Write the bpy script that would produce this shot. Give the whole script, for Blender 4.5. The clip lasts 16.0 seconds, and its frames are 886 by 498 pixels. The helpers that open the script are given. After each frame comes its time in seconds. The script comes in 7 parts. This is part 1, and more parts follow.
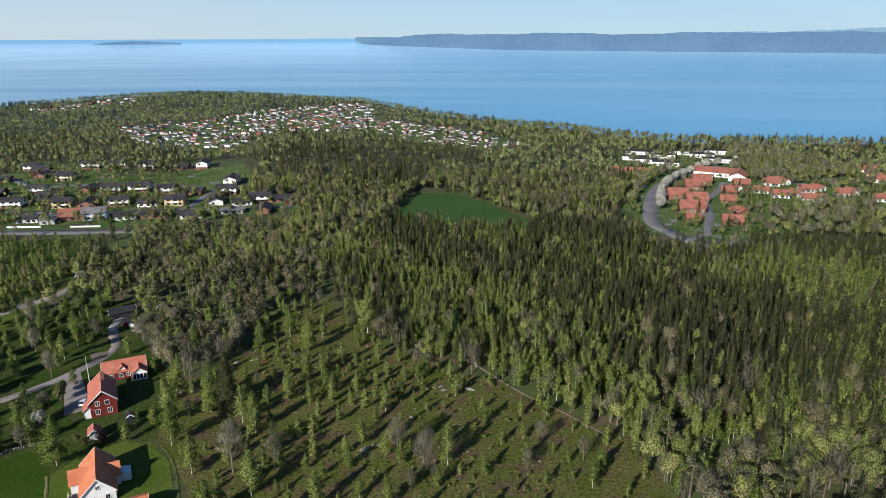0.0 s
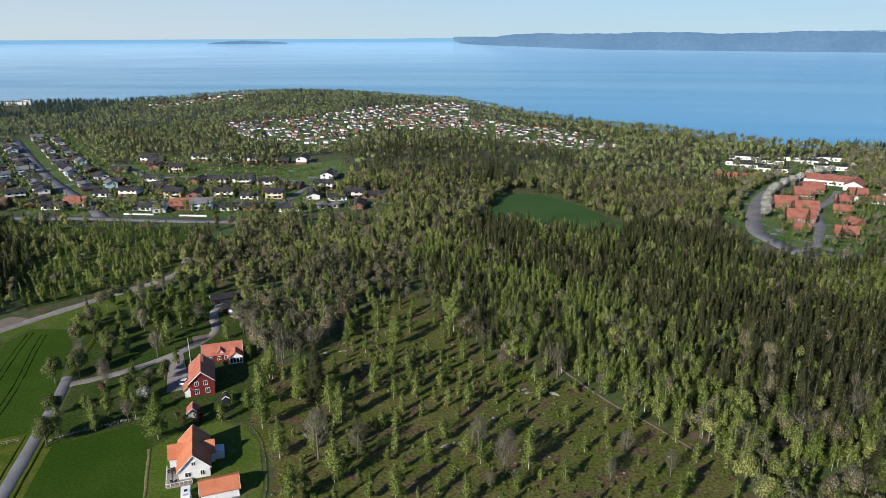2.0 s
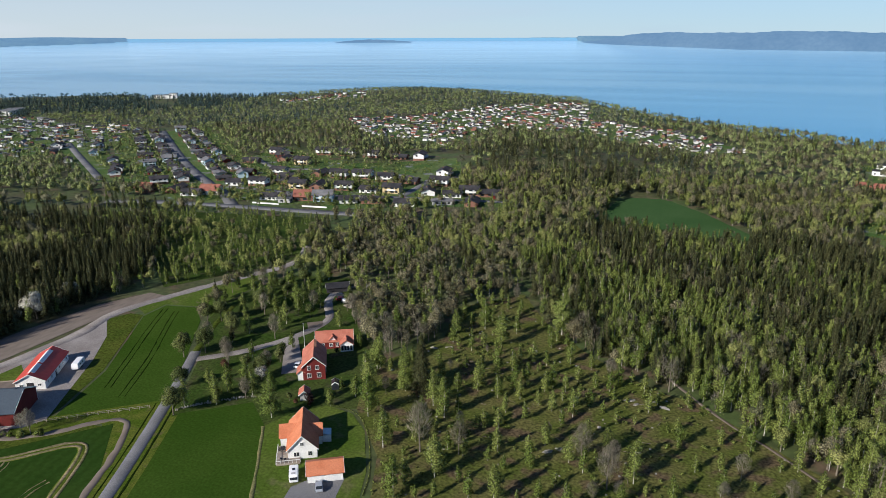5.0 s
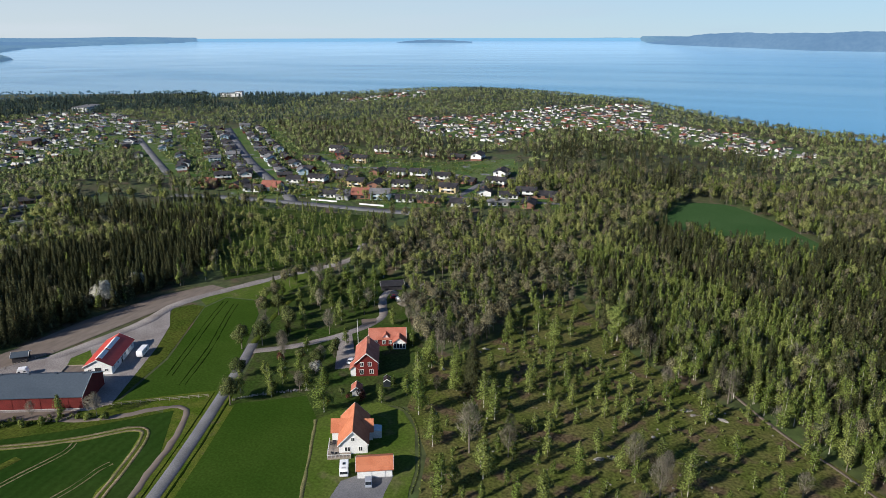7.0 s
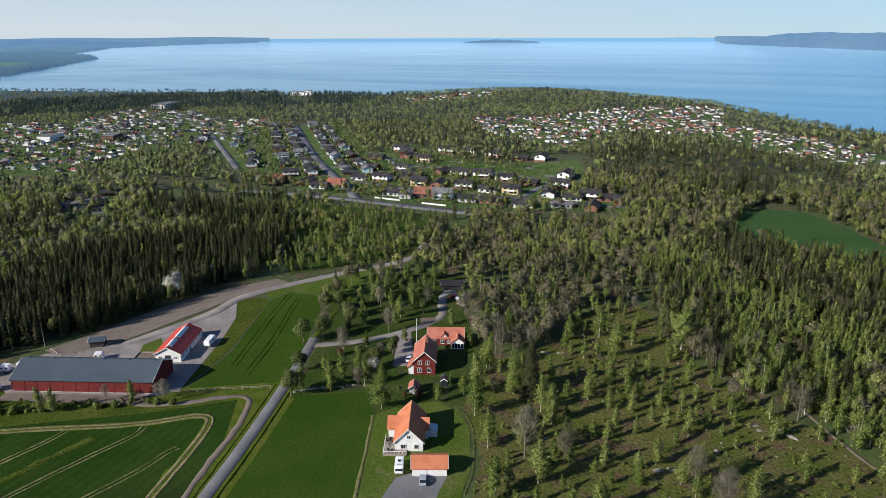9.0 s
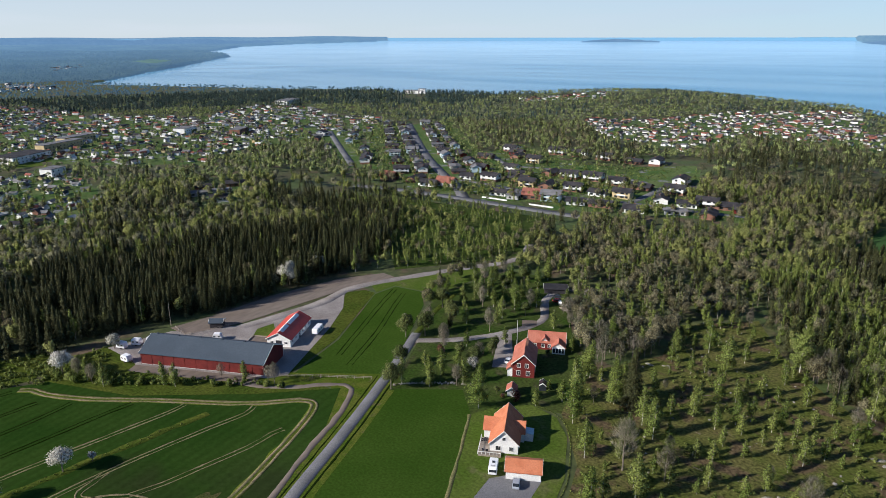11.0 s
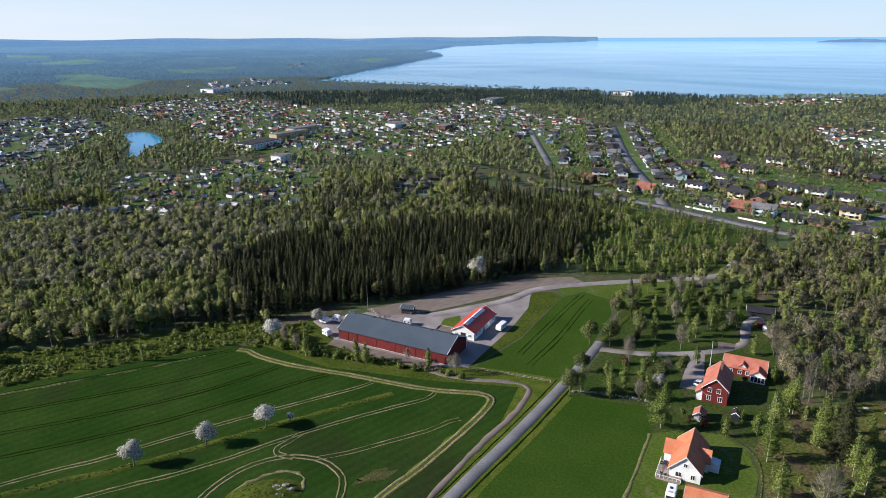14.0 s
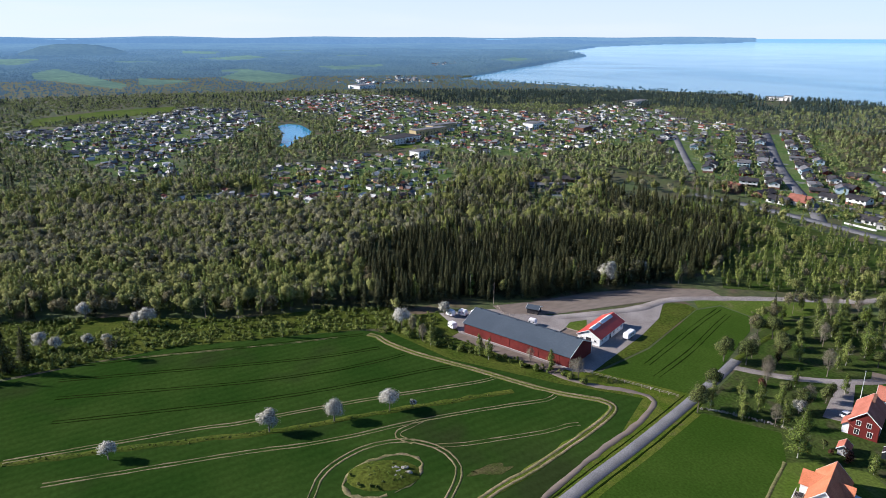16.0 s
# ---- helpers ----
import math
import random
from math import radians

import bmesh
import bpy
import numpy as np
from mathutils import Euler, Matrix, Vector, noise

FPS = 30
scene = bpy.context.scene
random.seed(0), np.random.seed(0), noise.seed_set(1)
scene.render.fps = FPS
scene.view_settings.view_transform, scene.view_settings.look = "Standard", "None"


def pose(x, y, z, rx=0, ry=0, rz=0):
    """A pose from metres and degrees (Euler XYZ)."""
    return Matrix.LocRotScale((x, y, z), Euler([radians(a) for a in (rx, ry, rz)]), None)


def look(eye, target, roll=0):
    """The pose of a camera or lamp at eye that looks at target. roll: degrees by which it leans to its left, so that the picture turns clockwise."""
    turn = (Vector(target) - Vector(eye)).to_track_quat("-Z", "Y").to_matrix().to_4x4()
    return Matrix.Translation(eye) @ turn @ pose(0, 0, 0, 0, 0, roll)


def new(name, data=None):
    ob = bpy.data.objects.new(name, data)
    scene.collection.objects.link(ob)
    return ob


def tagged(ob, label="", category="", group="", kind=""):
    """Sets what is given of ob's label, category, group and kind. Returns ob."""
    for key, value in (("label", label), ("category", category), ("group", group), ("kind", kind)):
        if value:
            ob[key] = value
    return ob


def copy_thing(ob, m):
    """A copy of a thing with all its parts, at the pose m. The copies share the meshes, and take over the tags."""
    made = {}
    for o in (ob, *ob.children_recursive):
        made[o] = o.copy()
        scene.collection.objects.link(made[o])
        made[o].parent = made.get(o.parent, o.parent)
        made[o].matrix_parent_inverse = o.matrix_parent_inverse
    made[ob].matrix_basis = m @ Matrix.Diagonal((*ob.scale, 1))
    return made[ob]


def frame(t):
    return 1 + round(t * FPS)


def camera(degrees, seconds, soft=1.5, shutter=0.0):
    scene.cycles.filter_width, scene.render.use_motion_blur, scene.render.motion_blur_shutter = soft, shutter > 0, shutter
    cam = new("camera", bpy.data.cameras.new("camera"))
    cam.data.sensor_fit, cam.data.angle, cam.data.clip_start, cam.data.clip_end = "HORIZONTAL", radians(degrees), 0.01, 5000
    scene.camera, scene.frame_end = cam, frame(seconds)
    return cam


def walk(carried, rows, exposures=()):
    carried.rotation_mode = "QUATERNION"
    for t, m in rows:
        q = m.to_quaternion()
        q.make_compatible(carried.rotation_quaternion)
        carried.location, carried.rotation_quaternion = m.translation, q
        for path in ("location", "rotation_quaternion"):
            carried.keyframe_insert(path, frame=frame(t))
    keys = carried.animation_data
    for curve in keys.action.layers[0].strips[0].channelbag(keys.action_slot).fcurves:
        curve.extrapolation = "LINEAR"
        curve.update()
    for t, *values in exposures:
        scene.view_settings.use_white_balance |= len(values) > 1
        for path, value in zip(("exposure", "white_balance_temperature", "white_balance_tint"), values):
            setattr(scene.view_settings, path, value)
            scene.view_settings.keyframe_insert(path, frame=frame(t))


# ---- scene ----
cam = camera(66.1, 16.0, soft=0.6)
# time, x, y, z, heading, pitch, roll of the hovering drone
ROWS = [
    (0, -0.09, -1.56, 104.99, 0.00, -17.44, 0.08),
    (0.5, -0.05, -1.37, 104.99, 1.94, -17.46, 0.16),
    (1, -0.02, -1.25, 104.96, 3.92, -17.46, 0.16),
    (1.5, -0.01, -1.16, 104.91, 5.88, -17.45, 0.14),
    (2, 0.01, -1.06, 104.87, 7.85, -17.46, 0.16),
    (2.5, -0.04, -0.95, 104.83, 9.91, -17.47, 0.11),
    (3, -0.07, -0.81, 104.76, 11.92, -17.48, 0.15),
    (3.5, -0.08, -0.62, 104.69, 13.89, -17.49, 0.11),
    (4, -0.13, -0.41, 104.63, 15.27, -17.50, 0.12),
    (6.5, -0.15, 0.01, 104.53, 21.27, -17.48, 0.10),
    (7, -0.18, 0.17, 104.55, 22.52, -17.48, 0.09),
    (7.5, -0.21, 0.27, 104.58, 23.72, -17.48, 0.11),
    (8, -0.24, 0.33, 104.58, 24.99, -17.47, 0.06),
    (8.5, -0.24, 0.39, 104.60, 26.29, -17.47, 0.08),
    (11, -0.13, 0.49, 105.17, 37.13, -17.52, 0.11),
    (11.5, -0.16, 0.54, 105.29, 39.89, -17.54, 0.07),
    (12, -0.15, 0.56, 105.31, 42.60, -17.52, 0.09),
    (12.5, -0.15, 0.68, 105.29, 45.42, -17.48, 0.18),
    (13, -0.03, 0.92, 105.28, 48.11, -17.47, 0.22),
    (13.5, 0.03, 1.10, 105.27, 50.96, -17.46, 0.26),
    (14, -0.06, 1.16, 105.26, 53.86, -17.46, 0.27),
    (14.5, -0.09, 1.07, 105.26, 56.45, -17.43, 0.27),
    (15, 0.13, 0.86, 105.31, 58.69, -17.45, 0.20),
    (15.5, 0.65, 0.52, 105.32, 62.08, -17.45, 0.15),
    (16, 1.40, 0.08, 105.28, 65.32, -17.48, -0.05),
]
walk(cam, [(t, pose(x, y, z, 90 + pitch, roll, yaw)) for t, x, y, z, yaw, pitch, roll in ROWS],
     exposures=[(0.0, 0.32, 6250, 10), (8.5, 0.34, 6300, 10), (12.5, 0.46, 6200, 12), (16.0, 0.68, 6100, 14)])

# ---- world and sun ----
SUN_AZ, SUN_EL = 148.0, 26.5  # degrees to the left of +y, and above the horizon
az, el = radians(SUN_AZ), radians(SUN_EL)
to_sun = Vector((-math.sin(az) * math.cos(el), math.cos(az) * math.cos(el), math.sin(el)))
world = bpy.data.worlds.new("sky")
scene.world = world
world.use_nodes = True
wn = world.node_tree
sky = wn.nodes.new("ShaderNodeTexSky")
sky.sky_type, sky.sun_disc = "NISHITA", False
sky.sun_elevation, sky.sun_rotation = el, math.atan2(to_sun.x, to_sun.y)
sky.air_density, sky.dust_density, sky.ozone_density, sky.altitude = 0.85, 0.0, 3.0, 250
wn.nodes["Background"].inputs["Strength"].default_value = 0.075
tint = wn.nodes.new("ShaderNodeMix")
tint.data_type, tint.blend_type = "RGBA", "MULTIPLY"
tint.inputs[0].default_value, tint.inputs[7].default_value = 1.0, (0.76, 0.97, 1.18, 1)
wn.links.new(sky.outputs[0], tint.inputs[6])
pale = wn.nodes.new("ShaderNodeMix")
pale.data_type = "RGBA"
# the haze near the horizon thins out upwards, with faint wisps of cloud in it
# whiter towards the left, where thin cloud lies
white = wn.nodes.new("ShaderNodeMix")
white.data_type = "RGBA"
white.inputs[6].default_value, white.inputs[7].default_value = (4.95, 6.6, 8.0, 1), (7.3, 7.9, 8.5, 1)
wn.links.new(white.outputs[2], pale.inputs[7])
side = wn.nodes.new("ShaderNodeMapRange")
side.interpolation_type = "SMOOTHSTEP"
up, wisp, thin = wn.nodes.new("ShaderNodeTexCoord"), wn.nodes.new("ShaderNodeTexNoise"), wn.nodes.new("ShaderNodeMapRange")
sep, low, add = wn.nodes.new("ShaderNodeSeparateXYZ"), wn.nodes.new("ShaderNodeMapRange"), wn.nodes.new("ShaderNodeMath")
squash = wn.nodes.new("ShaderNodeMapping")
squash.inputs["Scale"].default_value = (1.5, 1.5, 14)
wisp.inputs["Scale"].default_value, wisp.inputs["Detail"].default_value = 1.6, 6
wn.links.new(up.outputs["Generated"], squash.inputs["Vector"])
wn.links.new(squash.outputs["Vector"], wisp.inputs["Vector"])
wn.links.new(wisp.outputs["Fac"], thin.inputs["Value"])
wn.links.new(up.outputs["Generated"], sep.inputs[0])
wn.links.new(sep.outputs["Z"], low.inputs["Value"])
for node, a, b, c, d in ((thin, 0.5, 0.75, 0.0, 0.22), (low, 0.0, 0.3, 0.75, 0.0), (side, 0.25, -1.0, 0.0, 1.0)):
    for k, v in (("From Min", a), ("From Max", b), ("To Min", c), ("To Max", d)):
        node.inputs[k].default_value = v
low.interpolation_type = "SMOOTHSTEP"
add.use_clamp = True
wn.links.new(sep.outputs["X"], side.inputs["Value"])
wn.links.new(side.outputs["Result"], white.inputs[0])
wn.links.new(low.outputs["Result"], add.inputs[0])
wn.links.new(thin.outputs["Result"], add.inputs[1])
wn.links.new(add.outputs[0], pale.inputs[0])
wn.links.new(tint.outputs[2], pale.inputs[6])
wn.links.new(pale.outputs[2], wn.nodes["Background"].inputs["Color"])
sun = new("sun", bpy.data.lights.new("sun", "SUN"))
sun.data.energy, sun.data.angle, sun.data.color = 5.6, radians(0.53), (1.0, 0.915, 0.81)
sun.matrix_world = look(to_sun * 300, (0, 0, 0))

# ---- tools ----
H = 105.0
FLAT, FALL = 1800.0, 2900.0


def lift(x, y):
    """Height of the land and water sheet: level near by, rising slowly towards the rim so that its edge meets the horizon."""
    r = np.hypot(x, y)
    u = np.clip((r - FLAT) / FALL, 0, 0.9995)
    far = FLAT - FALL * np.log(1 - u)
    return np.where(r > FLAT, H * (1 - r / far), 0.0)


def hill(x, y):
    """The wooded knolls."""
    z = np.maximum(0, 12 * np.exp(-(((x + 72) / 95) ** 2 + ((y - 560) / 70) ** 2)) - 1)
    z = z + 9 * np.exp(-(((x + 430) / 260) ** 2 + ((y - 1130) / 130) ** 2))
    return z + lift(x, y)


def inside(poly, x, y):
    """Which of the points lie in the polygon."""
    p = np.array(poly, float)
    hit = np.zeros(np.shape(x), bool)
    for (x0, y0), (x1, y1) in zip(p, np.roll(p, -1, 0)):
        if y0 != y1:
            hit ^= ((y0 > y) != (y1 > y)) & (x < (x1 - x0) * (y - y0) / (y1 - y0) + x0)
    return hit


def polar(a, r):
    return (-math.sin(radians(a)) * r, math.cos(radians(a)) * r)


def to_mesh(name, verts, faces, mats, index=None, smooth=False):
    """A mesh from arrays; all faces have the same number of corners."""
    me = bpy.data.meshes.new(name)
    verts, faces = np.asarray(verts, np.float32), np.asarray(faces, np.int32)
    n, k = faces.shape
    me.vertices.add(len(verts))
    me.vertices.foreach_set("co", verts.ravel())
    me.loops.add(n * k)
    me.loops.foreach_set("vertex_index", faces.ravel())
    me.polygons.add(n)
    me.polygons.foreach_set("loop_start", np.arange(0, n * k, k, dtype=np.int32))
    me.polygons.foreach_set("loop_total", np.full(n, k, np.int32))
    for m in mats:
        me.materials.append(m)
    if index is not None:
        me.polygons.foreach_set("material_index", np.asarray(index, np.int32))
    if smooth:
        me.polygons.foreach_set("use_smooth", np.ones(n, bool))
    me.update(calc_edges=True)
    return me


def part(name, bm, material, parent, label=""):
    me = bpy.data.meshes.new(name)
    bmesh.ops.recalc_face_normals(bm, faces=bm.faces[:])
    bm.to_mesh(me)
    bm.free()
    me.materials.append(material)
    ob = new(name, me)
    ob.parent = parent
    return tagged(ob, label)


def thing(name, m, label, category, group="", kind=""):
    ob = new(name)
    ob.matrix_basis = m
    ob.empty_display_size = 0.3
    return tagged(ob, label, category, group, kind)


def box(bm, x0, x1, y0, y1, z0, z1, m=None):
    vs = [bm.verts.new((x, y, z)) for x in (x0, x1) for y in (y0, y1) for z in (z0, z1)]
    for f in ((0, 1, 3, 2), (4, 6, 7, 5), (0, 4, 5, 1), (2, 3, 7, 6), (0, 2, 6, 4), (1, 5, 7, 3)):
        bm.faces.new([vs[i] for i in f])
    if m is not None:
        bmesh.ops.transform(bm, matrix=m, verts=vs)
    return vs


def boxes(*rows):
    bm = bmesh.new()
    for r in rows:
        box(bm, *r)
    return bm


def tube(bm, a, b, r0, r1, n=8):
    a, b = Vector(a), Vector(b)
    q = (b - a).to_track_quat("Z", "Y").to_matrix()
    rings = []
    for p, r in ((a, r0), (b, r1)):
        rings.append([bm.verts.new(p + q @ Vector((r * math.cos(2 * math.pi * i / n), r * math.sin(2 * math.pi * i / n), 0))) for i in range(n)])
    for i in range(n):
        bm.faces.new((rings[0][i], rings[0][(i + 1) % n], rings[1][(i + 1) % n], rings[1][i]))
    bm.faces.new(rings[0][::-1])
    bm.faces.new(rings[1])


def prism(bm, outline, y0, y1):
    """An outline in x, z drawn out along y."""
    a = [bm.verts.new((x, y0, z)) for x, z in outline]
    b = [bm.verts.new((x, y1, z)) for x, z in outline]
    bm.faces.new(a)
    bm.faces.new(b[::-1])
    for i in range(len(a)):
        j = (i + 1) % len(a)
        bm.faces.new((a[i], b[i], b[j], a[j]))


# ---- materials ----
def mat(name, a, b, scale=0.2, rough=0.85, bump=0.0, fine=6.0, speck=0.35, metal=0.0, island=0.0, leaf=0.0, spec=0.3, stretch=None, third=None, bdist=0.05, rows=None, gaps=0.0):
    """Two colours mixed by a large noise, a fine noise over it, and a bump. scale is in cycles a metre."""
    m = bpy.data.materials.new(name)
    m.use_nodes = True
    t, n = m.node_tree, m.node_tree.nodes
    p = n["Principled BSDF"]
    p.inputs["Roughness"].default_value, p.inputs["Metallic"].default_value = rough, metal
    p.inputs["Specular IOR Level"].default_value = spec
    geo = n.new("ShaderNodeNewGeometry")
    src = geo.outputs["Position"]
    if stretch:
        mp = n.new("ShaderNodeMapping")
        mp.inputs["Rotation"].default_value[2] = radians(stretch[0])
        mp.inputs["Scale"].default_value = (stretch[1], stretch[2], 1)
        t.links.new(src, mp.inputs["Vector"])
        src = mp.outputs["Vector"]

    def noise_tex(s, detail):
        x = n.new("ShaderNodeTexNoise")
        x.inputs["Scale"].default_value, x.inputs["Detail"].default_value = s, detail
        t.links.new(src, x.inputs["Vector"])
        return x.outputs["Fac"]

    def curve(sock, lo, hi, out_lo=0.0, out_hi=1.0):
        x = n.new("ShaderNodeMapRange")
        x.inputs["From Min"].default_value, x.inputs["From Max"].default_value = lo, hi
        x.inputs["To Min"].default_value, x.inputs["To Max"].default_value = out_lo, out_hi
        t.links.new(sock, x.inputs["Value"])
        return x.outputs["Result"]

    def blend(fac, c1, c2, mode="MIX"):
        x = n.new("ShaderNodeMix")
        x.data_type, x.blend_type = "RGBA", mode
        for sock, v in ((x.inputs["Factor"], fac), (x.inputs["A"], c1), (x.inputs["B"], c2)):
            sock = {"Factor": x.inputs[0], "A": x.inputs[6], "B": x.inputs[7]}[sock.name]
            if isinstance(v, (tuple, float)):
                sock.default_value = (*v, 1) if isinstance(v, tuple) else v
            else:
                t.links.new(v, sock)
        return x.outputs[2]

    if island:
        # each tree or shrub takes a tone of its own between the two colours
        own, shift, wrap = n.new("ShaderNodeAttribute"), n.new("ShaderNodeMath"), n.new("ShaderNodeMath")
        own.attribute_name, wrap.operation = "tone", "FRACT"
        t.links.new(own.outputs["Fac"], shift.inputs[0])
        t.links.new(n.new("ShaderNodeObjectInfo").outputs["Random"], shift.inputs[1])
        t.links.new(shift.outputs[0], wrap.inputs[0])
        col = blend(wrap.outputs[0], a, b)
    else:
        col = blend(curve(noise_tex(scale, 4), 0.38, 0.62), a, b)
    if third:
        col = blend(curve(noise_tex(scale * third[1], 3), third[2], third[2] + 0.1), col, third[0])
    small = noise_tex(scale * fine, 3)
    grey = curve(small, 0.3, 0.7, 1 - speck, 1 + speck)
    vec = n.new("ShaderNodeCombineXYZ")
    for i in range(3):
        t.links.new(grey, vec.inputs[i])
    col = blend(1.0, col, vec.outputs[0], "MULTIPLY")
    if rows:
        rm, wv = n.new("ShaderNodeMapping"), n.new("ShaderNodeTexWave")
        rm.inputs["Rotation"].default_value[2] = radians(rows[0])
        wv.inputs["Scale"].default_value, wv.inputs["Distortion"].default_value, wv.inputs["Detail"].default_value, wv.inputs["Detail Scale"].default_value = rows[1], 0.8, 2, 0.3
        t.links.new(geo.outputs["Position"], rm.inputs["Vector"])
        t.links.new(rm.outputs["Vector"], wv.inputs["Vector"])
        g3 = curve(wv.outputs["Fac"], 0, 1, 0.9, 1.06)
        v3 = n.new("ShaderNodeCombineXYZ")
        for i in range(3):
            t.links.new(g3, v3.inputs[i])
        col = blend(1.0, col, v3.outputs[0], "MULTIPLY")
    if island:
        for sock, span in ((geo.outputs["Random Per Island"], island),):
            g2 = curve(sock, 0, 1, 1 - span, 1 + span)
            v2 = n.new("ShaderNodeCombineXYZ")
            for i in range(3):
                t.links.new(g2, v2.inputs[i])
            col = blend(1.0, col, v2.outputs[0], "MULTIPLY")
    t.links.new(col, p.inputs["Base Color"])
    if bump:
        bp = n.new("ShaderNodeBump")
        bp.inputs["Strength"].default_value, bp.inputs["Distance"].default_value = bump, bdist
        t.links.new(small, bp.inputs["Height"])
        t.links.new(bp.outputs["Normal"], p.inputs["Normal"])
    if leaf:
        tr, mx = n.new("ShaderNodeBsdfTranslucent"), n.new("ShaderNodeMixShader")
        mx.inputs[0].default_value = leaf
        t.links.new(col, tr.inputs["Color"])
        t.links.new(p.outputs[0], mx.inputs[1])
        t.links.new(tr.outputs[0], mx.inputs[2])
        out = mx.outputs[0]
        if gaps:
            # the clumps are open: light and sight pass between the leaves
            air, open_mix = n.new("ShaderNodeBsdfTransparent"), n.new("ShaderNodeMixShader")
            t.links.new(curve(small, 0.5 + 0.16 * (gaps - 0.5), 0.62 + 0.16 * (gaps - 0.5), 0.8, 0.0), open_mix.inputs[0])
            t.links.new(out, open_mix.inputs[1])
            t.links.new(air.outputs[0], open_mix.inputs[2])
            out = open_mix.outputs[0]
        t.links.new(out, n["Material Output"].inputs["Surface"])
    return m


def haze_glow(name, colour, strength, base=(0.02, 0.03, 0.05), near=None):
    """Far hills and woods: a plain backdrop with haze put in as emission, stronger the farther it lies where near is
    given.
    """
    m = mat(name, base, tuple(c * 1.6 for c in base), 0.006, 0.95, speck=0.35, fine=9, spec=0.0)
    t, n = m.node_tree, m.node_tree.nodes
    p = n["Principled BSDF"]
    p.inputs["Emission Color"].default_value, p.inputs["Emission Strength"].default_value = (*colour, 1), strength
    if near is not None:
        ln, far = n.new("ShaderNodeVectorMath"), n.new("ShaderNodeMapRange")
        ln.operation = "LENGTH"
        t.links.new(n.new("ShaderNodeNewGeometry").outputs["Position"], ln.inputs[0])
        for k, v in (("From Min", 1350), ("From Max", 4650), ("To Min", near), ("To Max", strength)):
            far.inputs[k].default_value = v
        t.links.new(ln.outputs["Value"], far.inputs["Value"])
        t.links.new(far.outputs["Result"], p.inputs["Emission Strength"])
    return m


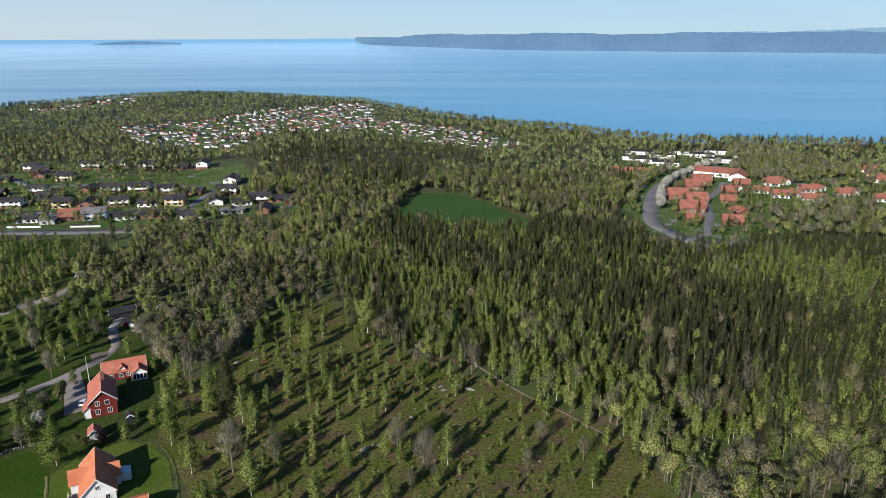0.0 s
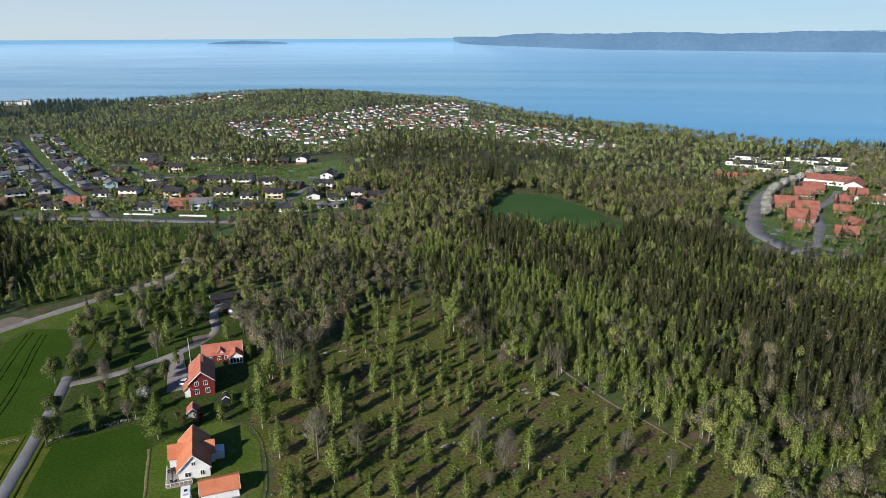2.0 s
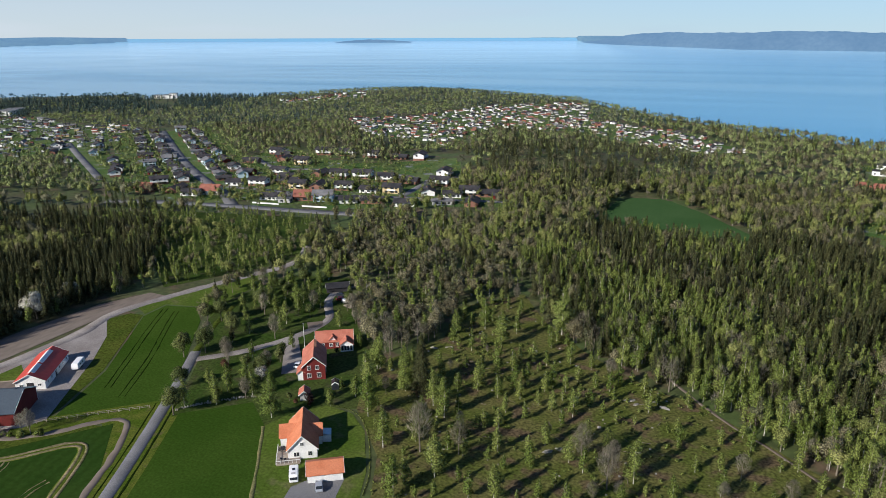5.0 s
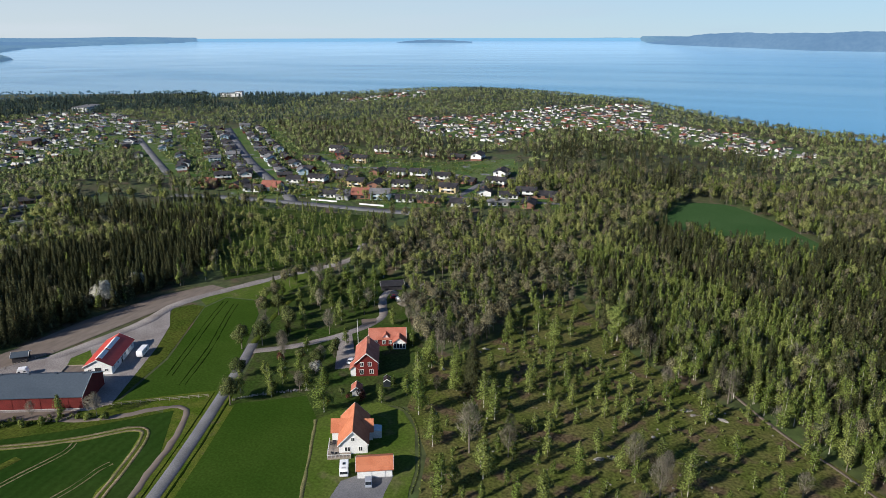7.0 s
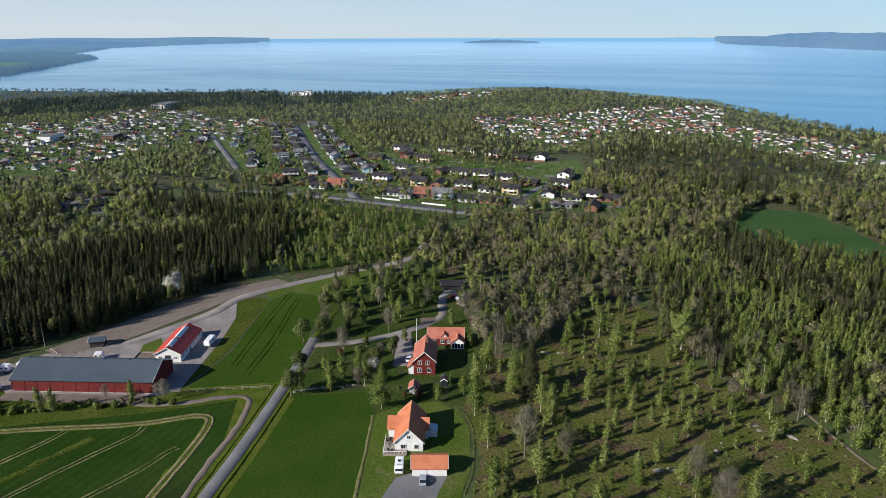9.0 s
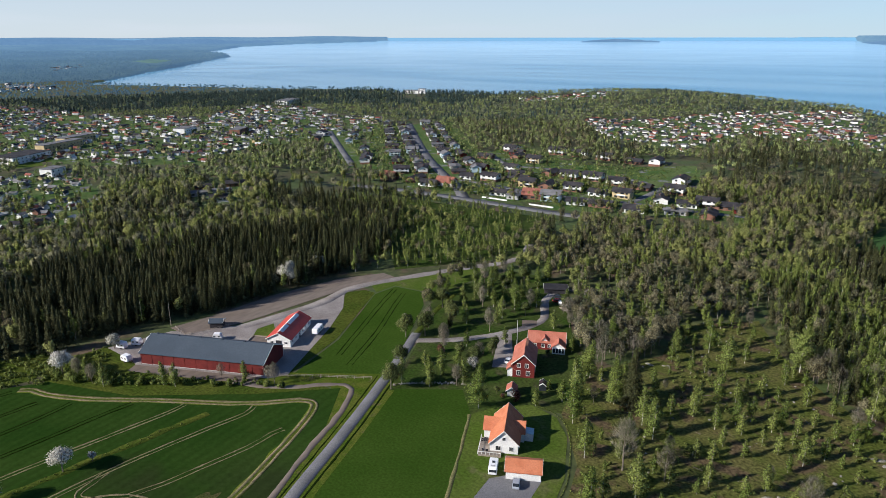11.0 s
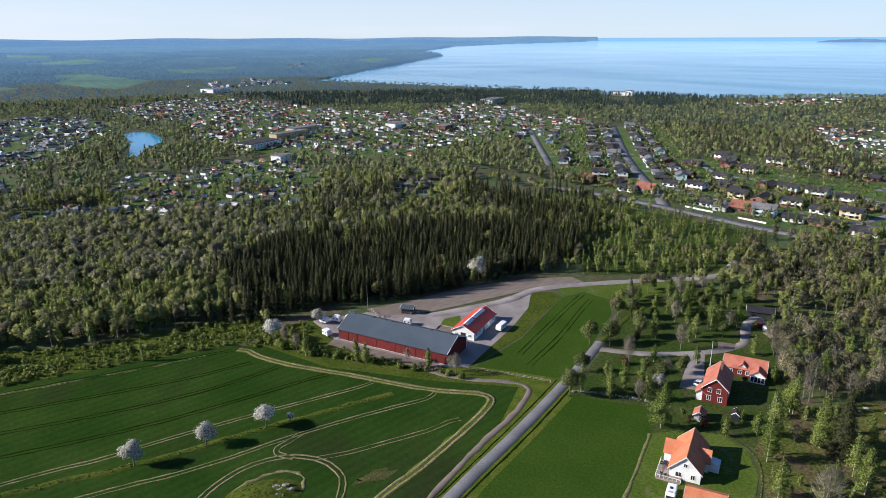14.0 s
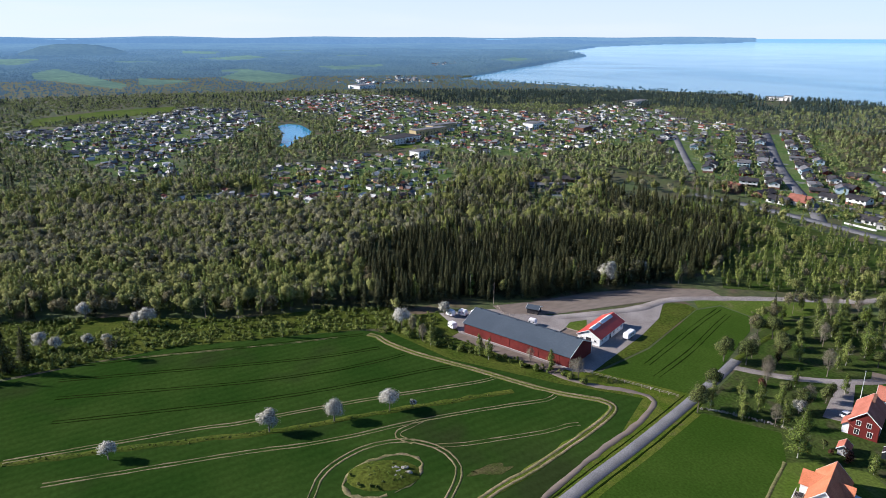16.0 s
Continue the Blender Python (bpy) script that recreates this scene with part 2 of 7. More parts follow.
M = dict(
    ground=mat("woodland_floor", (0.055, 0.055, 0.022), (0.05, 0.075, 0.02), 0.03, bump=0.6, fine=12, third=((0.09, 0.065, 0.04), 2.5, 0.55)),
    pasture=mat("pasture_grass", (0.066, 0.082, 0.018), (0.095, 0.092, 0.032), 0.1, bump=0.7, fine=12, speck=0.55, spec=0.02, third=((0.088, 0.066, 0.038), 1.4, 0.53)),
    orchard=mat("garden_grass", (0.0299, 0.055, 0.00997), (0.0484, 0.0644, 0.018), 0.09, bump=0.5, fine=12, speck=0.4, spec=0.02, third=((0.0499, 0.0519, 0.0251), 1.6, 0.57)),
    copper=mat("copper_leaves", (0.07, 0.03, 0.022), (0.12, 0.05, 0.035), 0.5, 0.7, speck=0.3, island=0.2, leaf=0.2, spec=0.1, gaps=0.30),
    lawn=mat("mown_grass", (0.0558, 0.0918, 0.013), (0.0795, 0.108, 0.0218), 0.08, bump=0.4, fine=15, speck=0.3, spec=0.02, third=((0.0929, 0.103, 0.0362), 2.0, 0.58)),
    crop=mat("young_crop", (0.017, 0.0416, 0.00729), (0.0282, 0.055, 0.0109), 0.035, bump=0.6, fine=25, speck=0.16, spec=0.0, third=((0.0226, 0.035, 0.0109), 0.6, 0.56), rows=(-7, 0.1)),
    crop_bright=mat("bright_crop", (0.0267, 0.0563, 0.00779), (0.0397, 0.0718, 0.0116), 0.03, bump=0.6, fine=50, speck=0.2, spec=0.0, third=((0.0388, 0.0543, 0.0156), 0.8, 0.62)),
    far_crop=mat("blue_green_crop", (0.036, 0.078, 0.026), (0.046, 0.09, 0.032), 0.03, bump=0.4, fine=30, speck=0.15, spec=0.0),
    thin_crop=mat("thin_crop", (0.045, 0.058, 0.016), (0.075, 0.07, 0.03), 0.3, bump=0.5, fine=8, speck=0.4, spec=0.0),
    dry=mat("dry_grass", (0.15, 0.14, 0.065), (0.115, 0.12, 0.05), 0.3, 0.95, bump=0.4, fine=8, speck=0.35, spec=0.0),
    rough=mat("rough_grass", (0.0669, 0.081, 0.0141), (0.0422, 0.0634, 0.00915), 0.1, bump=0.6, fine=12, speck=0.45, spec=0.02),
    verge=mat("verge_grass", (0.0517, 0.0828, 0.00891), (0.088, 0.103, 0.0178), 0.25, bump=0.3, fine=8, speck=0.35, spec=0.02, third=((0.0931, 0.088, 0.0347), 1.2, 0.6)),
    asphalt=mat("asphalt", (0.13, 0.13, 0.135), (0.169, 0.169, 0.174), 0.12, 0.85, bump=0.2, fine=30, speck=0.2, spec=0.1),
    gravel=mat("gravel", (0.195, 0.173, 0.161), (0.269, 0.247, 0.232), 0.1, 0.95, bump=0.4, fine=25, speck=0.25, spec=0.05),
    sand=mat("paddock_sand", (0.135, 0.106, 0.0855), (0.167, 0.138, 0.114), 0.03, 0.95, bump=0.4, fine=20, speck=0.15, stretch=(10, 1, 0.3)),
    rut=mat("dark_crop_rut", (0.0084, 0.0182, 0.0024), (0.014, 0.0224, 0.0048), 0.15, 0.95, bump=0.5, fine=8, speck=0.3, spec=0.0),
    dirt=mat("wheel_track_dirt", (0.21, 0.171, 0.101), (0.14, 0.132, 0.0598), 0.15, 0.95, bump=0.5, fine=8, speck=0.4, spec=0.02),
    rock=mat("lichen_rock", (0.16, 0.15, 0.13), (0.30, 0.28, 0.25), 0.5, 0.9, bump=0.8, fine=6, speck=0.4, third=((0.09, 0.1, 0.035), 1.3, 0.54)),
    birch=mat("birch_leaves", (0.0949, 0.132, 0.0284), (0.177, 0.208, 0.0579), 0.1, 0.65, fine=24, speck=0.36, island=0.1, leaf=0.34, spec=0.08, bump=0.5, bdist=0.2, gaps=0.22),
    aspen=mat("spring_leaves", (0.146, 0.168, 0.0524), (0.244, 0.256, 0.0909), 0.1, 0.7, fine=24, speck=0.36, island=0.1, leaf=0.32, spec=0.08, bump=0.5, bdist=0.2, gaps=0.18),
    linden=mat("garden_tree_leaves", (0.0688, 0.0899, 0.0284), (0.113, 0.132, 0.0455), 0.3, 0.7, fine=9, speck=0.36, island=0.1, leaf=0.32, spec=0.08, bump=0.5, bdist=0.2, gaps=0.25),
    # haze is put into these three leaf colours: bluer for the far woods
    far_green=mat("hazed_spring_woods", (0.124, 0.155, 0.0594), (0.208, 0.239, 0.0935), 0.1, 0.8, fine=12, speck=0.36, island=0.06, leaf=0.1, spec=0.05, bump=0.5, bdist=0.4, gaps=0.10),
    far_grey=mat("hazed_budding_woods", (0.107, 0.119, 0.0788), (0.162, 0.173, 0.117), 0.1, 0.8, fine=12, speck=0.36, island=0.06, leaf=0.1, spec=0.05, bump=0.5, bdist=0.4, gaps=0.20),
    far_dark=mat("hazed_conifer_woods", (0.0256, 0.0437, 0.0395), (0.0485, 0.0699, 0.0594), 0.1, 0.8, fine=12, speck=0.36, island=0.06, leaf=0.05, spec=0.05, bump=0.5, bdist=0.4, gaps=0.15),
    spruce=mat("spruce_needles", (0.021, 0.026, 0.011), (0.0462, 0.0484, 0.0204), 0.1, 0.7, fine=24, speck=0.36, island=0.12, leaf=0.03, spec=0.05, bump=0.5, bdist=0.2, gaps=0.30),
    pine=mat("pine_needles", (0.0569, 0.0655, 0.0331), (0.103, 0.104, 0.0552), 0.1, 0.7, fine=24, speck=0.36, island=0.12, leaf=0.08, spec=0.08, bump=0.5, bdist=0.2, gaps=0.25),
    twigs=mat("bare_twigs", (0.165, 0.148, 0.11), (0.25, 0.228, 0.175), 0.1, 0.9, fine=10, speck=0.25, island=0.15, leaf=0.15, spec=0.05),
    buds=mat("budding_crown", (0.124, 0.114, 0.0648), (0.191, 0.177, 0.11), 0.1, 0.8, fine=26, speck=0.4, island=0.1, leaf=0.28, spec=0.05, bump=0.6, bdist=0.3, gaps=0.35),
    grey_buds=mat("grey_budding_crown", (0.138, 0.14, 0.0851), (0.22, 0.216, 0.137), 0.1, 0.8, fine=26, speck=0.34, island=0.1, leaf=0.28, spec=0.05, bump=0.5, bdist=0.3, gaps=0.22),
    blossom=mat("white_blossom", (0.343, 0.345, 0.284), (0.458, 0.45, 0.4), 0.6, 0.7, fine=4, speck=0.3, island=0.2, leaf=0.3, spec=0.05, gaps=0.35),
    bark=mat("grey_bark", (0.12, 0.1, 0.08), (0.17, 0.145, 0.115), 0.8, 0.95, bump=0.5),
    birch_bark=mat("white_birch_bark", (0.36, 0.34, 0.3), (0.48, 0.455, 0.41), 0.8, 0.8, fine=3, third=((0.1, 0.09, 0.08), 2, 0.62)),
    tile=mat("orange_roof_tiles", (0.43, 0.14, 0.065), (0.5, 0.18, 0.09), 0.4, 0.75, bump=0.5, fine=12, speck=0.2),
    tile_old=mat("red_roof_tiles", (0.34, 0.11, 0.07), (0.41, 0.15, 0.1), 0.4, 0.8, bump=0.5, fine=12, speck=0.25),
    tile_mid=mat("muted_red_roof_tiles", (0.2, 0.075, 0.052), (0.27, 0.105, 0.074), 0.3, 0.8, bump=0.5, fine=12, speck=0.25),
    tile_dark=mat("dark_red_roof_tiles", (0.17, 0.055, 0.04), (0.25, 0.085, 0.06), 0.1, 0.85, bump=0.4, fine=12, speck=0.25),
    red_metal=mat("red_sheet_roof", (0.42, 0.05, 0.035), (0.48, 0.065, 0.045), 0.2, 0.5, speck=0.1),
    slate=mat("blue_grey_sheet_roof", (0.05, 0.066, 0.085), (0.062, 0.08, 0.10), 0.1, 0.6, fine=20, speck=0.1, spec=0.2),
    dark_roof=mat("dark_roof_tiles", (0.03, 0.03, 0.034), (0.055, 0.052, 0.055), 0.2, 0.85, fine=8, speck=0.25, spec=0.1),
    grey_roof=mat("grey_roof_sheet", (0.12, 0.12, 0.125), (0.18, 0.18, 0.185), 0.15, 0.8, speck=0.2, spec=0.1),
    white=mat("white_boards", (0.64, 0.64, 0.62), (0.72, 0.72, 0.7), 0.3, 0.7, fine=10, speck=0.1),
    red=mat("falu_red_boards", (0.105, 0.013, 0.011), (0.14, 0.018, 0.015), 0.3, 0.85, fine=12, speck=0.2),
    pale=mat("pale_grey_render", (0.46, 0.46, 0.45), (0.54, 0.54, 0.52), 0.3, 0.8, speck=0.1),
    yellow=mat("yellow_render", (0.40, 0.31, 0.16), (0.46, 0.37, 0.21), 0.3, 0.8, speck=0.1),
    pale_blue=mat("pale_blue_boards", (0.42, 0.54, 0.6), (0.48, 0.6, 0.66), 0.3, 0.8, speck=0.1),
    brick=mat("red_brown_brick", (0.16, 0.08, 0.055), (0.21, 0.11, 0.08), 0.3, 0.9, fine=12, speck=0.2),
    grey=mat("grey_boards", (0.34, 0.34, 0.34), (0.42, 0.42, 0.41), 0.3, 0.8, speck=0.1),
    wood=mat("weathered_wood", (0.24, 0.2, 0.16), (0.32, 0.28, 0.23), 0.6, 0.85, fine=10, speck=0.2),
    glass=mat("window_glass", (0.02, 0.025, 0.03), (0.03, 0.035, 0.04), 0.5, 0.06, spec=0.6, speck=0.05),
    metal=mat("galvanised_steel", (0.5, 0.5, 0.5), (0.56, 0.56, 0.56), 0.5, 0.4, metal=0.8, speck=0.08),
    rubber=mat("rubber", (0.02, 0.02, 0.02), (0.028, 0.028, 0.028), 1.0, 0.9),
    paint_silver=mat("silver_car_paint", (0.45, 0.48, 0.52), (0.47, 0.5, 0.54), 0.5, 0.3, metal=0.4, speck=0.03),
    paint_white=mat("white_car_paint", (0.75, 0.75, 0.75), (0.78, 0.78, 0.78), 0.5, 0.3, speck=0.03),
    paint_dark=mat("dark_car_paint", (0.03, 0.035, 0.045), (0.035, 0.04, 0.05), 0.5, 0.25, speck=0.03),
    paint_red=mat("red_car_paint", (0.3, 0.02, 0.02), (0.32, 0.025, 0.02), 0.5, 0.3, speck=0.03),
    # blue haze put into far hills, land, fields and trees as emission
    haze=haze_glow("hazy_blue_hills", (0.11, 0.22, 0.38), 0.9, (0.02, 0.026, 0.026)),
    near_hill=haze_glow("hazy_wooded_hill", (0.066, 0.132, 0.225), 0.95, (0.025, 0.036, 0.022)),
    far_land=haze_glow("hazy_woodland", (0.052, 0.105, 0.185), 1.9, (0.03, 0.043, 0.028), 0.5),
    far_field=haze_glow("hazy_fields", (0.06, 0.115, 0.15), 1.8, (0.042, 0.064, 0.027), 0.5),
    far_trees=haze_glow("hazy_trees", (0.052, 0.105, 0.185), 1.8, (0.03, 0.043, 0.026), 0.45),
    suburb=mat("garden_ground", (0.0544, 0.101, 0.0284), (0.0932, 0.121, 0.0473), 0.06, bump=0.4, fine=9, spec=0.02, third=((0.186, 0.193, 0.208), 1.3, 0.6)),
    haze_far=haze_glow("hazy_farthest_hills", (0.26, 0.43, 0.58), 0.8, (0.02, 0.03, 0.03)),
)


def water_material():
    m = bpy.data.materials.new("lake_water")
    m.use_nodes = True
    t, n = m.node_tree, m.node_tree.nodes
    p = n["Principled BSDF"]
    p.inputs["Base Color"].default_value = (0.008, 0.22, 0.40, 1)
    p.inputs["IOR"].default_value = 1.36
    geo = n.new("ShaderNodeNewGeometry")
    mp = n.new("ShaderNodeMapping")
    mp.inputs["Rotation"].default_value[2] = radians(-12)
    mp.inputs["Scale"].default_value = (0.0006, 0.004, 1)
    t.links.new(geo.outputs["Position"], mp.inputs["Vector"])
    a = n.new("ShaderNodeTexNoise")
    a.inputs["Scale"].default_value, a.inputs["Detail"].default_value = 1.0, 2
    t.links.new(mp.outputs["Vector"], a.inputs["Vector"])
    r = n.new("ShaderNodeMapRange")
    for k, v in (("From Min", 0.4), ("From Max", 0.65), ("To Min", 0.14), ("To Max", 0.19)):
        r.inputs[k].default_value = v
    t.links.new(a.outputs["Fac"], r.inputs["Value"])
    t.links.new(r.outputs["Result"], p.inputs["Roughness"])
    # pale haze put into the far water as emission that grows with distance
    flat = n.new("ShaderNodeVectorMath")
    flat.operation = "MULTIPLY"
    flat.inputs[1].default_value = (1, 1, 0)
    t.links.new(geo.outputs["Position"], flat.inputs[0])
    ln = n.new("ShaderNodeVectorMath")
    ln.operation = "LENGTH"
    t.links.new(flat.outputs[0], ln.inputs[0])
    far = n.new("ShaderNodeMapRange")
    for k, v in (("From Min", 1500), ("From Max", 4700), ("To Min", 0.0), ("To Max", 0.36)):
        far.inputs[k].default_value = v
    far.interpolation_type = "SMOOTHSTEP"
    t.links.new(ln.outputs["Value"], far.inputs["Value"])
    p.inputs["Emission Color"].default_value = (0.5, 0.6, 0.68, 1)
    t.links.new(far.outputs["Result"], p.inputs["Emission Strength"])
    w = n.new("ShaderNodeTexNoise")
    w.inputs["Scale"].default_value, w.inputs["Detail"].default_value = 0.12, 4
    t.links.new(geo.outputs["Position"], w.inputs["Vector"])
    b = n.new("ShaderNodeBump")
    b.inputs["Strength"].default_value, b.inputs["Distance"].default_value = 0.012, 0.3
    t.links.new(w.outputs["Fac"], b.inputs["Height"])
    t.links.new(b.outputs["Normal"], p.inputs["Normal"])
    return m


M["water"] = water_material()

# ---- the land ----
LAKE = [(3200, 420), (1500, 560), (700, 655), (443, 684), (354, 697), (244, 712), (195, 750), (143, 806), (82, 860), (12, 940), (-73, 1064), (-135, 1150), (-278, 1215), (-472, 1320), (-547, 1150), (-620, 1090), (-690, 1045),
        (-778, 1045), (-869, 1000), (-946, 1048), (-1112, 950), (-1369, 850), (-1570, 775), (-1605, 787), (-1942, 1122), (-2285, 1519), (-2611, 1902), polar(55.6, 3700), polar(53, 4200),
        polar(48, 4450), polar(42.4, 4600), polar(41, 4760), polar(33, 4790), polar(24, 4790), polar(15, 4790), polar(7.5, 4760), polar(6.5, 4569), polar(0, 4150), polar(-9.8, 3842), polar(-20, 3800), polar(-32, 3775), polar(-50, 3850), polar(-75, 3900)]


def sheet(name, angles, radii, height, material):
    a, r = np.meshgrid(np.radians(angles), radii, indexing="ij")
    x, y = -np.sin(a) * r, np.cos(a) * r
    na, nr = a.shape
    i = (np.arange(na)[:, None] * nr + np.arange(nr - 1)[None, :]).ravel()
    j = (((np.arange(na) + 1) % na)[:, None] * nr + np.arange(nr - 1)[None, :]).ravel()
    me = to_mesh(name, np.stack([x.ravel(), y.ravel(), height(x, y).ravel()], 1), np.stack([i, i + 1, j + 1, j], 1), [material], smooth=True)
    return new(name, me)


RINGS = np.concatenate([[0.005, 5, 20], np.arange(40, 1000, 20), np.arange(1000, 2000, 25), np.arange(2000, 4640, 40), [4680, 4700]])
FINE = np.concatenate([np.arange(-42, 110, 0.3), np.arange(110, 317.9, 4)])


def land_height(x, y):
    z = hill(x, y)
    fade = np.clip((np.hypot(x, y) - 1900) / 900, 0, 1)
    z = z + fade * 5 * (1 + np.sin(x / 190 + 1) * np.sin(y / 160))
    return np.where(inside(LAKE, x, y), lift(x, y) - 9, z)


FAR_FIELDS = [[(-1891, 230), (-2071, 309), (-2222, 350), (-1839, 442), (-1593, 319), (-1681, 268)], [(-2296, 595), (-2341, 660), (-2162, 721), (-2112, 614)], [(-1665, 32), (-1933, 40), (-1854, 76), (-1741, 158), (-1640, 65)],
              [(-3551, 276), (-3471, 436), (-3249, 394), (-3317, 268)], [(-1056, 0), (-1104, 10), (-1133, 68), (-1092, 69)], [(-2366, 1315), (-2549, 1496), (-2386, 1491), (-2218, 1315)],
              [(-2243, -223), (-2462, -177), (-1679, 12), (-1543, -2), (-1982, -194)], [(-2750, -420), (-3000, -380), (-2900, -250), (-2600, -300)], [(-3000, 300), (-3150, 520), (-2900, 560), (-2820, 420)],
              [(-629, 229), (-658, 279), (-630, 262), (-608, 238)]]
field_rng = random.Random(8)
for _ in range(7):
    a, r, w, d = field_rng.uniform(72, 100), field_rng.uniform(1900, 3700), field_rng.uniform(1.5, 4), field_rng.uniform(40, 110)
    FAR_FIELDS.append([polar(a, r), polar(a - w, r + d * 0.4), polar(a - w * 0.9, r + d * 1.2), polar(a + 0.4, r + d)])


def land_cover(ob):
    """Far fields, gardens and far woods on the one sheet."""
    me = ob.data
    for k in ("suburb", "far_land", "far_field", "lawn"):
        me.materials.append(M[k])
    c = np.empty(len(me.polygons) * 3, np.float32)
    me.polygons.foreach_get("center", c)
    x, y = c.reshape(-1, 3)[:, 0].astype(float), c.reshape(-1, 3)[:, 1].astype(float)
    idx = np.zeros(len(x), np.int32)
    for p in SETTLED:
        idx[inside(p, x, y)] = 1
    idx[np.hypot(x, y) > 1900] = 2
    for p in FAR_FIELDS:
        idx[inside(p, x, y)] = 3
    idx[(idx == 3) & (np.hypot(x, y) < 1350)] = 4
    me.polygons.foreach_set("material_index", idx)
    return ob


GROUND = tagged(sheet("ground", FINE, RINGS, land_height, M["ground"]), "wide grassy and wooded ground reaching the horizon", "ground", kind="structure")
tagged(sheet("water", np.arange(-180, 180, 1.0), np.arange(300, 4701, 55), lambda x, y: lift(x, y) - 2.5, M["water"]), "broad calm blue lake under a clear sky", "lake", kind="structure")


def patch(name, poly, level, material, label, category):
    """A flat piece of land cover with a low edge."""
    bm = bmesh.new()
    f = bm.faces.new([bm.verts.new((x, y, 0.0)) for x, y in poly])
    r = bmesh.ops.extrude_face_region(bm, geom=[f])
    bmesh.ops.translate(bm, vec=(0, 0, level), verts=[v for v in r["geom"] if isinstance(v, bmesh.types.BMVert)])
    bmesh.ops.recalc_face_normals(bm, faces=bm.faces[:])
    bmesh.ops.triangulate(bm, faces=bm.faces[:])
    me = bpy.data.meshes.new(name)
    bm.to_mesh(me)
    bm.free()
    me.materials.append(material)
    return tagged(new(name, me), label, category, kind="structure")


def smooth_line(pts, step=3.0):
    """Points along a smooth curve through pts."""
    p = np.array(pts, float)
    p = np.concatenate([[2 * p[0] - p[1]], p, [2 * p[-1] - p[-2]]])
    out = []
    for a, b, c, d in zip(p, p[1:], p[2:], p[3:]):
        k = max(2, int(np.hypot(*(c - b)) / step))
        for u in np.arange(k) / k:
            out.append(0.5 * (2 * b + (c - a) * u + (2 * a - 5 * b + 4 * c - d) * u * u + (3 * b - a - 3 * c + d) * u ** 3))
    out.append(p[-2])
    return np.array(out)


def strip(name, pts, width, level, material, label, category, wobble=0.0, kind="structure"):
    """A road or track along a line."""
    rng = np.random.default_rng(len(name) + int(abs(pts[0][0])))
    c = smooth_line(pts)
    d = np.gradient(c, axis=0)
    nrm = np.stack([-d[:, 1], d[:, 0]], 1) / np.hypot(d[:, 0], d[:, 1])[:, None]
    w = width / 2 + wobble * rng.normal(size=(len(c), 2))
    l, r = c + nrm * w[:, :1], c - nrm * w[:, 1:]
    k = len(c)
    v = np.concatenate([np.c_[l, np.full(k, level)], np.c_[r, np.full(k, level)], np.c_[l + nrm * 0.15, np.full(k, -0.1)], np.c_[r - nrm * 0.15, np.full(k, -0.1)]])
    i = np.arange(k - 1)
    f = np.concatenate([np.stack([i + k, i + k + 1, i + 1, i], 1), np.stack([i, i + 1, i + 2 * k + 1, i + 2 * k], 1), np.stack([i + k + 1, i + k, i + 3 * k, i + 3 * k + 1], 1)])
    return tagged(new(name, to_mesh(name, v, f, [material])), label, category, kind=kind)


BIGFIELD = [(-260, -140), (-236, -60), (-233, -47), (-237, 4), (-224, 68), (-217, 79), (-188, 90), (-158, 114), (-140, 132), (-127, 113), (-112, 80), (-92, 40), (-70, -60), (-90, -140)]
EASTFIELD = [(-126, 142), (-109, 154), (-98, 143), (-82, 110), (-40, 40), (-84, 40), (-108, 92), (-117, 118)]
LAWN = [(-99, 143), (-95, 152), (-87, 159), (-78, 157), (-71, 150), (-63, 133), (-61, 125), (-52, 100), (-70, 88), (-82, 110)]
GARDEN = [(-160, 202), (-164, 224), (-156, 257), (-128, 262), (-99, 208), (-82, 166), (-108, 155), (-127, 140), (-143, 175)]
PASTURE = [(-78, 160), (-82, 175), (-81, 192), (-68, 214), (-72, 243), (-49, 265), (-35, 238), (-18, 217), (-4, 204), (7, 196), (17, 193), (26, 184), (38, 172), (50, 160), (60, 110), (10, 60), (-50, 90), (-58, 124), (-63, 140)]
CROP = [(-186, 198), (-185, 210), (-172, 212), (-162, 201), (-134, 148), (-159, 130), (-166, 157)]
ROUGH = [(-197, 192), (-193, 199), (-187, 199), (-167, 157), (-160, 129), (-157, 128), (-163, 124), (-176, 162)]
BARNYARD = [(-210, 103), (-226, 103), (-221, 124), (-205, 143), (-200, 173), (-200, 194), (-186, 179), (-176, 162), (-160, 128), (-163, 122.5), (-206, 102)]
PADDOCK = [(-224, 126), (-221, 143), (-220, 170), (-212, 202), (-201, 220), (-193, 219), (-200, 199), (-203, 173), (-206, 145), (-214, 126)]
FARFIELD = [(-34, 396), (-30, 415), (-22, 457), (-9, 472), (10, 458), (30, 430), (53, 385), (50, 370), (28, 375), (0, 386)]
FARLAWN = [(-232, 557), (-182, 606), (-161, 557), (-192, 524)]
MEADOW = [(-288, 341), (-192, 352), (-163, 284), (-173, 263), (-200, 227), (-224, 250)]
POND = [(-690, 138), (-745, 152), (-830, 164), (-847, 179), (-827, 192), (-775, 190), (-751, 187), (-714, 161), (-660, 137), (-668, 130)]
SUB_A = [(-356, 395), (-352, 429), (-352, 527), (-353, 590), (-259, 528), (-166, 556), (-146, 506), (-150, 433), (-99, 444), (-93, 413), (-202, 379), (-251, 374), (-303, 368)]
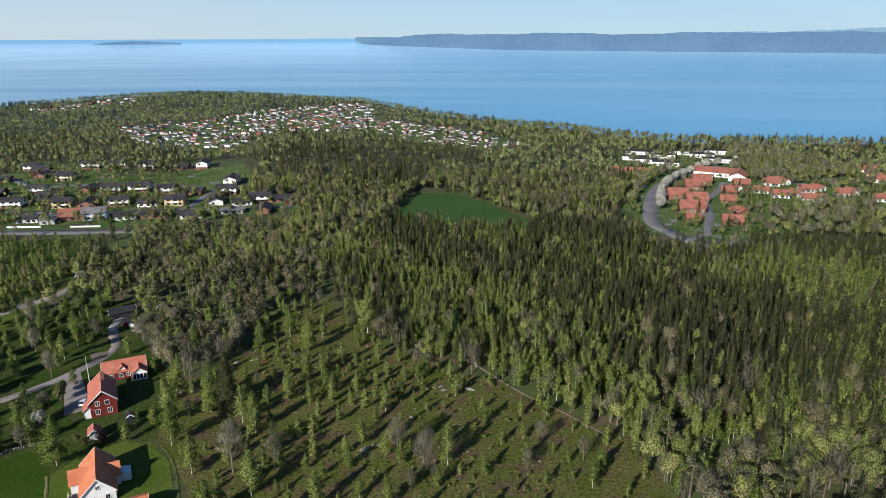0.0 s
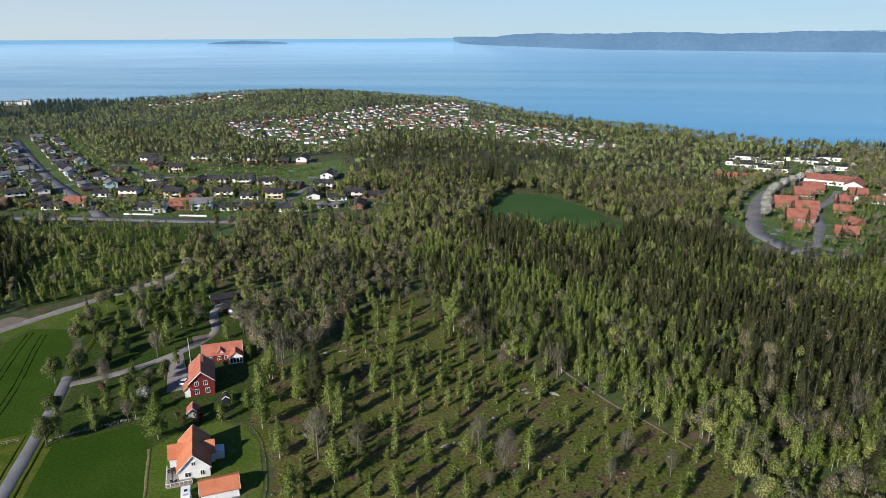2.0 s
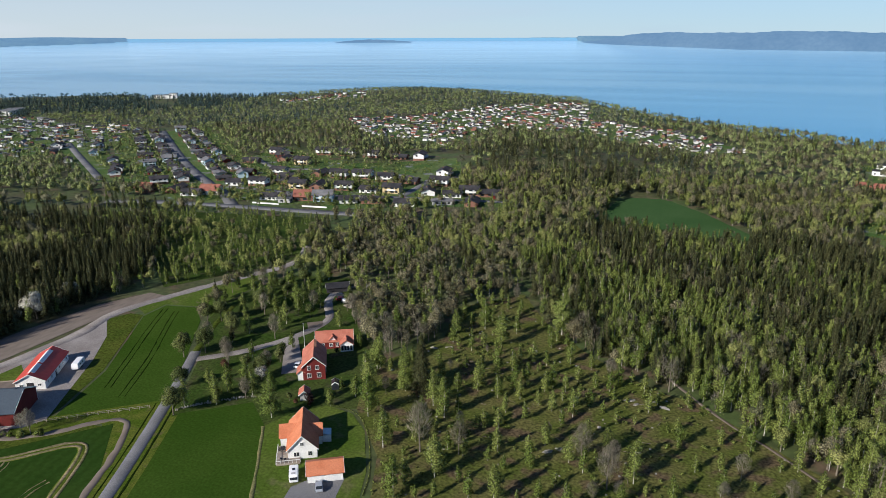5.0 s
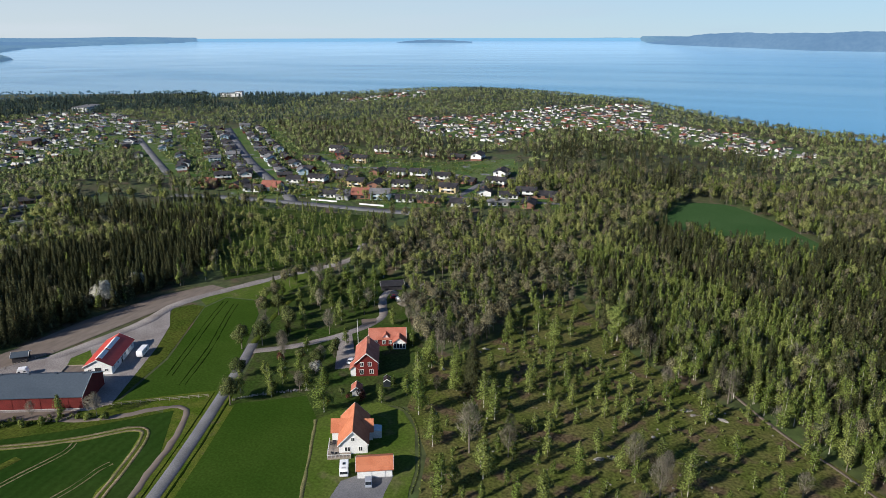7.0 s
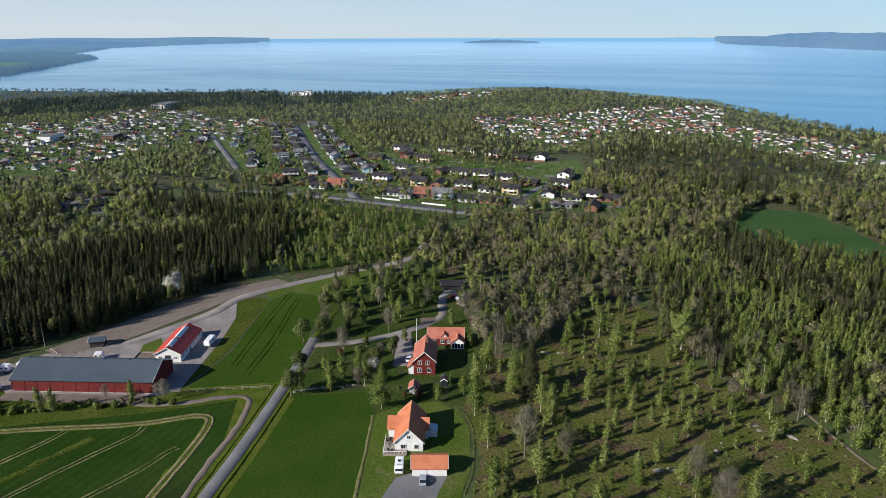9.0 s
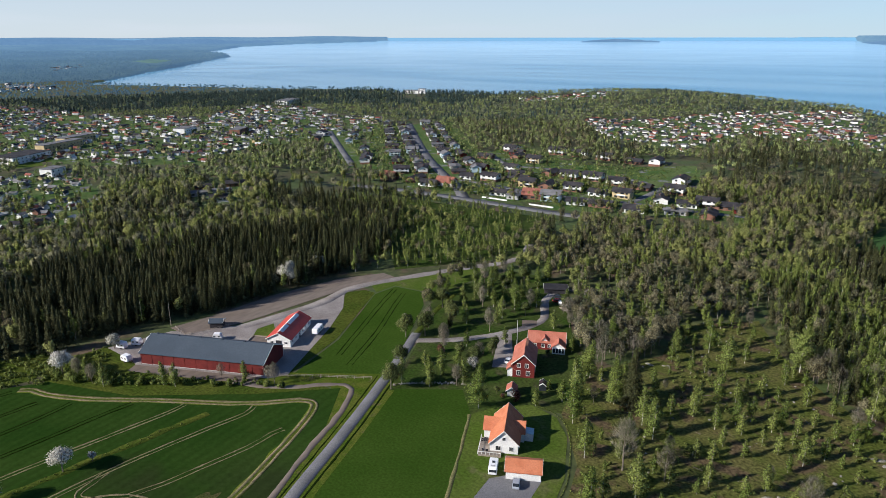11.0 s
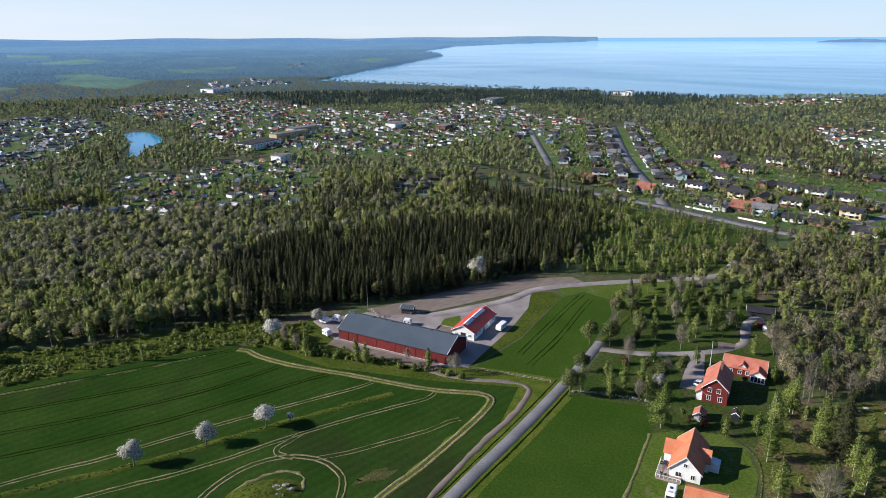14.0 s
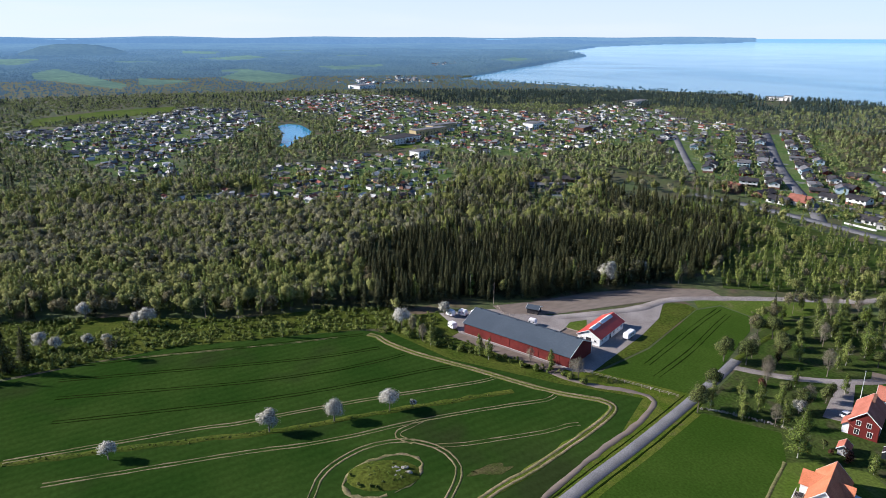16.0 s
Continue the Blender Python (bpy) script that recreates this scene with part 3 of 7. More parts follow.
SUB_B = [(-585, 612), (-505, 686), (-288, 457), (-312, 435), (-329, 415), (-365, 391)]
SUB_C = [(-560, 505), (-570, 570), (-410, 446), (-385, 390)]
SUB_D = [(-392, 813), (-307, 881), (-245, 1012), (-118, 1088), (-82, 892), (39, 784), (80, 678), (44, 656), (-18, 695), (-96, 778), (-190, 784), (-201, 640), (-309, 695)]
SUB_E = [(-598, 997), (-498, 1129), (-464, 1051), (-569, 948)]
SUB_F = [(-384, 241), (-426, 272), (-429, 317), (-377, 275)]
TOWN_PARTS = [[(-523, 88), (-577, 118), (-558, 145), (-594, 201), (-576, 256), (-446, 218), (-401, 177), (-446, 89)], [(-885, -123), (-790, -107), (-740, -64), (-643, -37), (-550, 0), (-571, 38), (-656, 31), (-733, 91), (-884, 167), (-1038, 156), (-1096, 83), (-1000, 46), (-946, -41)],
              [(-1142, 202), (-1250, 342), (-1143, 452), (-953, 460), (-805, 533), (-622, 412), (-737, 394), (-796, 339), (-749, 211), (-932, 270), (-967, 223)],
              [(-772, 222), (-796, 339), (-737, 394), (-601, 398), (-501, 332), (-566, 285), (-639, 250), (-672, 239)], [(-804, 534), (-885, 682), (-799, 711), (-655, 653), (-622, 690), (-522, 551), (-549, 514), (-538, 357)],
              [(-482, 9), (-467, 12), (-449, 66), (-427, 106), (-450, 112), (-486, 57)]]
STRIP = [(-932, -112), (-987, -49), (-1049, 57), (-1130, 70), (-1096, -31), (-1028, -109)]
VILLAGE = [(120, 350), (110, 420), (150, 520), (160, 640), (260, 640), (340, 520), (320, 430), (230, 380), (160, 350)]

SETTLED = [SUB_A, SUB_B, SUB_C, SUB_D, SUB_E, SUB_F, VILLAGE] + TOWN_PARTS
land_cover(GROUND)
patch("field", BIGFIELD, 0.06, M["crop"], "wide dark green field of young crop", "field")
patch("field", EASTFIELD, 0.06, M["crop_bright"], "green field of young crop beside the road", "field")
patch("lawn", LAWN, 0.07, M["lawn"], "mown green lawn round the white house", "lawn")
patch("lawn", [(-126, 141), (-97, 140), (-86, 158), (-77, 160), (-80, 178), (-82, 192), (-97, 207), (-122, 200), (-110, 160)], 0.035, M["orchard"], "shaded grass between the houses", "lawn")
patch("lawn", GARDEN, 0.05, M["orchard"], "grassy garden land with scattered trees", "lawn")
patch("pasture", PASTURE, 0.05, M["pasture"], "rocky brown and green grazing land", "pasture")
patch("field", CROP, 0.07, M["crop_bright"], "bright green strip of crop behind the stable", "field")
patch("meadow", ROUGH, 0.06, M["rough"], "yellowish rough grass bank beside the yard", "meadow")
patch("lawn", [(-187, 200), (-195, 205), (-189, 217), (-176, 241), (-166, 260), (-161, 254), (-164, 224), (-160, 205), (-171.5, 213), (-186, 211)], 0.045, M["lawn"], "green strip behind the crop along the gravel road", "lawn")
patch("yard", BARNYARD, 0.08, M["gravel"], "pale gravel yard round the red barn", "yard")
patch("paddock", PADDOCK, 0.09, M["sand"], "brown sandy riding paddock at the wood's edge", "paddock")
patch("field", FARFIELD, 0.1, M["far_crop"], "small green field enclosed by woods", "field")
patch("lawn", FARLAWN, 0.1, M["lawn"], "open green among the suburban houses", "lawn")
patch("field", STRIP, 0.3, M["lawn"], "light green field strip beyond the town", "field")
patch("meadow", MEADOW, 0.06, M["orchard"], "open meadow with young birches", "meadow")
patch("water", POND, 0.25, M["water"], "small blue pond at the edge of town", "pond")
patch("driveway", [(-77, 114), (-78, 122), (-75, 126), (-67, 129), (-66, 122), (-60, 100), (-70, 96)], 0.1, M["asphalt"], "grey asphalt driveway before the garage", "driveway")
patch("yard", [(-123, 197), (-119, 199), (-104, 176), (-110, 172)], 0.09, M["gravel"], "gravel yard beside the red house", "yard")

patch("bare_strip", [(-206.8, 103.2), (-166, 122), (-164, 118.2), (-175, 111.5), (-204, 98)], 0.07, M["sand"], "bare trodden earth along the barn", "bare earth")
patch("verge", [(-70, -10), (-100, 40), (-125, 108), (-143, 131), (-163, 121), (-164, 127), (-134, 149), (-125, 143), (-106, 118), (-76, 40), (-52, 0)], 0.04, M["verge"], "green grass verges along the road", "verge")
patch("rough_ground", [(-217, 78), (-188, 88), (-158, 112), (-140, 130), (-160, 129), (-206, 103), (-227, 104), (-230, 82)], 0.03, M["rough"], "rough grass strip before the barn", "rough ground")
strip("road", [(-75, -10), (-94, 40), (-109.9, 82.9), (-115.0, 96.7), (-119.9, 110.9), (-126.3, 127.9), (-133.5, 146.2), (-141.8, 166.1), (-147.0, 177.9)], 3.4, 0.12, M["asphalt"], "narrow grey asphalt country road", "road")
strip("track", [(-170, 114), (-157.7, 119.3), (-150.2, 126.0), (-142.5, 133.2), (-138.8, 134.4), (-134.9, 131.6), (-129.8, 122.1), (-125.0, 109.1), (-119.6, 94.9), (-115.0, 84.1), (-98, 45)], 1.7, 0.1, M["sand"], "bare earth farm track beside the field", "track", 0.2)
strip("road", [(-147, 177.9), (-154, 198), (-159, 219)], 2.2, 0.11, M["rough"], "old grassy lane between trees", "road")
strip("driveway", [(-144.5, 172), (-133, 181), (-125, 191), (-121, 198), (-117, 207), (-116, 218), (-124, 233), (-127, 249)], 3.4, 0.1, M["gravel"], "pale gravel drive to the red houses", "driveway", 0.15)
strip("road", [(-203, 143), (-197, 175), (-199, 196), (-191, 217), (-178, 243), (-165, 266), (-163, 282), (-170, 300)], 4.5, 0.12, M["gravel"], "pale gravel road along the wood", "road", 0.2)
strip("road", [(-345, 350), (-314, 358), (-258, 363), (-199, 365), (-165, 368)], 8, 0.15, M["asphalt"], "wide grey main road past the suburb", "road")
strip("road", [(-545, 650), (-396, 494), (-317, 420), (-288, 396), (-258, 364)], 8, 0.14, M["asphalt"], "straight grey suburban street", "road")
strip("road", [(-164, 414), (-163, 440), (-163, 483), (-167, 560)], 5, 0.14, M["asphalt"], "grey suburban street", "road")
strip("road", [(-345, 526), (-300, 488), (-268, 490), (-225, 494), (-163, 483)], 5, 0.15, M["asphalt"], "grey suburban street", "road")
strip("road", [(-312, 414), (-266, 411), (-215, 408), (-163, 418), (-132, 419), (-94, 425)], 5, 0.16, M["asphalt"], "grey suburban street", "road")
strip("road", [(330, 330), (200, 342), (151, 344), (134, 343), (126, 364), (123, 386), (133, 424), (151, 471), (175, 510), (206, 543), (233, 568)], 9, 0.15, M["asphalt"], "curving grey village road", "road")
strip("road", [(129, 347), (146, 360), (152, 375), (162, 399), (174, 438), (197, 474), (209, 497)], 5, 0.16, M["asphalt"], "grey village street", "road")

strip("road", [(-575, 545), (-480, 468), (-400, 404)], 6, 0.14, M["asphalt"], "grey suburban street", "road")
strip("field_edge", [(-99, 143.5), (-90, 126), (-82, 110), (-70, 88), (-55, 62)], 0.8, 0.13, M["dry"], "pale dry grass line along the field", "field edge", 0.15)
patch("scrub_land", [(-222, 77), (-224, 70), (-237, 4), (-235, -47), (-262, -140), (-330, -140), (-290, -70), (-275, -14), (-254, 28), (-248, 68), (-238, 92)], 0.05, M["rough"], "rough scrub land between field and wood", "scrub")


def wheel_tracks(pts, gauge=1.9, width=0.7, level=0.12, worn="dirt"):
    """A pair of ruts."""
    c = np.array(pts, float)
    d = np.gradient(c, axis=0)
    nrm = np.stack([-d[:, 1], d[:, 0]], 1) / np.hypot(d[:, 0], d[:, 1])[:, None]
    root = thing("wheel_track", Matrix(), "pale dirt wheel ruts worn through the crop" if worn == "dirt" else "dark green wheel ruts through the crop", "track", kind="structure")
    for s in (-1, 1):
        ob = strip("rut", [tuple(p) for p in c + nrm * s * gauge / 2], width, level, M[worn], "", "", 0.08)
        del ob["kind"]
        ob.parent = root
    return root


TRACK = [(-218.7, 71.0), (-215.3, 73.7), (-208.7, 75.1), (-197.9, 80.4), (-189.0, 86.2), (-179.2, 93.2), (-169.0, 99.7), (-159.2, 106.0), (-150.8, 112.9), (-144.9, 119.2),
         (-141.0, 120.9), (-138.4, 119.6), (-135.6, 115.0), (-131.1, 104.0), (-126.3, 90.7), (-123.1, 81.3), (-120.2, 70.4), (-106, 32)]
strip("track_bed", TRACK, 2.9, 0.09, M["verge"], "dry trodden grass between the ruts", "track", 0.2)
wheel_tracks(TRACK, 1.6, 0.8)
# the pale runs on either side of the balk, the loop round the mound and its spurs
wheel_tracks([(-183, -40), (-178.8, 5.6), (-176.6, 17.6), (-176.1, 30.9), (-175.0, 45.2), (-173.5, 60.7), (-171.5, 77.5), (-169.8, 92.0), (-170.1, 97.3)], 1.35, 0.34)
wheel_tracks([(-168, -30), (-163.5, 3), (-160.9, 20.7), (-158.4, 33.0), (-157.1, 46.6), (-156.8, 61.8), (-155.3, 78.2), (-153.1, 93.8), (-151.3, 104.7), (-152.7, 108.9)], 1.35, 0.32)
wheel_tracks([(-122, 22), (-128, 24), (-136.0, 28.7), (-144.7, 34.5), (-150.2, 46.0), (-149.5, 57.0), (-143.2, 64.3), (-135.3, 66.4), (-129.5, 64.7), (-122.6, 58.8), (-116, 50)], 1.5, 0.45)
wheel_tracks([(-143.7, 63.7), (-140.8, 71.9), (-139.1, 81.3), (-136.9, 94.6), (-136.9, 102.4), (-136.2, 106.0)], 1.5, 0.26)
wheel_tracks([(-156.4, 66), (-155.0, 61.9), (-154.0, 58.3), (-151.5, 57.0), (-147.2, 59.8)], 1.5, 0.3)
# dark runs of pressed crop
for run in ([(-236, -30), (-229.8, 12.1), (-226.6, 27.0), (-223.7, 43.0), (-221.0, 60.2), (-219.1, 69.2)], [(-226, -30), (-216.5, 10.4), (-213.1, 24.5), (-209.9, 39.5), (-207.2, 55.8), (-206.3, 71)],
            [(-214, -30), (-203.9, 8.8), (-200.7, 22.1), (-198.2, 36.5), (-196.6, 52.2), (-196.8, 68), (-198, 77)], [(-199, -30), (-191.1, 7.2), (-188.5, 19.9), (-186.4, 33.5), (-185.1, 48.5), (-184.3, 65.2), (-184.0, 80.0), (-183.1, 88)]):
    wheel_tracks(run, 1.5, 0.42, 0.1, "rut")
wheel_tracks([(-236, -20), (-229.3, 12.1), (-226.1, 27.0), (-223.2, 43.0), (-220.6, 60.2)], 0.7, 0.1, 0.11)

for k in (0.0, 11.0):
    wheel_tracks([(-183 + k * 0.55, 207 - k * 0.1), (-176 + k * 0.6, 190), (-166 + k * 0.7, 168), (-157 + k * 0.75, 148 - k * 0.3)], 1.8, 0.3, 0.1, "rut")

strip("ditch", [(-91, 40), (-107, 83), (-117, 111.8), (-123.4, 128.8), (-130.6, 147)], 0.6, 0.07, M["rut"], "narrow dark ditch along the road", "ditch", 0.06)
strip("ditch", [(-97, 40), (-112.7, 82.9), (-122.7, 110), (-129.1, 127), (-136.3, 145)], 0.4, 0.07, M["rut"], "narrow dark ditch along the road", "ditch", 0.06)
strip("old_path", [(4, 213), (8.4, 207), (13.4, 200), (24, 185), (31, 177.5), (36.6, 171.5), (46, 160)], 0.9, 0.09, M["sand"], "narrow bare earth path along the wood", "path", 0.15)
patch("bare_patch", [(-127.8 + 2.0 * math.cos(a) * (1 + 0.35 * math.sin(3 * a)) + 0.8 * math.sin(a), 72.5 + 5.5 * math.sin(a) * (1 + 0.25 * math.cos(5 * a))) for a in np.linspace(0, 6.0, 30)], 0.09, M["thin_crop"], "thin bare patch in the crop", "bare patch")

# ---- trees ----
def leaf_triangles(centres, out, size, rng, spread=0.6):
    """Small leaf clumps: one triangle each, lying roughly square to the direction out."""
    n = len(centres)
    out = out + rng.normal(size=(n, 3)) * spread
    out /= np.linalg.norm(out, axis=1)[:, None] + 1e-6
    u = rng.normal(size=(n, 3))
    u -= out * np.sum(u * out, 1)[:, None]
    u /= np.linalg.norm(u, axis=1)[:, None] + 1e-6
    v = np.cross(out, u)
    s = size * rng.uniform(0.6, 1.4, (n, 1))
    return np.stack([centres + u * s * 0.62, centres - u * s * 0.35 + v * s * 0.55, centres - u * s * 0.35 - v * s * 0.55], 1)


def blob(c, r, sides, rings, rng, rough=0.2):
    """A lumpy closed tuft of foliage round c: triangles and the outward normals of their corners."""
    lat = np.linspace(-math.pi / 2, math.pi / 2, rings + 2)[1:-1]
    a = np.arange(sides) * 2 * math.pi / sides
    d = [np.array([[0.0, 0.0, -1.0]])]
    for i, t in enumerate(lat):
        ang = a + i * math.pi / sides + rng.uniform(-0.2, 0.2, sides)
        d.append(np.stack([np.cos(t) * np.cos(ang), np.cos(t) * np.sin(ang), np.full(sides, math.sin(t))], 1))
    d.append(np.array([[0.0, 0.0, 1.0]]))
    d = np.concatenate(d)
    v = np.asarray(c) + d * np.asarray(r) * (1 + rough * rng.normal(size=(len(d), 1)).clip(-1.6, 1.6))
    f = []
    for j in range(sides):
        k = (j + 1) % sides
        f.append((0, 1 + k, 1 + j))
        f.append((len(d) - 1, len(d) - 1 - sides + j, len(d) - 1 - sides + k))
        for i in range(rings - 1):
            p, q = 1 + i * sides, 1 + (i + 1) * sides
            f += [(p + j, p + k, q + k), (p + j, q + k, q + j)]
    f = np.array(f)
    return v[f], d[f].reshape(-1, 3)


def tufts(shape, h, w, count, rng):
    """Places and radii of the tufts that make up a crown."""
    out = []
    if shape == "birch":
        low = rng.uniform(0.07, 0.22)
        for i in range(count):
            z = (i + 0.5) / count
            r = w / 2 * (0.5 + 0.5 * math.sin(math.pi * min(1, z * 1.05) ** 0.62)) * (1.0 if z < 0.75 else 0.62)
            a, o = rng.uniform(0, 6.28), r * rng.uniform(0.15, 0.5)
            out.append((o * math.cos(a), o * math.sin(a), h * (low + (0.93 - low) * z), r * 0.72, r * 0.72, h * (1 - low) * 0.62 / count + 0.35))
    elif shape == "round":
        for i in range(count):
            e, a = rng.uniform(-0.35, 1.0), i * 2.4 + rng.uniform(-0.4, 0.4)
            c = math.sqrt(max(0.0, 1 - e * e)) if e > 0 else 1.0
            s = rng.uniform(0.8, 1.15)
            out.append((w * 0.29 * c * math.cos(a), w * 0.29 * c * math.sin(a), h * (0.58 + 0.22 * e), w * 0.25 * s, w * 0.25 * s, h * 0.19 * s))
        out.append((0, 0, h * 0.62, w * 0.3, w * 0.3, h * 0.3))
    elif shape == "pine":
        for i in range(count):
            a, o, z = rng.uniform(0, 6.28), w * rng.uniform(0.05, 0.26), 0.45 + 0.48 * (i + 0.5) / count
            r = w * rng.uniform(0.16, 0.26) * (1.25 - 0.6 * (z - 0.45) / 0.48)
            out.append((o * math.cos(a), o * math.sin(a), h * z, r, r, h * rng.uniform(0.05, 0.085)))
    else:
        for i in range(count):
            a, o = rng.uniform(0, 6.28), w * rng.uniform(0.0, 0.28)
            s = rng.uniform(0.75, 1.1)
            out.append((o * math.cos(a), o * math.sin(a), h * rng.uniform(0.3, 0.62), w * 0.28 * s, w * 0.28 * s, h * 0.36 * s))
    return out


def spruce_tiers(h, w, tiers, points, rng):
    """Whorls of drooping boughs: ragged stars over one another, narrowing to the top."""
    tris, nor = [], []
    for i in range(tiers):
        z = i / tiers
        r = w / 2 * (1 - z) ** 0.85 * rng.uniform(0.82, 1.12) + 0.12
        foot, top = h * (0.06 + 0.94 * z), h * (0.06 + 0.94 * min(1, z + 1.75 / tiers))
        k = points * 2
        a = np.arange(k) * 2 * math.pi / k + rng.uniform(0, 6.28)
        rr = r * np.where(np.arange(k) % 2, rng.uniform(0.6, 0.8, k), rng.uniform(0.85, 1.2, k))
        zz = foot + np.where(np.arange(k) % 2, 0.3 * (top - foot), 0.0) + rng.normal(0, 0.015 * h, k)
        ring = np.stack([rr * np.cos(a), rr * np.sin(a), zz], 1)
        tip = np.array([0.0, 0.0, top])
        for j in range(k):
            q = (j + 1) % k
            tris.append((ring[j], ring[q], tip))
            for m in (j, q):
                nor.append((math.cos(a[m]), math.sin(a[m]), 0.55))
            mid = a[j] + math.pi / k
            nor.append((math.cos(mid) * 0.7, math.sin(mid) * 0.7, 0.7))
    nor = np.array(nor)
    return np.array(tris), nor / np.linalg.norm(nor, axis=1)[:, None]


def crown(shape, h, w, lod, rng):
    """Foliage of one tree: triangles and corner normals. lod: tufts, sides, rings, loose clumps, size of a clump."""
    count, sides, rings, loose, size = lod
    if shape == "bare":
        n = loose
        z, a = rng.beta(2.0, 1.6, n), rng.uniform(0, 6.283, n)
        r = w / 2 * np.sin(np.clip(z, 0.05, 0.97) * math.pi) ** 0.6 * rng.uniform(0.1, 1, n) ** 0.6
        c = np.stack([r * np.cos(a), r * np.sin(a), h * (0.28 + 0.72 * z)], 1)
        up = np.stack([c[:, 0] / w * 2, c[:, 1] / w * 2, np.full(n, 0.9)], 1) + rng.normal(0, 0.3, (n, 3))
        up /= np.linalg.norm(up, axis=1)[:, None]
        side = np.cross(up, rng.normal(size=(n, 3)))
        side /= np.linalg.norm(side, axis=1)[:, None] + 1e-6
        s = size * rng.uniform(0.6, 1.3, (n, 1))
        tris = np.stack([c + up * s, c - up * s * 0.8 + side * s * 0.035, c - up * s * 0.8 - side * s * 0.035], 1)
        return tris, round_normals(tris, h, w)
    if shape == "spruce":
        tris, nor = spruce_tiers(h, w, count, sides, rng)
        if loose:
            z = 1 - np.sqrt(rng.uniform(0.0, 0.96, loose))
            a = rng.uniform(0, 6.283, loose)
            r = (w / 2 * (1 - z) ** 0.85 + 0.15) * rng.uniform(0.6, 1.05, loose)
            c = np.stack([r * np.cos(a), r * np.sin(a), h * (0.07 + 0.93 * z) - 0.15 * r], 1)
            d = np.stack([np.cos(a), np.sin(a), np.full(loose, -0.5)], 1)
            v = np.cross(d, [0, 0, 1.0]) * 0.4 + rng.normal(size=(loose, 3)) * 0.12
            s = size * rng.uniform(0.7, 1.3, (loose, 1))
            tip = face_out(np.stack([c + d * s * 0.62, c - d * s * 0.35 + v * s, c - d * s * 0.35 - v * s], 1), h)
            tris, nor = np.concatenate([tris, tip]), np.concatenate([nor, round_normals(tip, h, w)])
        return tris, nor
    tris, nor, at, way = [], [], [], []
    each = max(1, loose // max(1, count))
    for x, y, z, rx, ry, rz in tufts(shape, h, w, count, rng):
        t, n = blob((x, y, z), (rx * 0.8, ry * 0.8, rz * 0.85), sides, rings, rng, 0.24)
        tris.append(t)
        nor.append(n * 0.3 + round_normals(t, h, w) * 0.9)
        if loose:
            d = rng.normal(size=(each, 3))
            d /= np.linalg.norm(d, axis=1)[:, None]
            at.append(np.array([x, y, z]) + d * np.array([rx, ry, rz]) * rng.uniform(0.72, 1.3, (each, 1)))
            way.append(d)
    if loose:
        clump = face_out(leaf_triangles(np.concatenate(at), np.concatenate(way), size, rng), h)
        tris.append(clump)
        nor.append(round_normals(clump, h, w))
    nor = np.concatenate(nor)
    return np.concatenate(tris), nor / (np.linalg.norm(nor, axis=1)[:, None] + 1e-6)


def stem(h, r, rng, sides=4, limbs=0, reach=1.0):
    """Tapered trunk, leaning slightly, with limbs, as triangles."""
    tris = []

    def limb(a, b, r0, r1, k):
        d = b - a
        u = np.cross(d, [0.3, 0.9, 0.2])
        u /= np.linalg.norm(u)
        v = np.cross(d, u)
        v /= np.linalg.norm(v)
        ang = np.arange(k) * 2 * math.pi / k
        ring = np.cos(ang)[:, None] * u + np.sin(ang)[:, None] * v
        p, q = a + ring * r0, b + ring * r1
        for i in range(k):
            j = (i + 1) % k
            tris.extend([(p[i], p[j], q[j]), (p[i], q[j], q[i])])

    lean = rng.normal(0, 0.02 * h, 2)
    mid, top = np.array([lean[0] * 0.4, lean[1] * 0.4, h * 0.5]), np.array([lean[0], lean[1], h * 0.95])
    limb(np.array([0, 0, -0.3]), mid, r, r * 0.65, sides)
    limb(mid, top, r * 0.65, r * 0.12, sides)
    for i in range(limbs):
        z = rng.uniform(0.3, 0.85)
        a = rng.uniform(0, 6.283)
        s = mid * (z / 0.5) if z < 0.5 else mid + (top - mid) * (z - 0.5) / 0.5
        L = reach * (1.15 - z) * rng.uniform(0.7, 1.2)
        limb(s, s + np.array([math.cos(a) * L, math.sin(a) * L, L * 0.7]), r * 0.35 * (1.1 - z), r * 0.06, 3)
    return np.array(tris)


def tri_mesh(name, tris, mats, index=None, normals=None, tone=None):
    v = tris.reshape(-1, 3)
    me = to_mesh(name, v, np.arange(len(v)).reshape(-1, 3), mats, index, smooth=normals is not None)
    if normals is not None:
        me.attributes.new("custom_normal", "FLOAT_VECTOR", "POINT").data.foreach_set("vector", np.ascontiguousarray(normals, np.float32).ravel())
    if tone is not None:
        me.attributes.new("tone", "FLOAT", "POINT").data.foreach_set("value", np.ascontiguousarray(tone, np.float32))
    return me


def face_out(tris, h):
    """Turns every clump so that its front faces away from the crown's middle."""
    f = np.cross(tris[:, 1] - tris[:, 0], tris[:, 2] - tris[:, 0])
    v = (tris.mean(1) - [0, 0, h * 0.45]) * [1, 1, 0.4]
    v[:, 2] = np.maximum(v[:, 2], 0.45 * np.hypot(v[:, 0], v[:, 1]) + 0.1)
    back = np.sum(f * v, 1) < 0
    tris[back] = tris[back][:, [0, 2, 1]]
    return tris


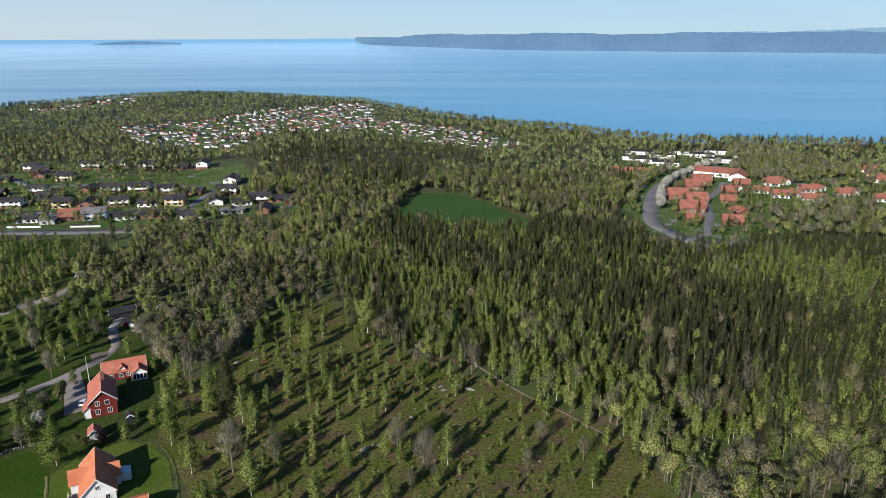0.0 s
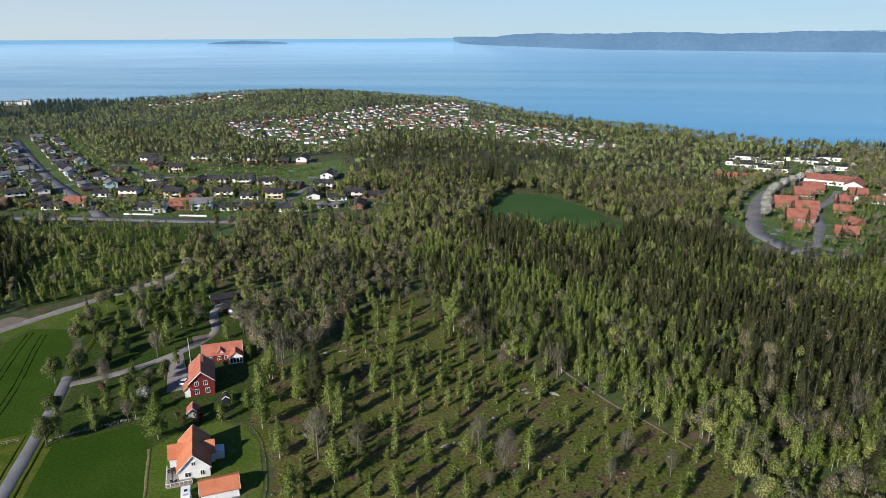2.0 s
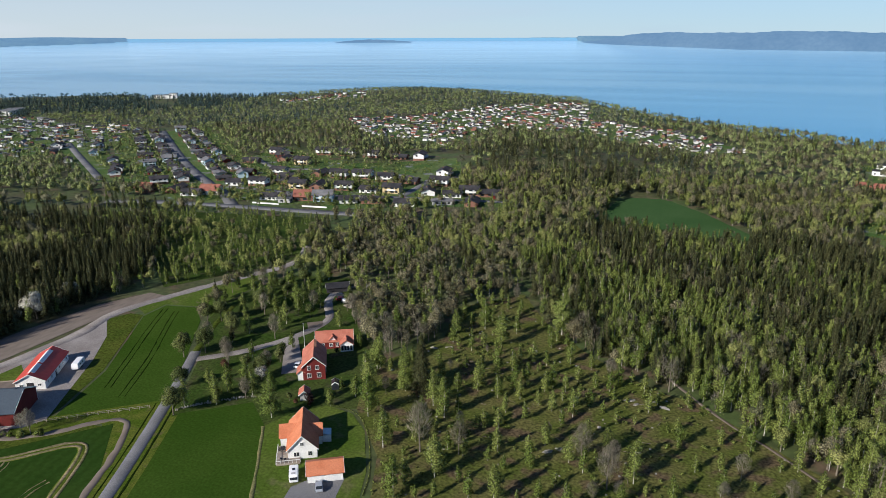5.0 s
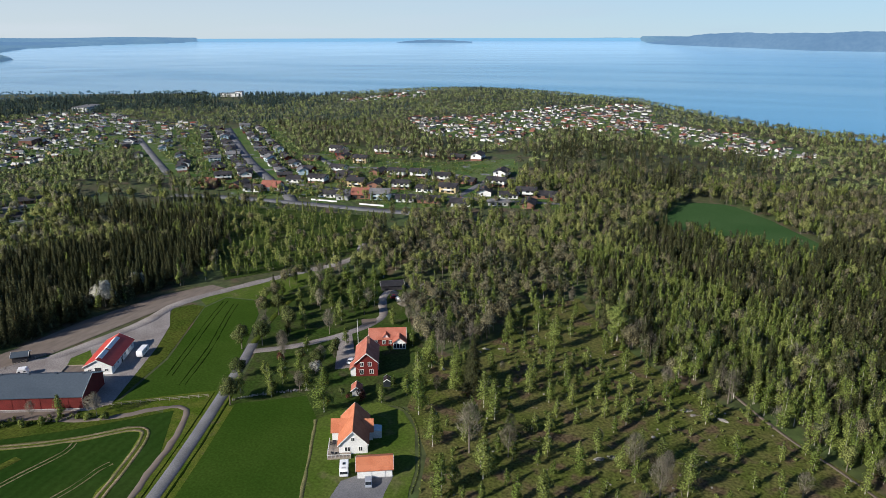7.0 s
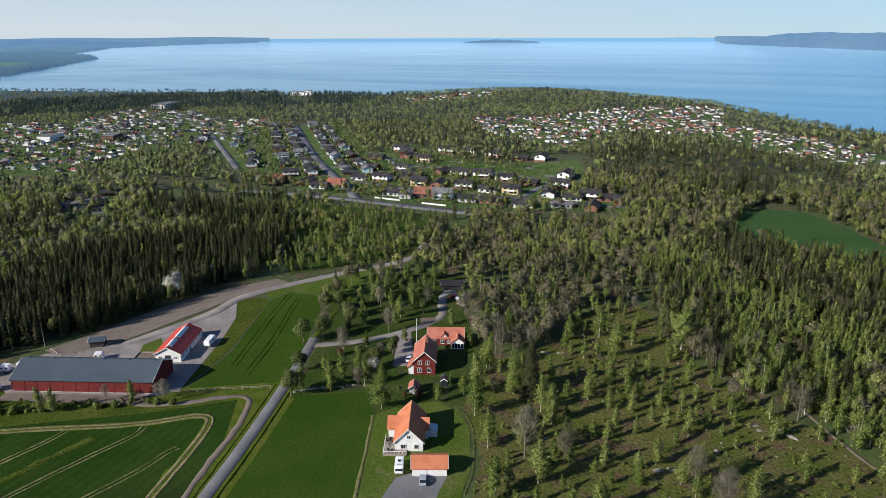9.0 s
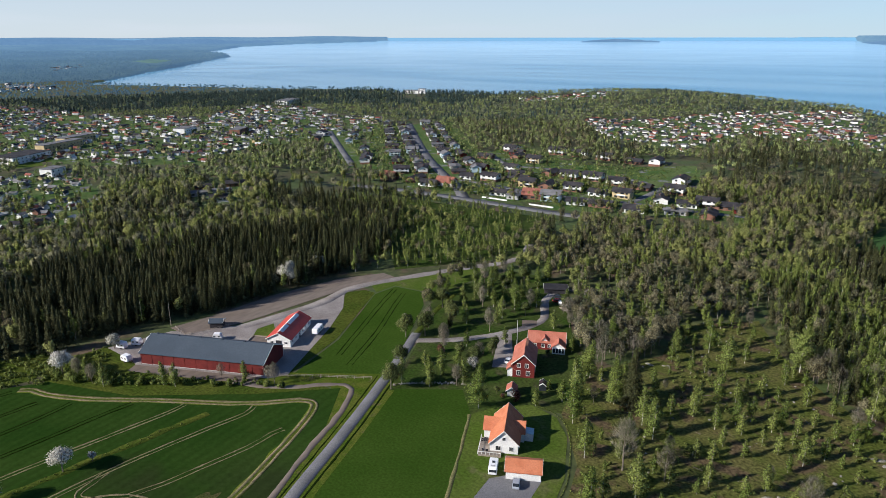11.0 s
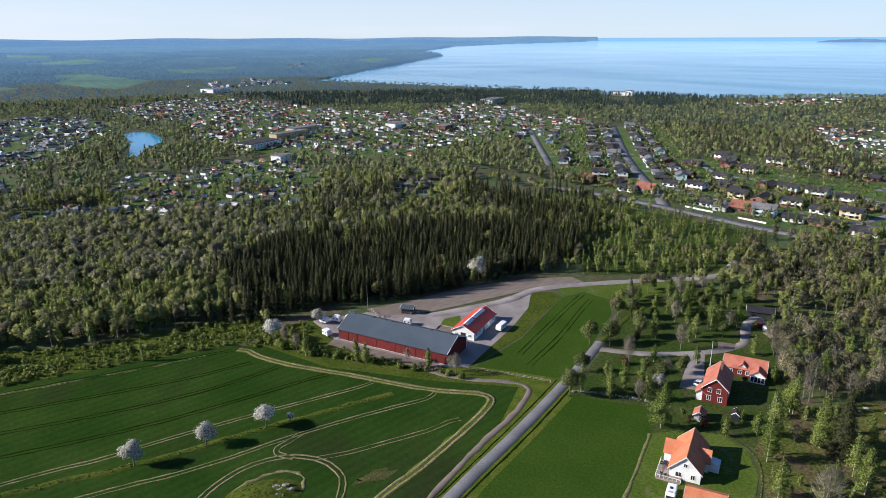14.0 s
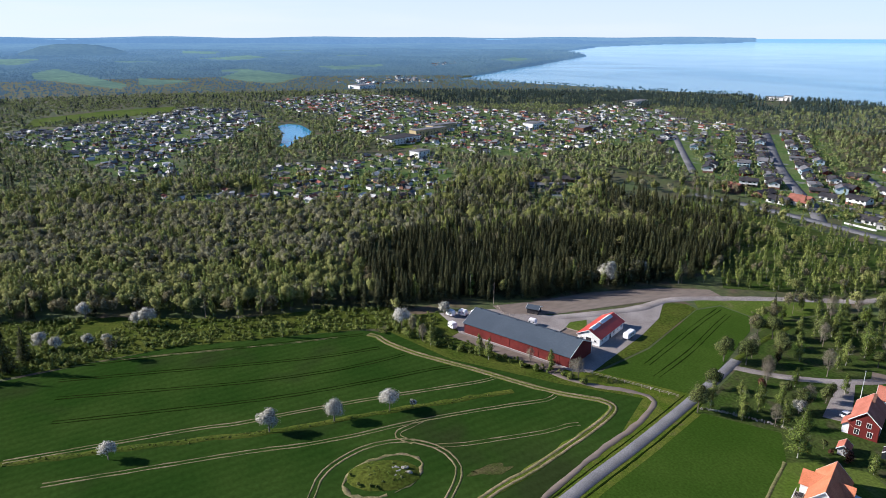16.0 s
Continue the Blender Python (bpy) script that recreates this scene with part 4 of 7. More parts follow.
def round_normals(tris, h, w):
    """Shading normals that follow the crown's outline, so that the clumps read as one soft body."""
    v = (tris.reshape(-1, 3) - [0, 0, h * 0.45]) * [2 / w, 2 / w, 1.3 / h] + [0, 0, 0.3]
    v[:, 2] = np.maximum(v[:, 2], 0.15)
    f = np.cross(tris[:, 1] - tris[:, 0], tris[:, 2] - tris[:, 0])
    f /= np.linalg.norm(f, axis=1)[:, None] + 1e-9
    v /= np.linalg.norm(v, axis=1)[:, None] + 1e-6
    f = np.repeat(f, 3, 0)
    v = v + 0.45 * f
    return v / (np.linalg.norm(v, axis=1)[:, None] + 1e-6)


# kind: crown shape, height, width, leaf material, bark material, thickness of the stem
KINDS = {
    "birch_tree": ("birch", 11.0, 5.2, "birch", "birch_bark", 0.11),
    "spruce_tree": ("spruce", 12.5, 5.2, "spruce", "bark", 0.2),
    "pine_tree": ("pine", 12.5, 6.8, "pine", "bark", 0.22),
    "bare_tree": ("bare", 11.0, 5.6, "twigs", "bark", 0.18),
    "budding_tree": ("round", 10.5, 7.0, "buds", "bark", 0.2),
    "leafy_tree": ("round", 10.5, 7.6, "aspen", "bark", 0.22),
    "grey_tree": ("round", 10.5, 7.4, "grey_buds", "bark", 0.2),
    "blossom_tree": ("round", 7.0, 6.0, "blossom", "bark", 0.2),
    "bush": ("bush", 2.0, 2.6, "birch", "bark", 0.05),
    "copper_bush": ("bush", 3.2, 3.4, "copper", "bark", 0.08),
    "juniper": ("birch", 6.0, 2.4, "spruce", "bark", 0.1),
}
LABELS = {
    "birch_tree": "slender birch in fresh light green leaf, white trunk",
    "spruce_tree": "dark green conical spruce tree",
    "pine_tree": "pine with a rough green top on a bare trunk",
    "bare_tree": "grey-brown tree still bare of leaves",
    "leafy_tree": "broad tree in yellowish green spring leaf",
    "blossom_tree": "round fruit tree covered in white blossom",
    "bush": "low green bush by the field edge",
    "copper_bush": "round copper-red garden bush",
    "juniper": "dense dark green juniper on the lawn",
}


def woods(name, kind, x, y, scale, lod, seed, label):
    """Many trees of one kind in one mesh. lod: as for crown, and whether stems show."""
    if not len(x):
        return
    shape, h, w, leaf, bark, rad = KINDS[kind]
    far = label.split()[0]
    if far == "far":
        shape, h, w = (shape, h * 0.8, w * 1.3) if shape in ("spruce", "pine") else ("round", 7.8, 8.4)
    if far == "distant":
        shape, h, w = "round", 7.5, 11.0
    # the farther zones take materials with haze put into colour or emission
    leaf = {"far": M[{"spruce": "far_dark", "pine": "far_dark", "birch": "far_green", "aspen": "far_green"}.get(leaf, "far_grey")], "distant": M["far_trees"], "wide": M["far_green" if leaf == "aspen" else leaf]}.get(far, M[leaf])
    lod, trunks = lod[:5], lod[5]
    rng = np.random.default_rng(seed)
    z = np.where(np.hypot(x, y) > 1900, land_height(x, y), hill(x, y))
    var = [crown(shape, h, w, lod, rng) for _ in range(14)]
    stems = [stem(h, rad * (1.2 if far == "near" else 0.75), rng, 3) for _ in range(4)] if trunks else None
    pick = rng.integers(0, 14, len(x))
    turn = rng.uniform(0, 6.283, len(x))
    out, idx, nor, tone = [], [], [], []
    for k in range(14):
        s = np.where(pick == k)[0]
        if not len(s):
            continue
        base, nb = var[k]
        if stems is not None:
            st = face_out(stems[k % 4].copy(), h)
            base, nb = np.concatenate([base, st]), np.concatenate([nb, round_normals(st, h, w)])
        c, sn = np.cos(turn[s])[:, None, None], np.sin(turn[s])[:, None, None]
        b = base[None]
        wide = (scale[s] * rng.uniform(0.8, 1.2, len(s)))[:, None, None]
        px = (b[..., 0] * c - b[..., 1] * sn) * wide + x[s][:, None, None]
        py = (b[..., 0] * sn + b[..., 1] * c) * wide + y[s][:, None, None]
        pz = b[..., 2] * scale[s][:, None, None] + z[s][:, None, None] - 0.1
        out.append(np.stack([px, py, pz], -1).reshape(-1, 3, 3))
        nb = nb[None]
        c2, s2 = c[..., 0], sn[..., 0]
        nor.append(np.stack([nb[..., 0] * c2 - nb[..., 1] * s2, nb[..., 0] * s2 + nb[..., 1] * c2, np.repeat(nb[..., 2], len(s), 0)], -1).reshape(-1, 3))
        tone.append(np.repeat(rng.uniform(0, 1, len(s)), 3 * len(base)))
        row = np.zeros(len(base), int)
        row[len(var[k][0]):] = 1
        idx.append(np.tile(row, len(s)))
    ob = new(name, tri_mesh(name, np.concatenate(out), [leaf, M[bark]], np.concatenate(idx), np.concatenate(nor), np.concatenate(tone)))
    return tagged(ob, label, "trees", kind="stuff")


def make_tree(kind, seed, m):
    """One tree with trunk and crown."""
    shape, h, w, leaf, bark, rad = KINDS[kind]
    rng = np.random.default_rng(seed)
    lod = {"birch": (9, 5, 2, 800, 0.32), "spruce": (15, 8, 0, 500, 0.7), "pine": (9, 7, 3, 700, 0.42), "bare": (0, 0, 0, 1300, 0.75), "round": (11, 6, 3, 1300, 0.3), "bush": (5, 6, 3, 260, 0.24)}[shape]
    root = thing(kind, m, LABELS[kind], "bush" if "bush" in kind else "tree", {"birch_tree": "birches", "spruce_tree": "spruces", "pine_tree": "pines", "bare_tree": "bare trees", "blossom_tree": "blossoming trees"}.get(kind, ""))
    if shape != "bush":
        t = new("trunk", tri_mesh("trunk", stem(h, rad, rng, 6, 10 if shape != "spruce" else 0, w * 0.5), [M[bark]]))
        t.parent = root
    tris, nor = crown(shape, h, w * (1.05 if shape == "birch" else 0.95), lod, rng)
    c = new("crown", tri_mesh("crown", tris, [M["linden" if leaf == "aspen" else leaf]], None, nor))
    c.parent = root
    return root


STOCK = {}


def plant(kind, x, y, scale, turn, variant=0):
    """A tree as a thing of its own."""
    m = Matrix.LocRotScale((x, y, float(hill(x, y))), Euler((0, 0, turn)), (scale, scale, scale))
    key = (kind, variant % 5)
    if key not in STOCK:
        STOCK[key] = make_tree(kind, hash(key[1]) + 17 * len(kind), m)
        return STOCK[key]
    ob = copy_thing(STOCK[key], Matrix())
    ob.matrix_basis = m
    return ob


ROADLINES = [([(-70, 10), (-110, 88), (-131, 145), (-144, 175)], 6), ([(-143, 175), (-121, 198), (-116, 218), (-127, 249)], 5), ([(-144, 175), (-159, 219)], 3),
             ([(-203, 143), (-197, 175), (-199, 196), (-165, 266), (-163, 282)], 6), ([(-420, 345), (-322, 352), (-240, 364), (-185, 364)], 14), ([(-385, 316), (-296, 322), (-220, 334), (-170, 335)], 12),
             ([(-560, 672), (-550, 663), (-419, 522), (-299, 406)], 9), ([(330, 330), (154, 343), (134, 341), (124, 375), (133, 424), (151, 471), (175, 510), (233, 568)], 9), ([(152, 375), (162, 399), (174, 438), (197, 474), (209, 497)], 6),
             ([(-575, 545), (-480, 468), (-400, 404)], 8), ([(-164, 412), (-163, 483), (-167, 560)], 6), ([(-345, 526), (-300, 488), (-225, 494), (-163, 483)], 6), ([(-312, 414), (-215, 408), (-163, 418), (-94, 425)], 6)]


def near_line(pts, width, x, y):
    hit = np.zeros(len(x), bool)
    for (x0, y0), (x1, y1) in zip(pts, pts[1:]):
        L = (x1 - x0) ** 2 + (y1 - y0) ** 2
        u = np.clip(((x - x0) * (x1 - x0) + (y - y0) * (y1 - y0)) / L, 0, 1)
        hit |= np.hypot(x - x0 - u * (x1 - x0), y - y0 - u * (y1 - y0)) < width
    return hit


FARM_CLEAR = [(-226, 75), (-235, 113), (-229, 128), (-222, 150), (-217, 205), (-202, 228), (-178, 255), (-167, 285), (-157, 276), (-172, 234), (-171, 213), (-159, 199), (-143, 172), (-126, 142), (-135, 133),
              (-119, 119), (-111, 88), (-174, 77), (-210, 78)]
BRUSH = [(-290, -70), (-275, -14), (-254, 28), (-248, 68), (-238, 88), (-225, 84), (-215, 78), (-224, 70), (-237, 4), (-235, -47), (-262, -140), (-330, -140)]
THICKET = [(-95, 197), (-122, 260), (-103, 289), (-75, 288), (-49, 265), (-72, 243), (-68, 214), (-81, 192)]
HOMESTEAD = [(-132, 140), (-60, 88), (-50, 100), (-57, 124), (-62, 140), (-77, 160), (-80, 178), (-82, 192), (-97, 207), (-128, 264), (-158, 262), (-168, 224)]
OPEN = [HOMESTEAD, FARM_CLEAR, BRUSH, BIGFIELD, EASTFIELD, LAWN, CROP, ROUGH, BARNYARD, PADDOCK, FARFIELD, FARLAWN, POND]
SPARSE = [(PASTURE, 0.0), (GARDEN, 0.0), (MEADOW, 0.9), (SUB_A, 0.5), (SUB_B, 0.5), (SUB_C, 0.45), (SUB_D, 0.2), (SUB_E, 0.2), (SUB_F, 0.15), (VILLAGE, 0.3)] + [(p, 0.18 if k in (1, 5) else 0.34) for k, p in enumerate(TOWN_PARTS)] + [(STRIP, 0.0)]
HOTEL = [(-850, 965), (-835, 1015), (-800, 1030), (-800, 970)]
SIGHT = [HOTEL, FARFIELD, FARLAWN, POND]
SEEN = [SUB_A, SUB_B, SUB_C, SUB_D, SUB_F, VILLAGE] + TOWN_PARTS
SPRUCE = [(-246, 59), (-286, 86), (-319, 120), (-341, 170), (-312, 202), (-287, 233), (-297, 290), (-261, 305), (-232, 276), (-214, 231), (-209, 173), (-221, 132), (-234, 88), (-239, 66)]
LIGHTWOOD = [(-315, 151), (-345, 175), (-374, 238), (-378, 298), (-321, 330), (-240, 300), (-238, 263), (-275, 249), (-300, 215)]
DECID = [(-520, -40), (-386, 150), (-353, 134), (-300, 86), (-250, 66), (-285, -10), (-320, -120), (-600, -150)]
GREENFRONT = [(-300, -100), (-284, -30), (-262, 20), (-254, 62), (-246, 84), (-285, 95), (-300, 60), (-318, 10), (-340, -40), (-355, -110)]
KNOLL = [(-170, 500), (-160, 640), (30, 650), (30, 520), (-30, 470)]
EAST = [(-12, 215), (20, 195), (60, 155), (330, 150), (330, 330), (110, 335), (60, 370), (-30, 380), (-60, 300)]

FRINGE = [(-16, 214), (5, 199), (17, 195), (40, 172), (60, 150), (90, 150), (62, 178), (34, 205), (6, 232), (-14, 250)]


def scatter(r0, r1, spacing, seed, a0=-42, a1=106):
    """Random places in a ring, about one in spacing squared, with their kind shares by the woods they are in."""
    rng = np.random.default_rng(seed)
    area = math.pi * (r1 ** 2 - r0 ** 2) * (a1 - a0) / 360
    n = int(area / spacing ** 2)
    r = np.sqrt(rng.uniform(r0 ** 2, r1 ** 2, n))
    a = np.radians(rng.uniform(a0, a1, n))
    x, y = -np.sin(a) * r, np.cos(a) * r
    keep = ~inside(LAKE, x, y)
    for p in OPEN:
        keep &= ~inside(p, x, y)
    for p in SIGHT + FAR_FIELDS:
        for k in ((1.02, 1.04) if p is POND else (1.02, 1.04) if p is FARFIELD else (1.04, 1.09, 1.13) if p in SIGHT else (1.03, 1.06)):
            keep &= ~inside(p, x * k, y * k)
    u = rng.uniform(size=n)
    for p, share in SPARSE:
        keep &= ~inside(p, x, y) | (u < share)
    for p in SEEN:
        for k in (1.03, 1.06, 1.09) if p in (SUB_A, SUB_F, VILLAGE) else (1.02, 1.045):
            keep &= ~inside(p, x * k, y * k) | inside(p, x, y) | (u < 0.15)
    for pts, w in ROADLINES:
        keep &= ~near_line(pts, w, x, y)
    x, y = x[keep], y[keep]
    n = len(x)
    # shares of birch, spruce, pine, bare, leafy
    share = np.tile([0.22, 0.1, 0.1, 0.28, 0.3], (n, 1))
    for p, s in ((THICKET, (0.12, 0.08, 0.3, 0.5, 0.0)), (SPRUCE, (0.1, 0.84, 0.02, 0.02, 0.02)), (LIGHTWOOD, (0.34, 0.06, 0.02, 0.2, 0.38)), ([(-345, 262), (-378, 298), (-330, 345), (-240, 312), (-236, 263)], (0.3, 0.48, 0.02, 0.08, 0.12)), (DECID, (0.2, 0.02, 0.0, 0.42, 0.36)), (KNOLL, (0.08, 0.3, 0.5, 0.06, 0.06)), (EAST, (0.36, 0.38, 0.08, 0.12, 0.06)), (GREENFRONT, (0.34, 0.05, 0.0, 0.1, 0.51)), (MEADOW, (0.7, 0, 0, 0.1, 0.2)), (FRINGE, (0.78, 0.04, 0.02, 0.14, 0.02))):
        share[inside(p, x, y)] = s
    for p in (SUB_A, SUB_B, SUB_C, SUB_D, SUB_E, SUB_F, *TOWN_PARTS):
        share[inside(p, x, y)] = (0.25, 0.05, 0.05, 0.2, 0.45)
    townside = (x < -300) & (np.hypot(x, y) > 470) & (y < 0.95 * -x + 60) & ~inside(SPRUCE, x, y)
    share[townside] = (0.26, 0.05, 0.04, 0.2, 0.45)
    far = (np.hypot(x, y) > 1500) | inside([(-1469, 660), (-1480, 860), (-1046, 1040), (-760, 1060), (-780, 900), (-820, 830), (-988, 720), (-1132, 640)], x, y) | ((x < -640) & (y > 420) & (np.hypot(x, y) > 1080))
    share[far] = (0.03, 0.64, 0.27, 0.01, 0.05)
    broad = (np.hypot(x, y) > 520) & (rng.uniform(size=n) < 0.65)
    share[broad, 4] += share[broad, 0]
    share[broad, 0] = 0
    # stands of one kind
    g = np.sin(x / 31 + 2 * np.sin(y / 47)) * np.sin(y / 37 + 1.7 * np.sin(x / 53))
    share[:, 1] *= np.clip(1 + 1.6 * g, 0.15, 3)
    share[:, 0] *= np.clip(1 - 1.2 * g, 0.2, 3)
    share /= share.sum(1)[:, None]
    kind = (rng.uniform(size=(n, 1)) > np.cumsum(share, 1)).sum(1)
    kind = np.minimum(kind, 4)
    kind[(kind == 3) & (rng.uniform(size=n) < np.where(np.hypot(x, y) > 235, 0.9, 0.45))] = 5
    kind[(kind == 3) & (np.hypot(x, y) > 1350)] = 5
    kind[(kind == 5) & ((inside(DECID, x, y)) | ((x < -300) & (y < 0.95 * -x + 60)))] = 6
    return x, y, kind, rng


NAMES = ["birch_tree", "spruce_tree", "pine_tree", "bare_tree", "leafy_tree", "budding_tree", "grey_tree"]
PLURAL = ["birches", "spruces", "pines", "bare_trees", "leafy_trees", "budding_trees", "grey_budding_trees"]
SIZES = [0.95, 0.95, 0.9, 0.9, 0.85, 0.9, 0.9]
for zone, r0, r1, gap, lods in (
    ("near", 60, 235, 3.9, [(5, 5, 2, 250, 0.36, True), (11, 6, 0, 110, 0.7, True), (7, 5, 2, 150, 0.5, True), (0, 0, 0, 420, 0.9, True)] + [(6, 5, 2, 240, 0.4, True)] * 3),
    ("middle", 235, 520, 4.2, [(3, 4, 2, 27, 0.85, True), (6, 4, 0, 0, 1.2, False), (4, 4, 1, 24, 0.9, True), (0, 0, 0, 70, 1.8, True)] + [(3, 4, 2, 27, 1.0, False)] * 3),
    ("wide", 520, 850, 5.8, [(2, 4, 1, 14, 1.2, False), (4, 4, 0, 0, 1.6, False), (2, 4, 1, 14, 1.3, False), (0, 0, 0, 30, 2.4, False)] + [(2, 4, 1, 11, 1.5, False)] * 3),
    ("far", 850, 1350, 6.8, [(1, 4, 1, 4, 1.8, False), (3, 3, 0, 0, 2.0, False), (1, 4, 1, 4, 1.8, False), (1, 4, 1, 4, 1.8, False)] + [(1, 4, 1, 4, 1.8, False)] * 3),
    ("distant", 1350, 3700, 14.0, [(0, 4, 1, 0, 3.0, False)] * 7),
):
    tx, ty, tk, rng = scatter(r0, r1, gap, int(r0))
    if r0 in (60, 235):
        # the spruce stand and the eastern wood stand closer
        qx, qy, qk, rng = scatter(r0, r1, 4.4, int(r0) + 1)
        q = ((inside(SPRUCE, qx, qy) & (qk == 1)) | (inside(EAST, qx, qy) & (qk < 2)) | (inside(DECID, qx, qy) & (qx > -400) & (qk > 3)))
        tx, ty, tk = np.concatenate([tx, qx[q]]), np.concatenate([ty, qy[q]]), np.concatenate([tk, qk[q]])
    size = (rng.uniform(0.7, 1.2, len(tx)) if zone == "near" else rng.uniform(0.82, 1.1, len(tx))) * np.where(inside(MEADOW, tx, ty), 0.7, 1.0) * np.where(np.any([inside(p, tx, ty) for p in (SUB_A, SUB_B, SUB_C, SUB_D, VILLAGE, *TOWN_PARTS)], 0), 0.72, 1.0) * {"near": 1.0, "middle": 1.0, "wide": 0.92, "far": 0.88, "distant": 1.0}[zone]
    for k in range(7):
        s = tk == k
        woods("woods", NAMES[k], tx[s], ty[s], size[s] * SIZES[k], lods[k], k + int(r0), f"{zone} stretch of mixed woods, {PLURAL[k].replace('_', ' ')}")

# trees that stand on their own: x, y, height
def plant_all(rows, kind, seed, spread=0.0):
    h = KINDS[kind][1]
    for i, (x, y, tall) in enumerate(rows):
        plant(kind, x, y, tall / h, i * 2.4 + seed, i + seed)


BIRCH_A = [(-82, 185, 11.0), (-73, 157, 14.5), (-63, 144, 12.5), (-53, 126, 12.5), (-52, 131, 8.0), (-48, 127, 4.0), (-46, 136, 13.5), (-57, 168, 13.0), (-52, 163, 13.5), (-40, 136, 5.0), (-36, 131, 8.0),
           (-30, 132, 10.5), (-40, 161, 6.5), (-36, 162, 7.0), (-30, 169, 6.0), (-26, 153, 6.0), (-65, 219, 10.0), (-66, 232, 8.0), (-56, 226, 13.0), (-47, 214, 14.0), (-56, 207, 7.5), (-61, 208, 5.5),
           (-44, 193, 12.0), (-44, 225, 8.0), (-36, 184, 9.5), (-33, 188, 9.0), (-38, 203, 6.0), (-47, 181, 10.5), (-40, 178, 8.5), (-54, 193, 5.0), (-34, 204, 8.5)]
BIRCH_B = [(-27, 186, 7.5), (-25, 189, 8.0), (-21, 188, 7.0), (-30, 217, 7.5), (-36, 235, 4.5), (-28, 229, 20.0), (-17, 174, 9.0), (-84, 209, 13.0), (-13, 180, 7.5), (-8, 192, 7.5), (-9, 179, 4.5),
           (-5, 174, 4.5), (-15, 205, 7.0), (0, 175, 3.5), (1, 148, 12.5), (4, 144, 4.0), (10, 144, 7.5), (32, 149, 4.5), (-80, 210, 9.0), (2, 194, 7.5), (-22, 207, 8.5), (-58, 161, 7.5), (-63, 154, 4.5),
           (-44, 129, 5.0), (-25, 134, 3.0), (-17, 141, 5.0)]
plant_all(BIRCH_A, "birch_tree", 0)
plant_all(BIRCH_B, "birch_tree", 3)
plant_all([(-63, 175, 20.0), (-224, 151, 13.0), (-240, -46, 16.5), (-246, -41, 13.0)], "spruce_tree", 1)
plant_all([(-68, 174, 16.0), (-66, 178, 10.0)], "birch_tree", 2)
plant_all([(-53, 145, 15.0), (-43, 147, 10.0), (-5, 144, 12.0), (-12, 152, 12.0), (26, 157, 8.0), (21, 146, 6.5), (-8, 138, 6.0), (-2, 140, 6.0), (36, 150, 7.5), (44, 172, 6.5)], "bare_tree", 4)
plant_all([(-138, 216, 8.5), (-130, 219, 14.0), (-146, 238, 5.0), (-133, 229, 9.5), (-124, 226, 11.5), (-136, 257, 10.5), (-120, 151, 10.5), (-111, 157, 9.5), (-99, 148, 15.5), (-127, 146, 10.0), (-86, 159, 6.5),
           (-87, 169, 4.5), (-78, 168, 15.0), (-81, 185, 14.0), (-94, 198, 7.0), (-82, 181, 7.5), (-150, 212, 9.5), (-146, 224, 8.5), (-81, 166, 8.0), (-164, 220, 7.5), (-152, 228, 8), (-142, 230, 7), (-148, 246, 9)], "birch_tree", 1)
plant_all([(-148, 173, 10.0), (-143, 178, 10.0), (-158, 200, 8.5), (-154, 203, 9.5), (-145, 217, 10.0), (-115, 180, 6.0), (-115, 169, 8.0), (-127, 141, 9.5), (-99, 158, 3.0), (-99, 190, 3.0), (-135, 155, 8.0), (-153, 261, 6.5)], "leafy_tree", 2)
plant_all([(-126, 195, 10.0), (-146, 184, 9.0), (-112, 155, 7.5), (-101, 219, 8.5), (-104, 216, 6.5), (-112, 226, 5.5), (-174, 113, 6.0), (-158, 121, 8.0), (-212, 86, 7.5), (-161, 121, 6.0), (-205, 87, 7.0)], "bare_tree", 1)
plant_all([(-139, 188, 6.5)], "juniper", 1)
plant_all([(-186, 100, 8.5), (-182, 101.5, 8.5), (-168, 117, 7.5), (-200, 88, 9.0), (-208, 87, 8.0), (-209, 90, 5.5)], "birch_tree", 4)
plant_all([(-173, 109, 2.5), (-169, 112, 2.5), (-162, 118, 2.0), (-159, 119, 2.5), (-199, 90, 3.0), (-198, 92, 2.5), (-192, 96, 3.0), (-217, 82, 3.5), (-213, 84, 3.5), (-172, 111, 1.5), (-166, 115, 2.0), (-155, 121, 2.5),
           (-220, 82, 3.5), (-191, 98, 1.5), (-215, 88, 4), (-222, 90, 4), (-210, 84, 3)], "bush", 0)
plant_all([(-165.4, 59.6, 7.4), (-166.4, 43.2, 7.0), (-168.5, 25.3, 7.4), (-172.9, -15.2, 5.6), (-163.9, 66.4, 3.0), (-218, 84, 9.0), (-223, 104, 6.0), (-224, 184, 11.0), (-226, 202, 9.0), (-278, -24, 7.0), (-260, -2, 8.0), (-262, -6, 6.0),
           (-254, -37, 7.0), (-250, -32, 6.0), (-250, -22, 5.0), (-249, -16, 4.5), (-114, 167, 5)], "blossom_tree", 0)
plant_all([(-130.6, 171.1, 3.4), (-92.0, 157.8, 4.2), (-96.5, 157.5, 1.8)], "copper_bush", 2)
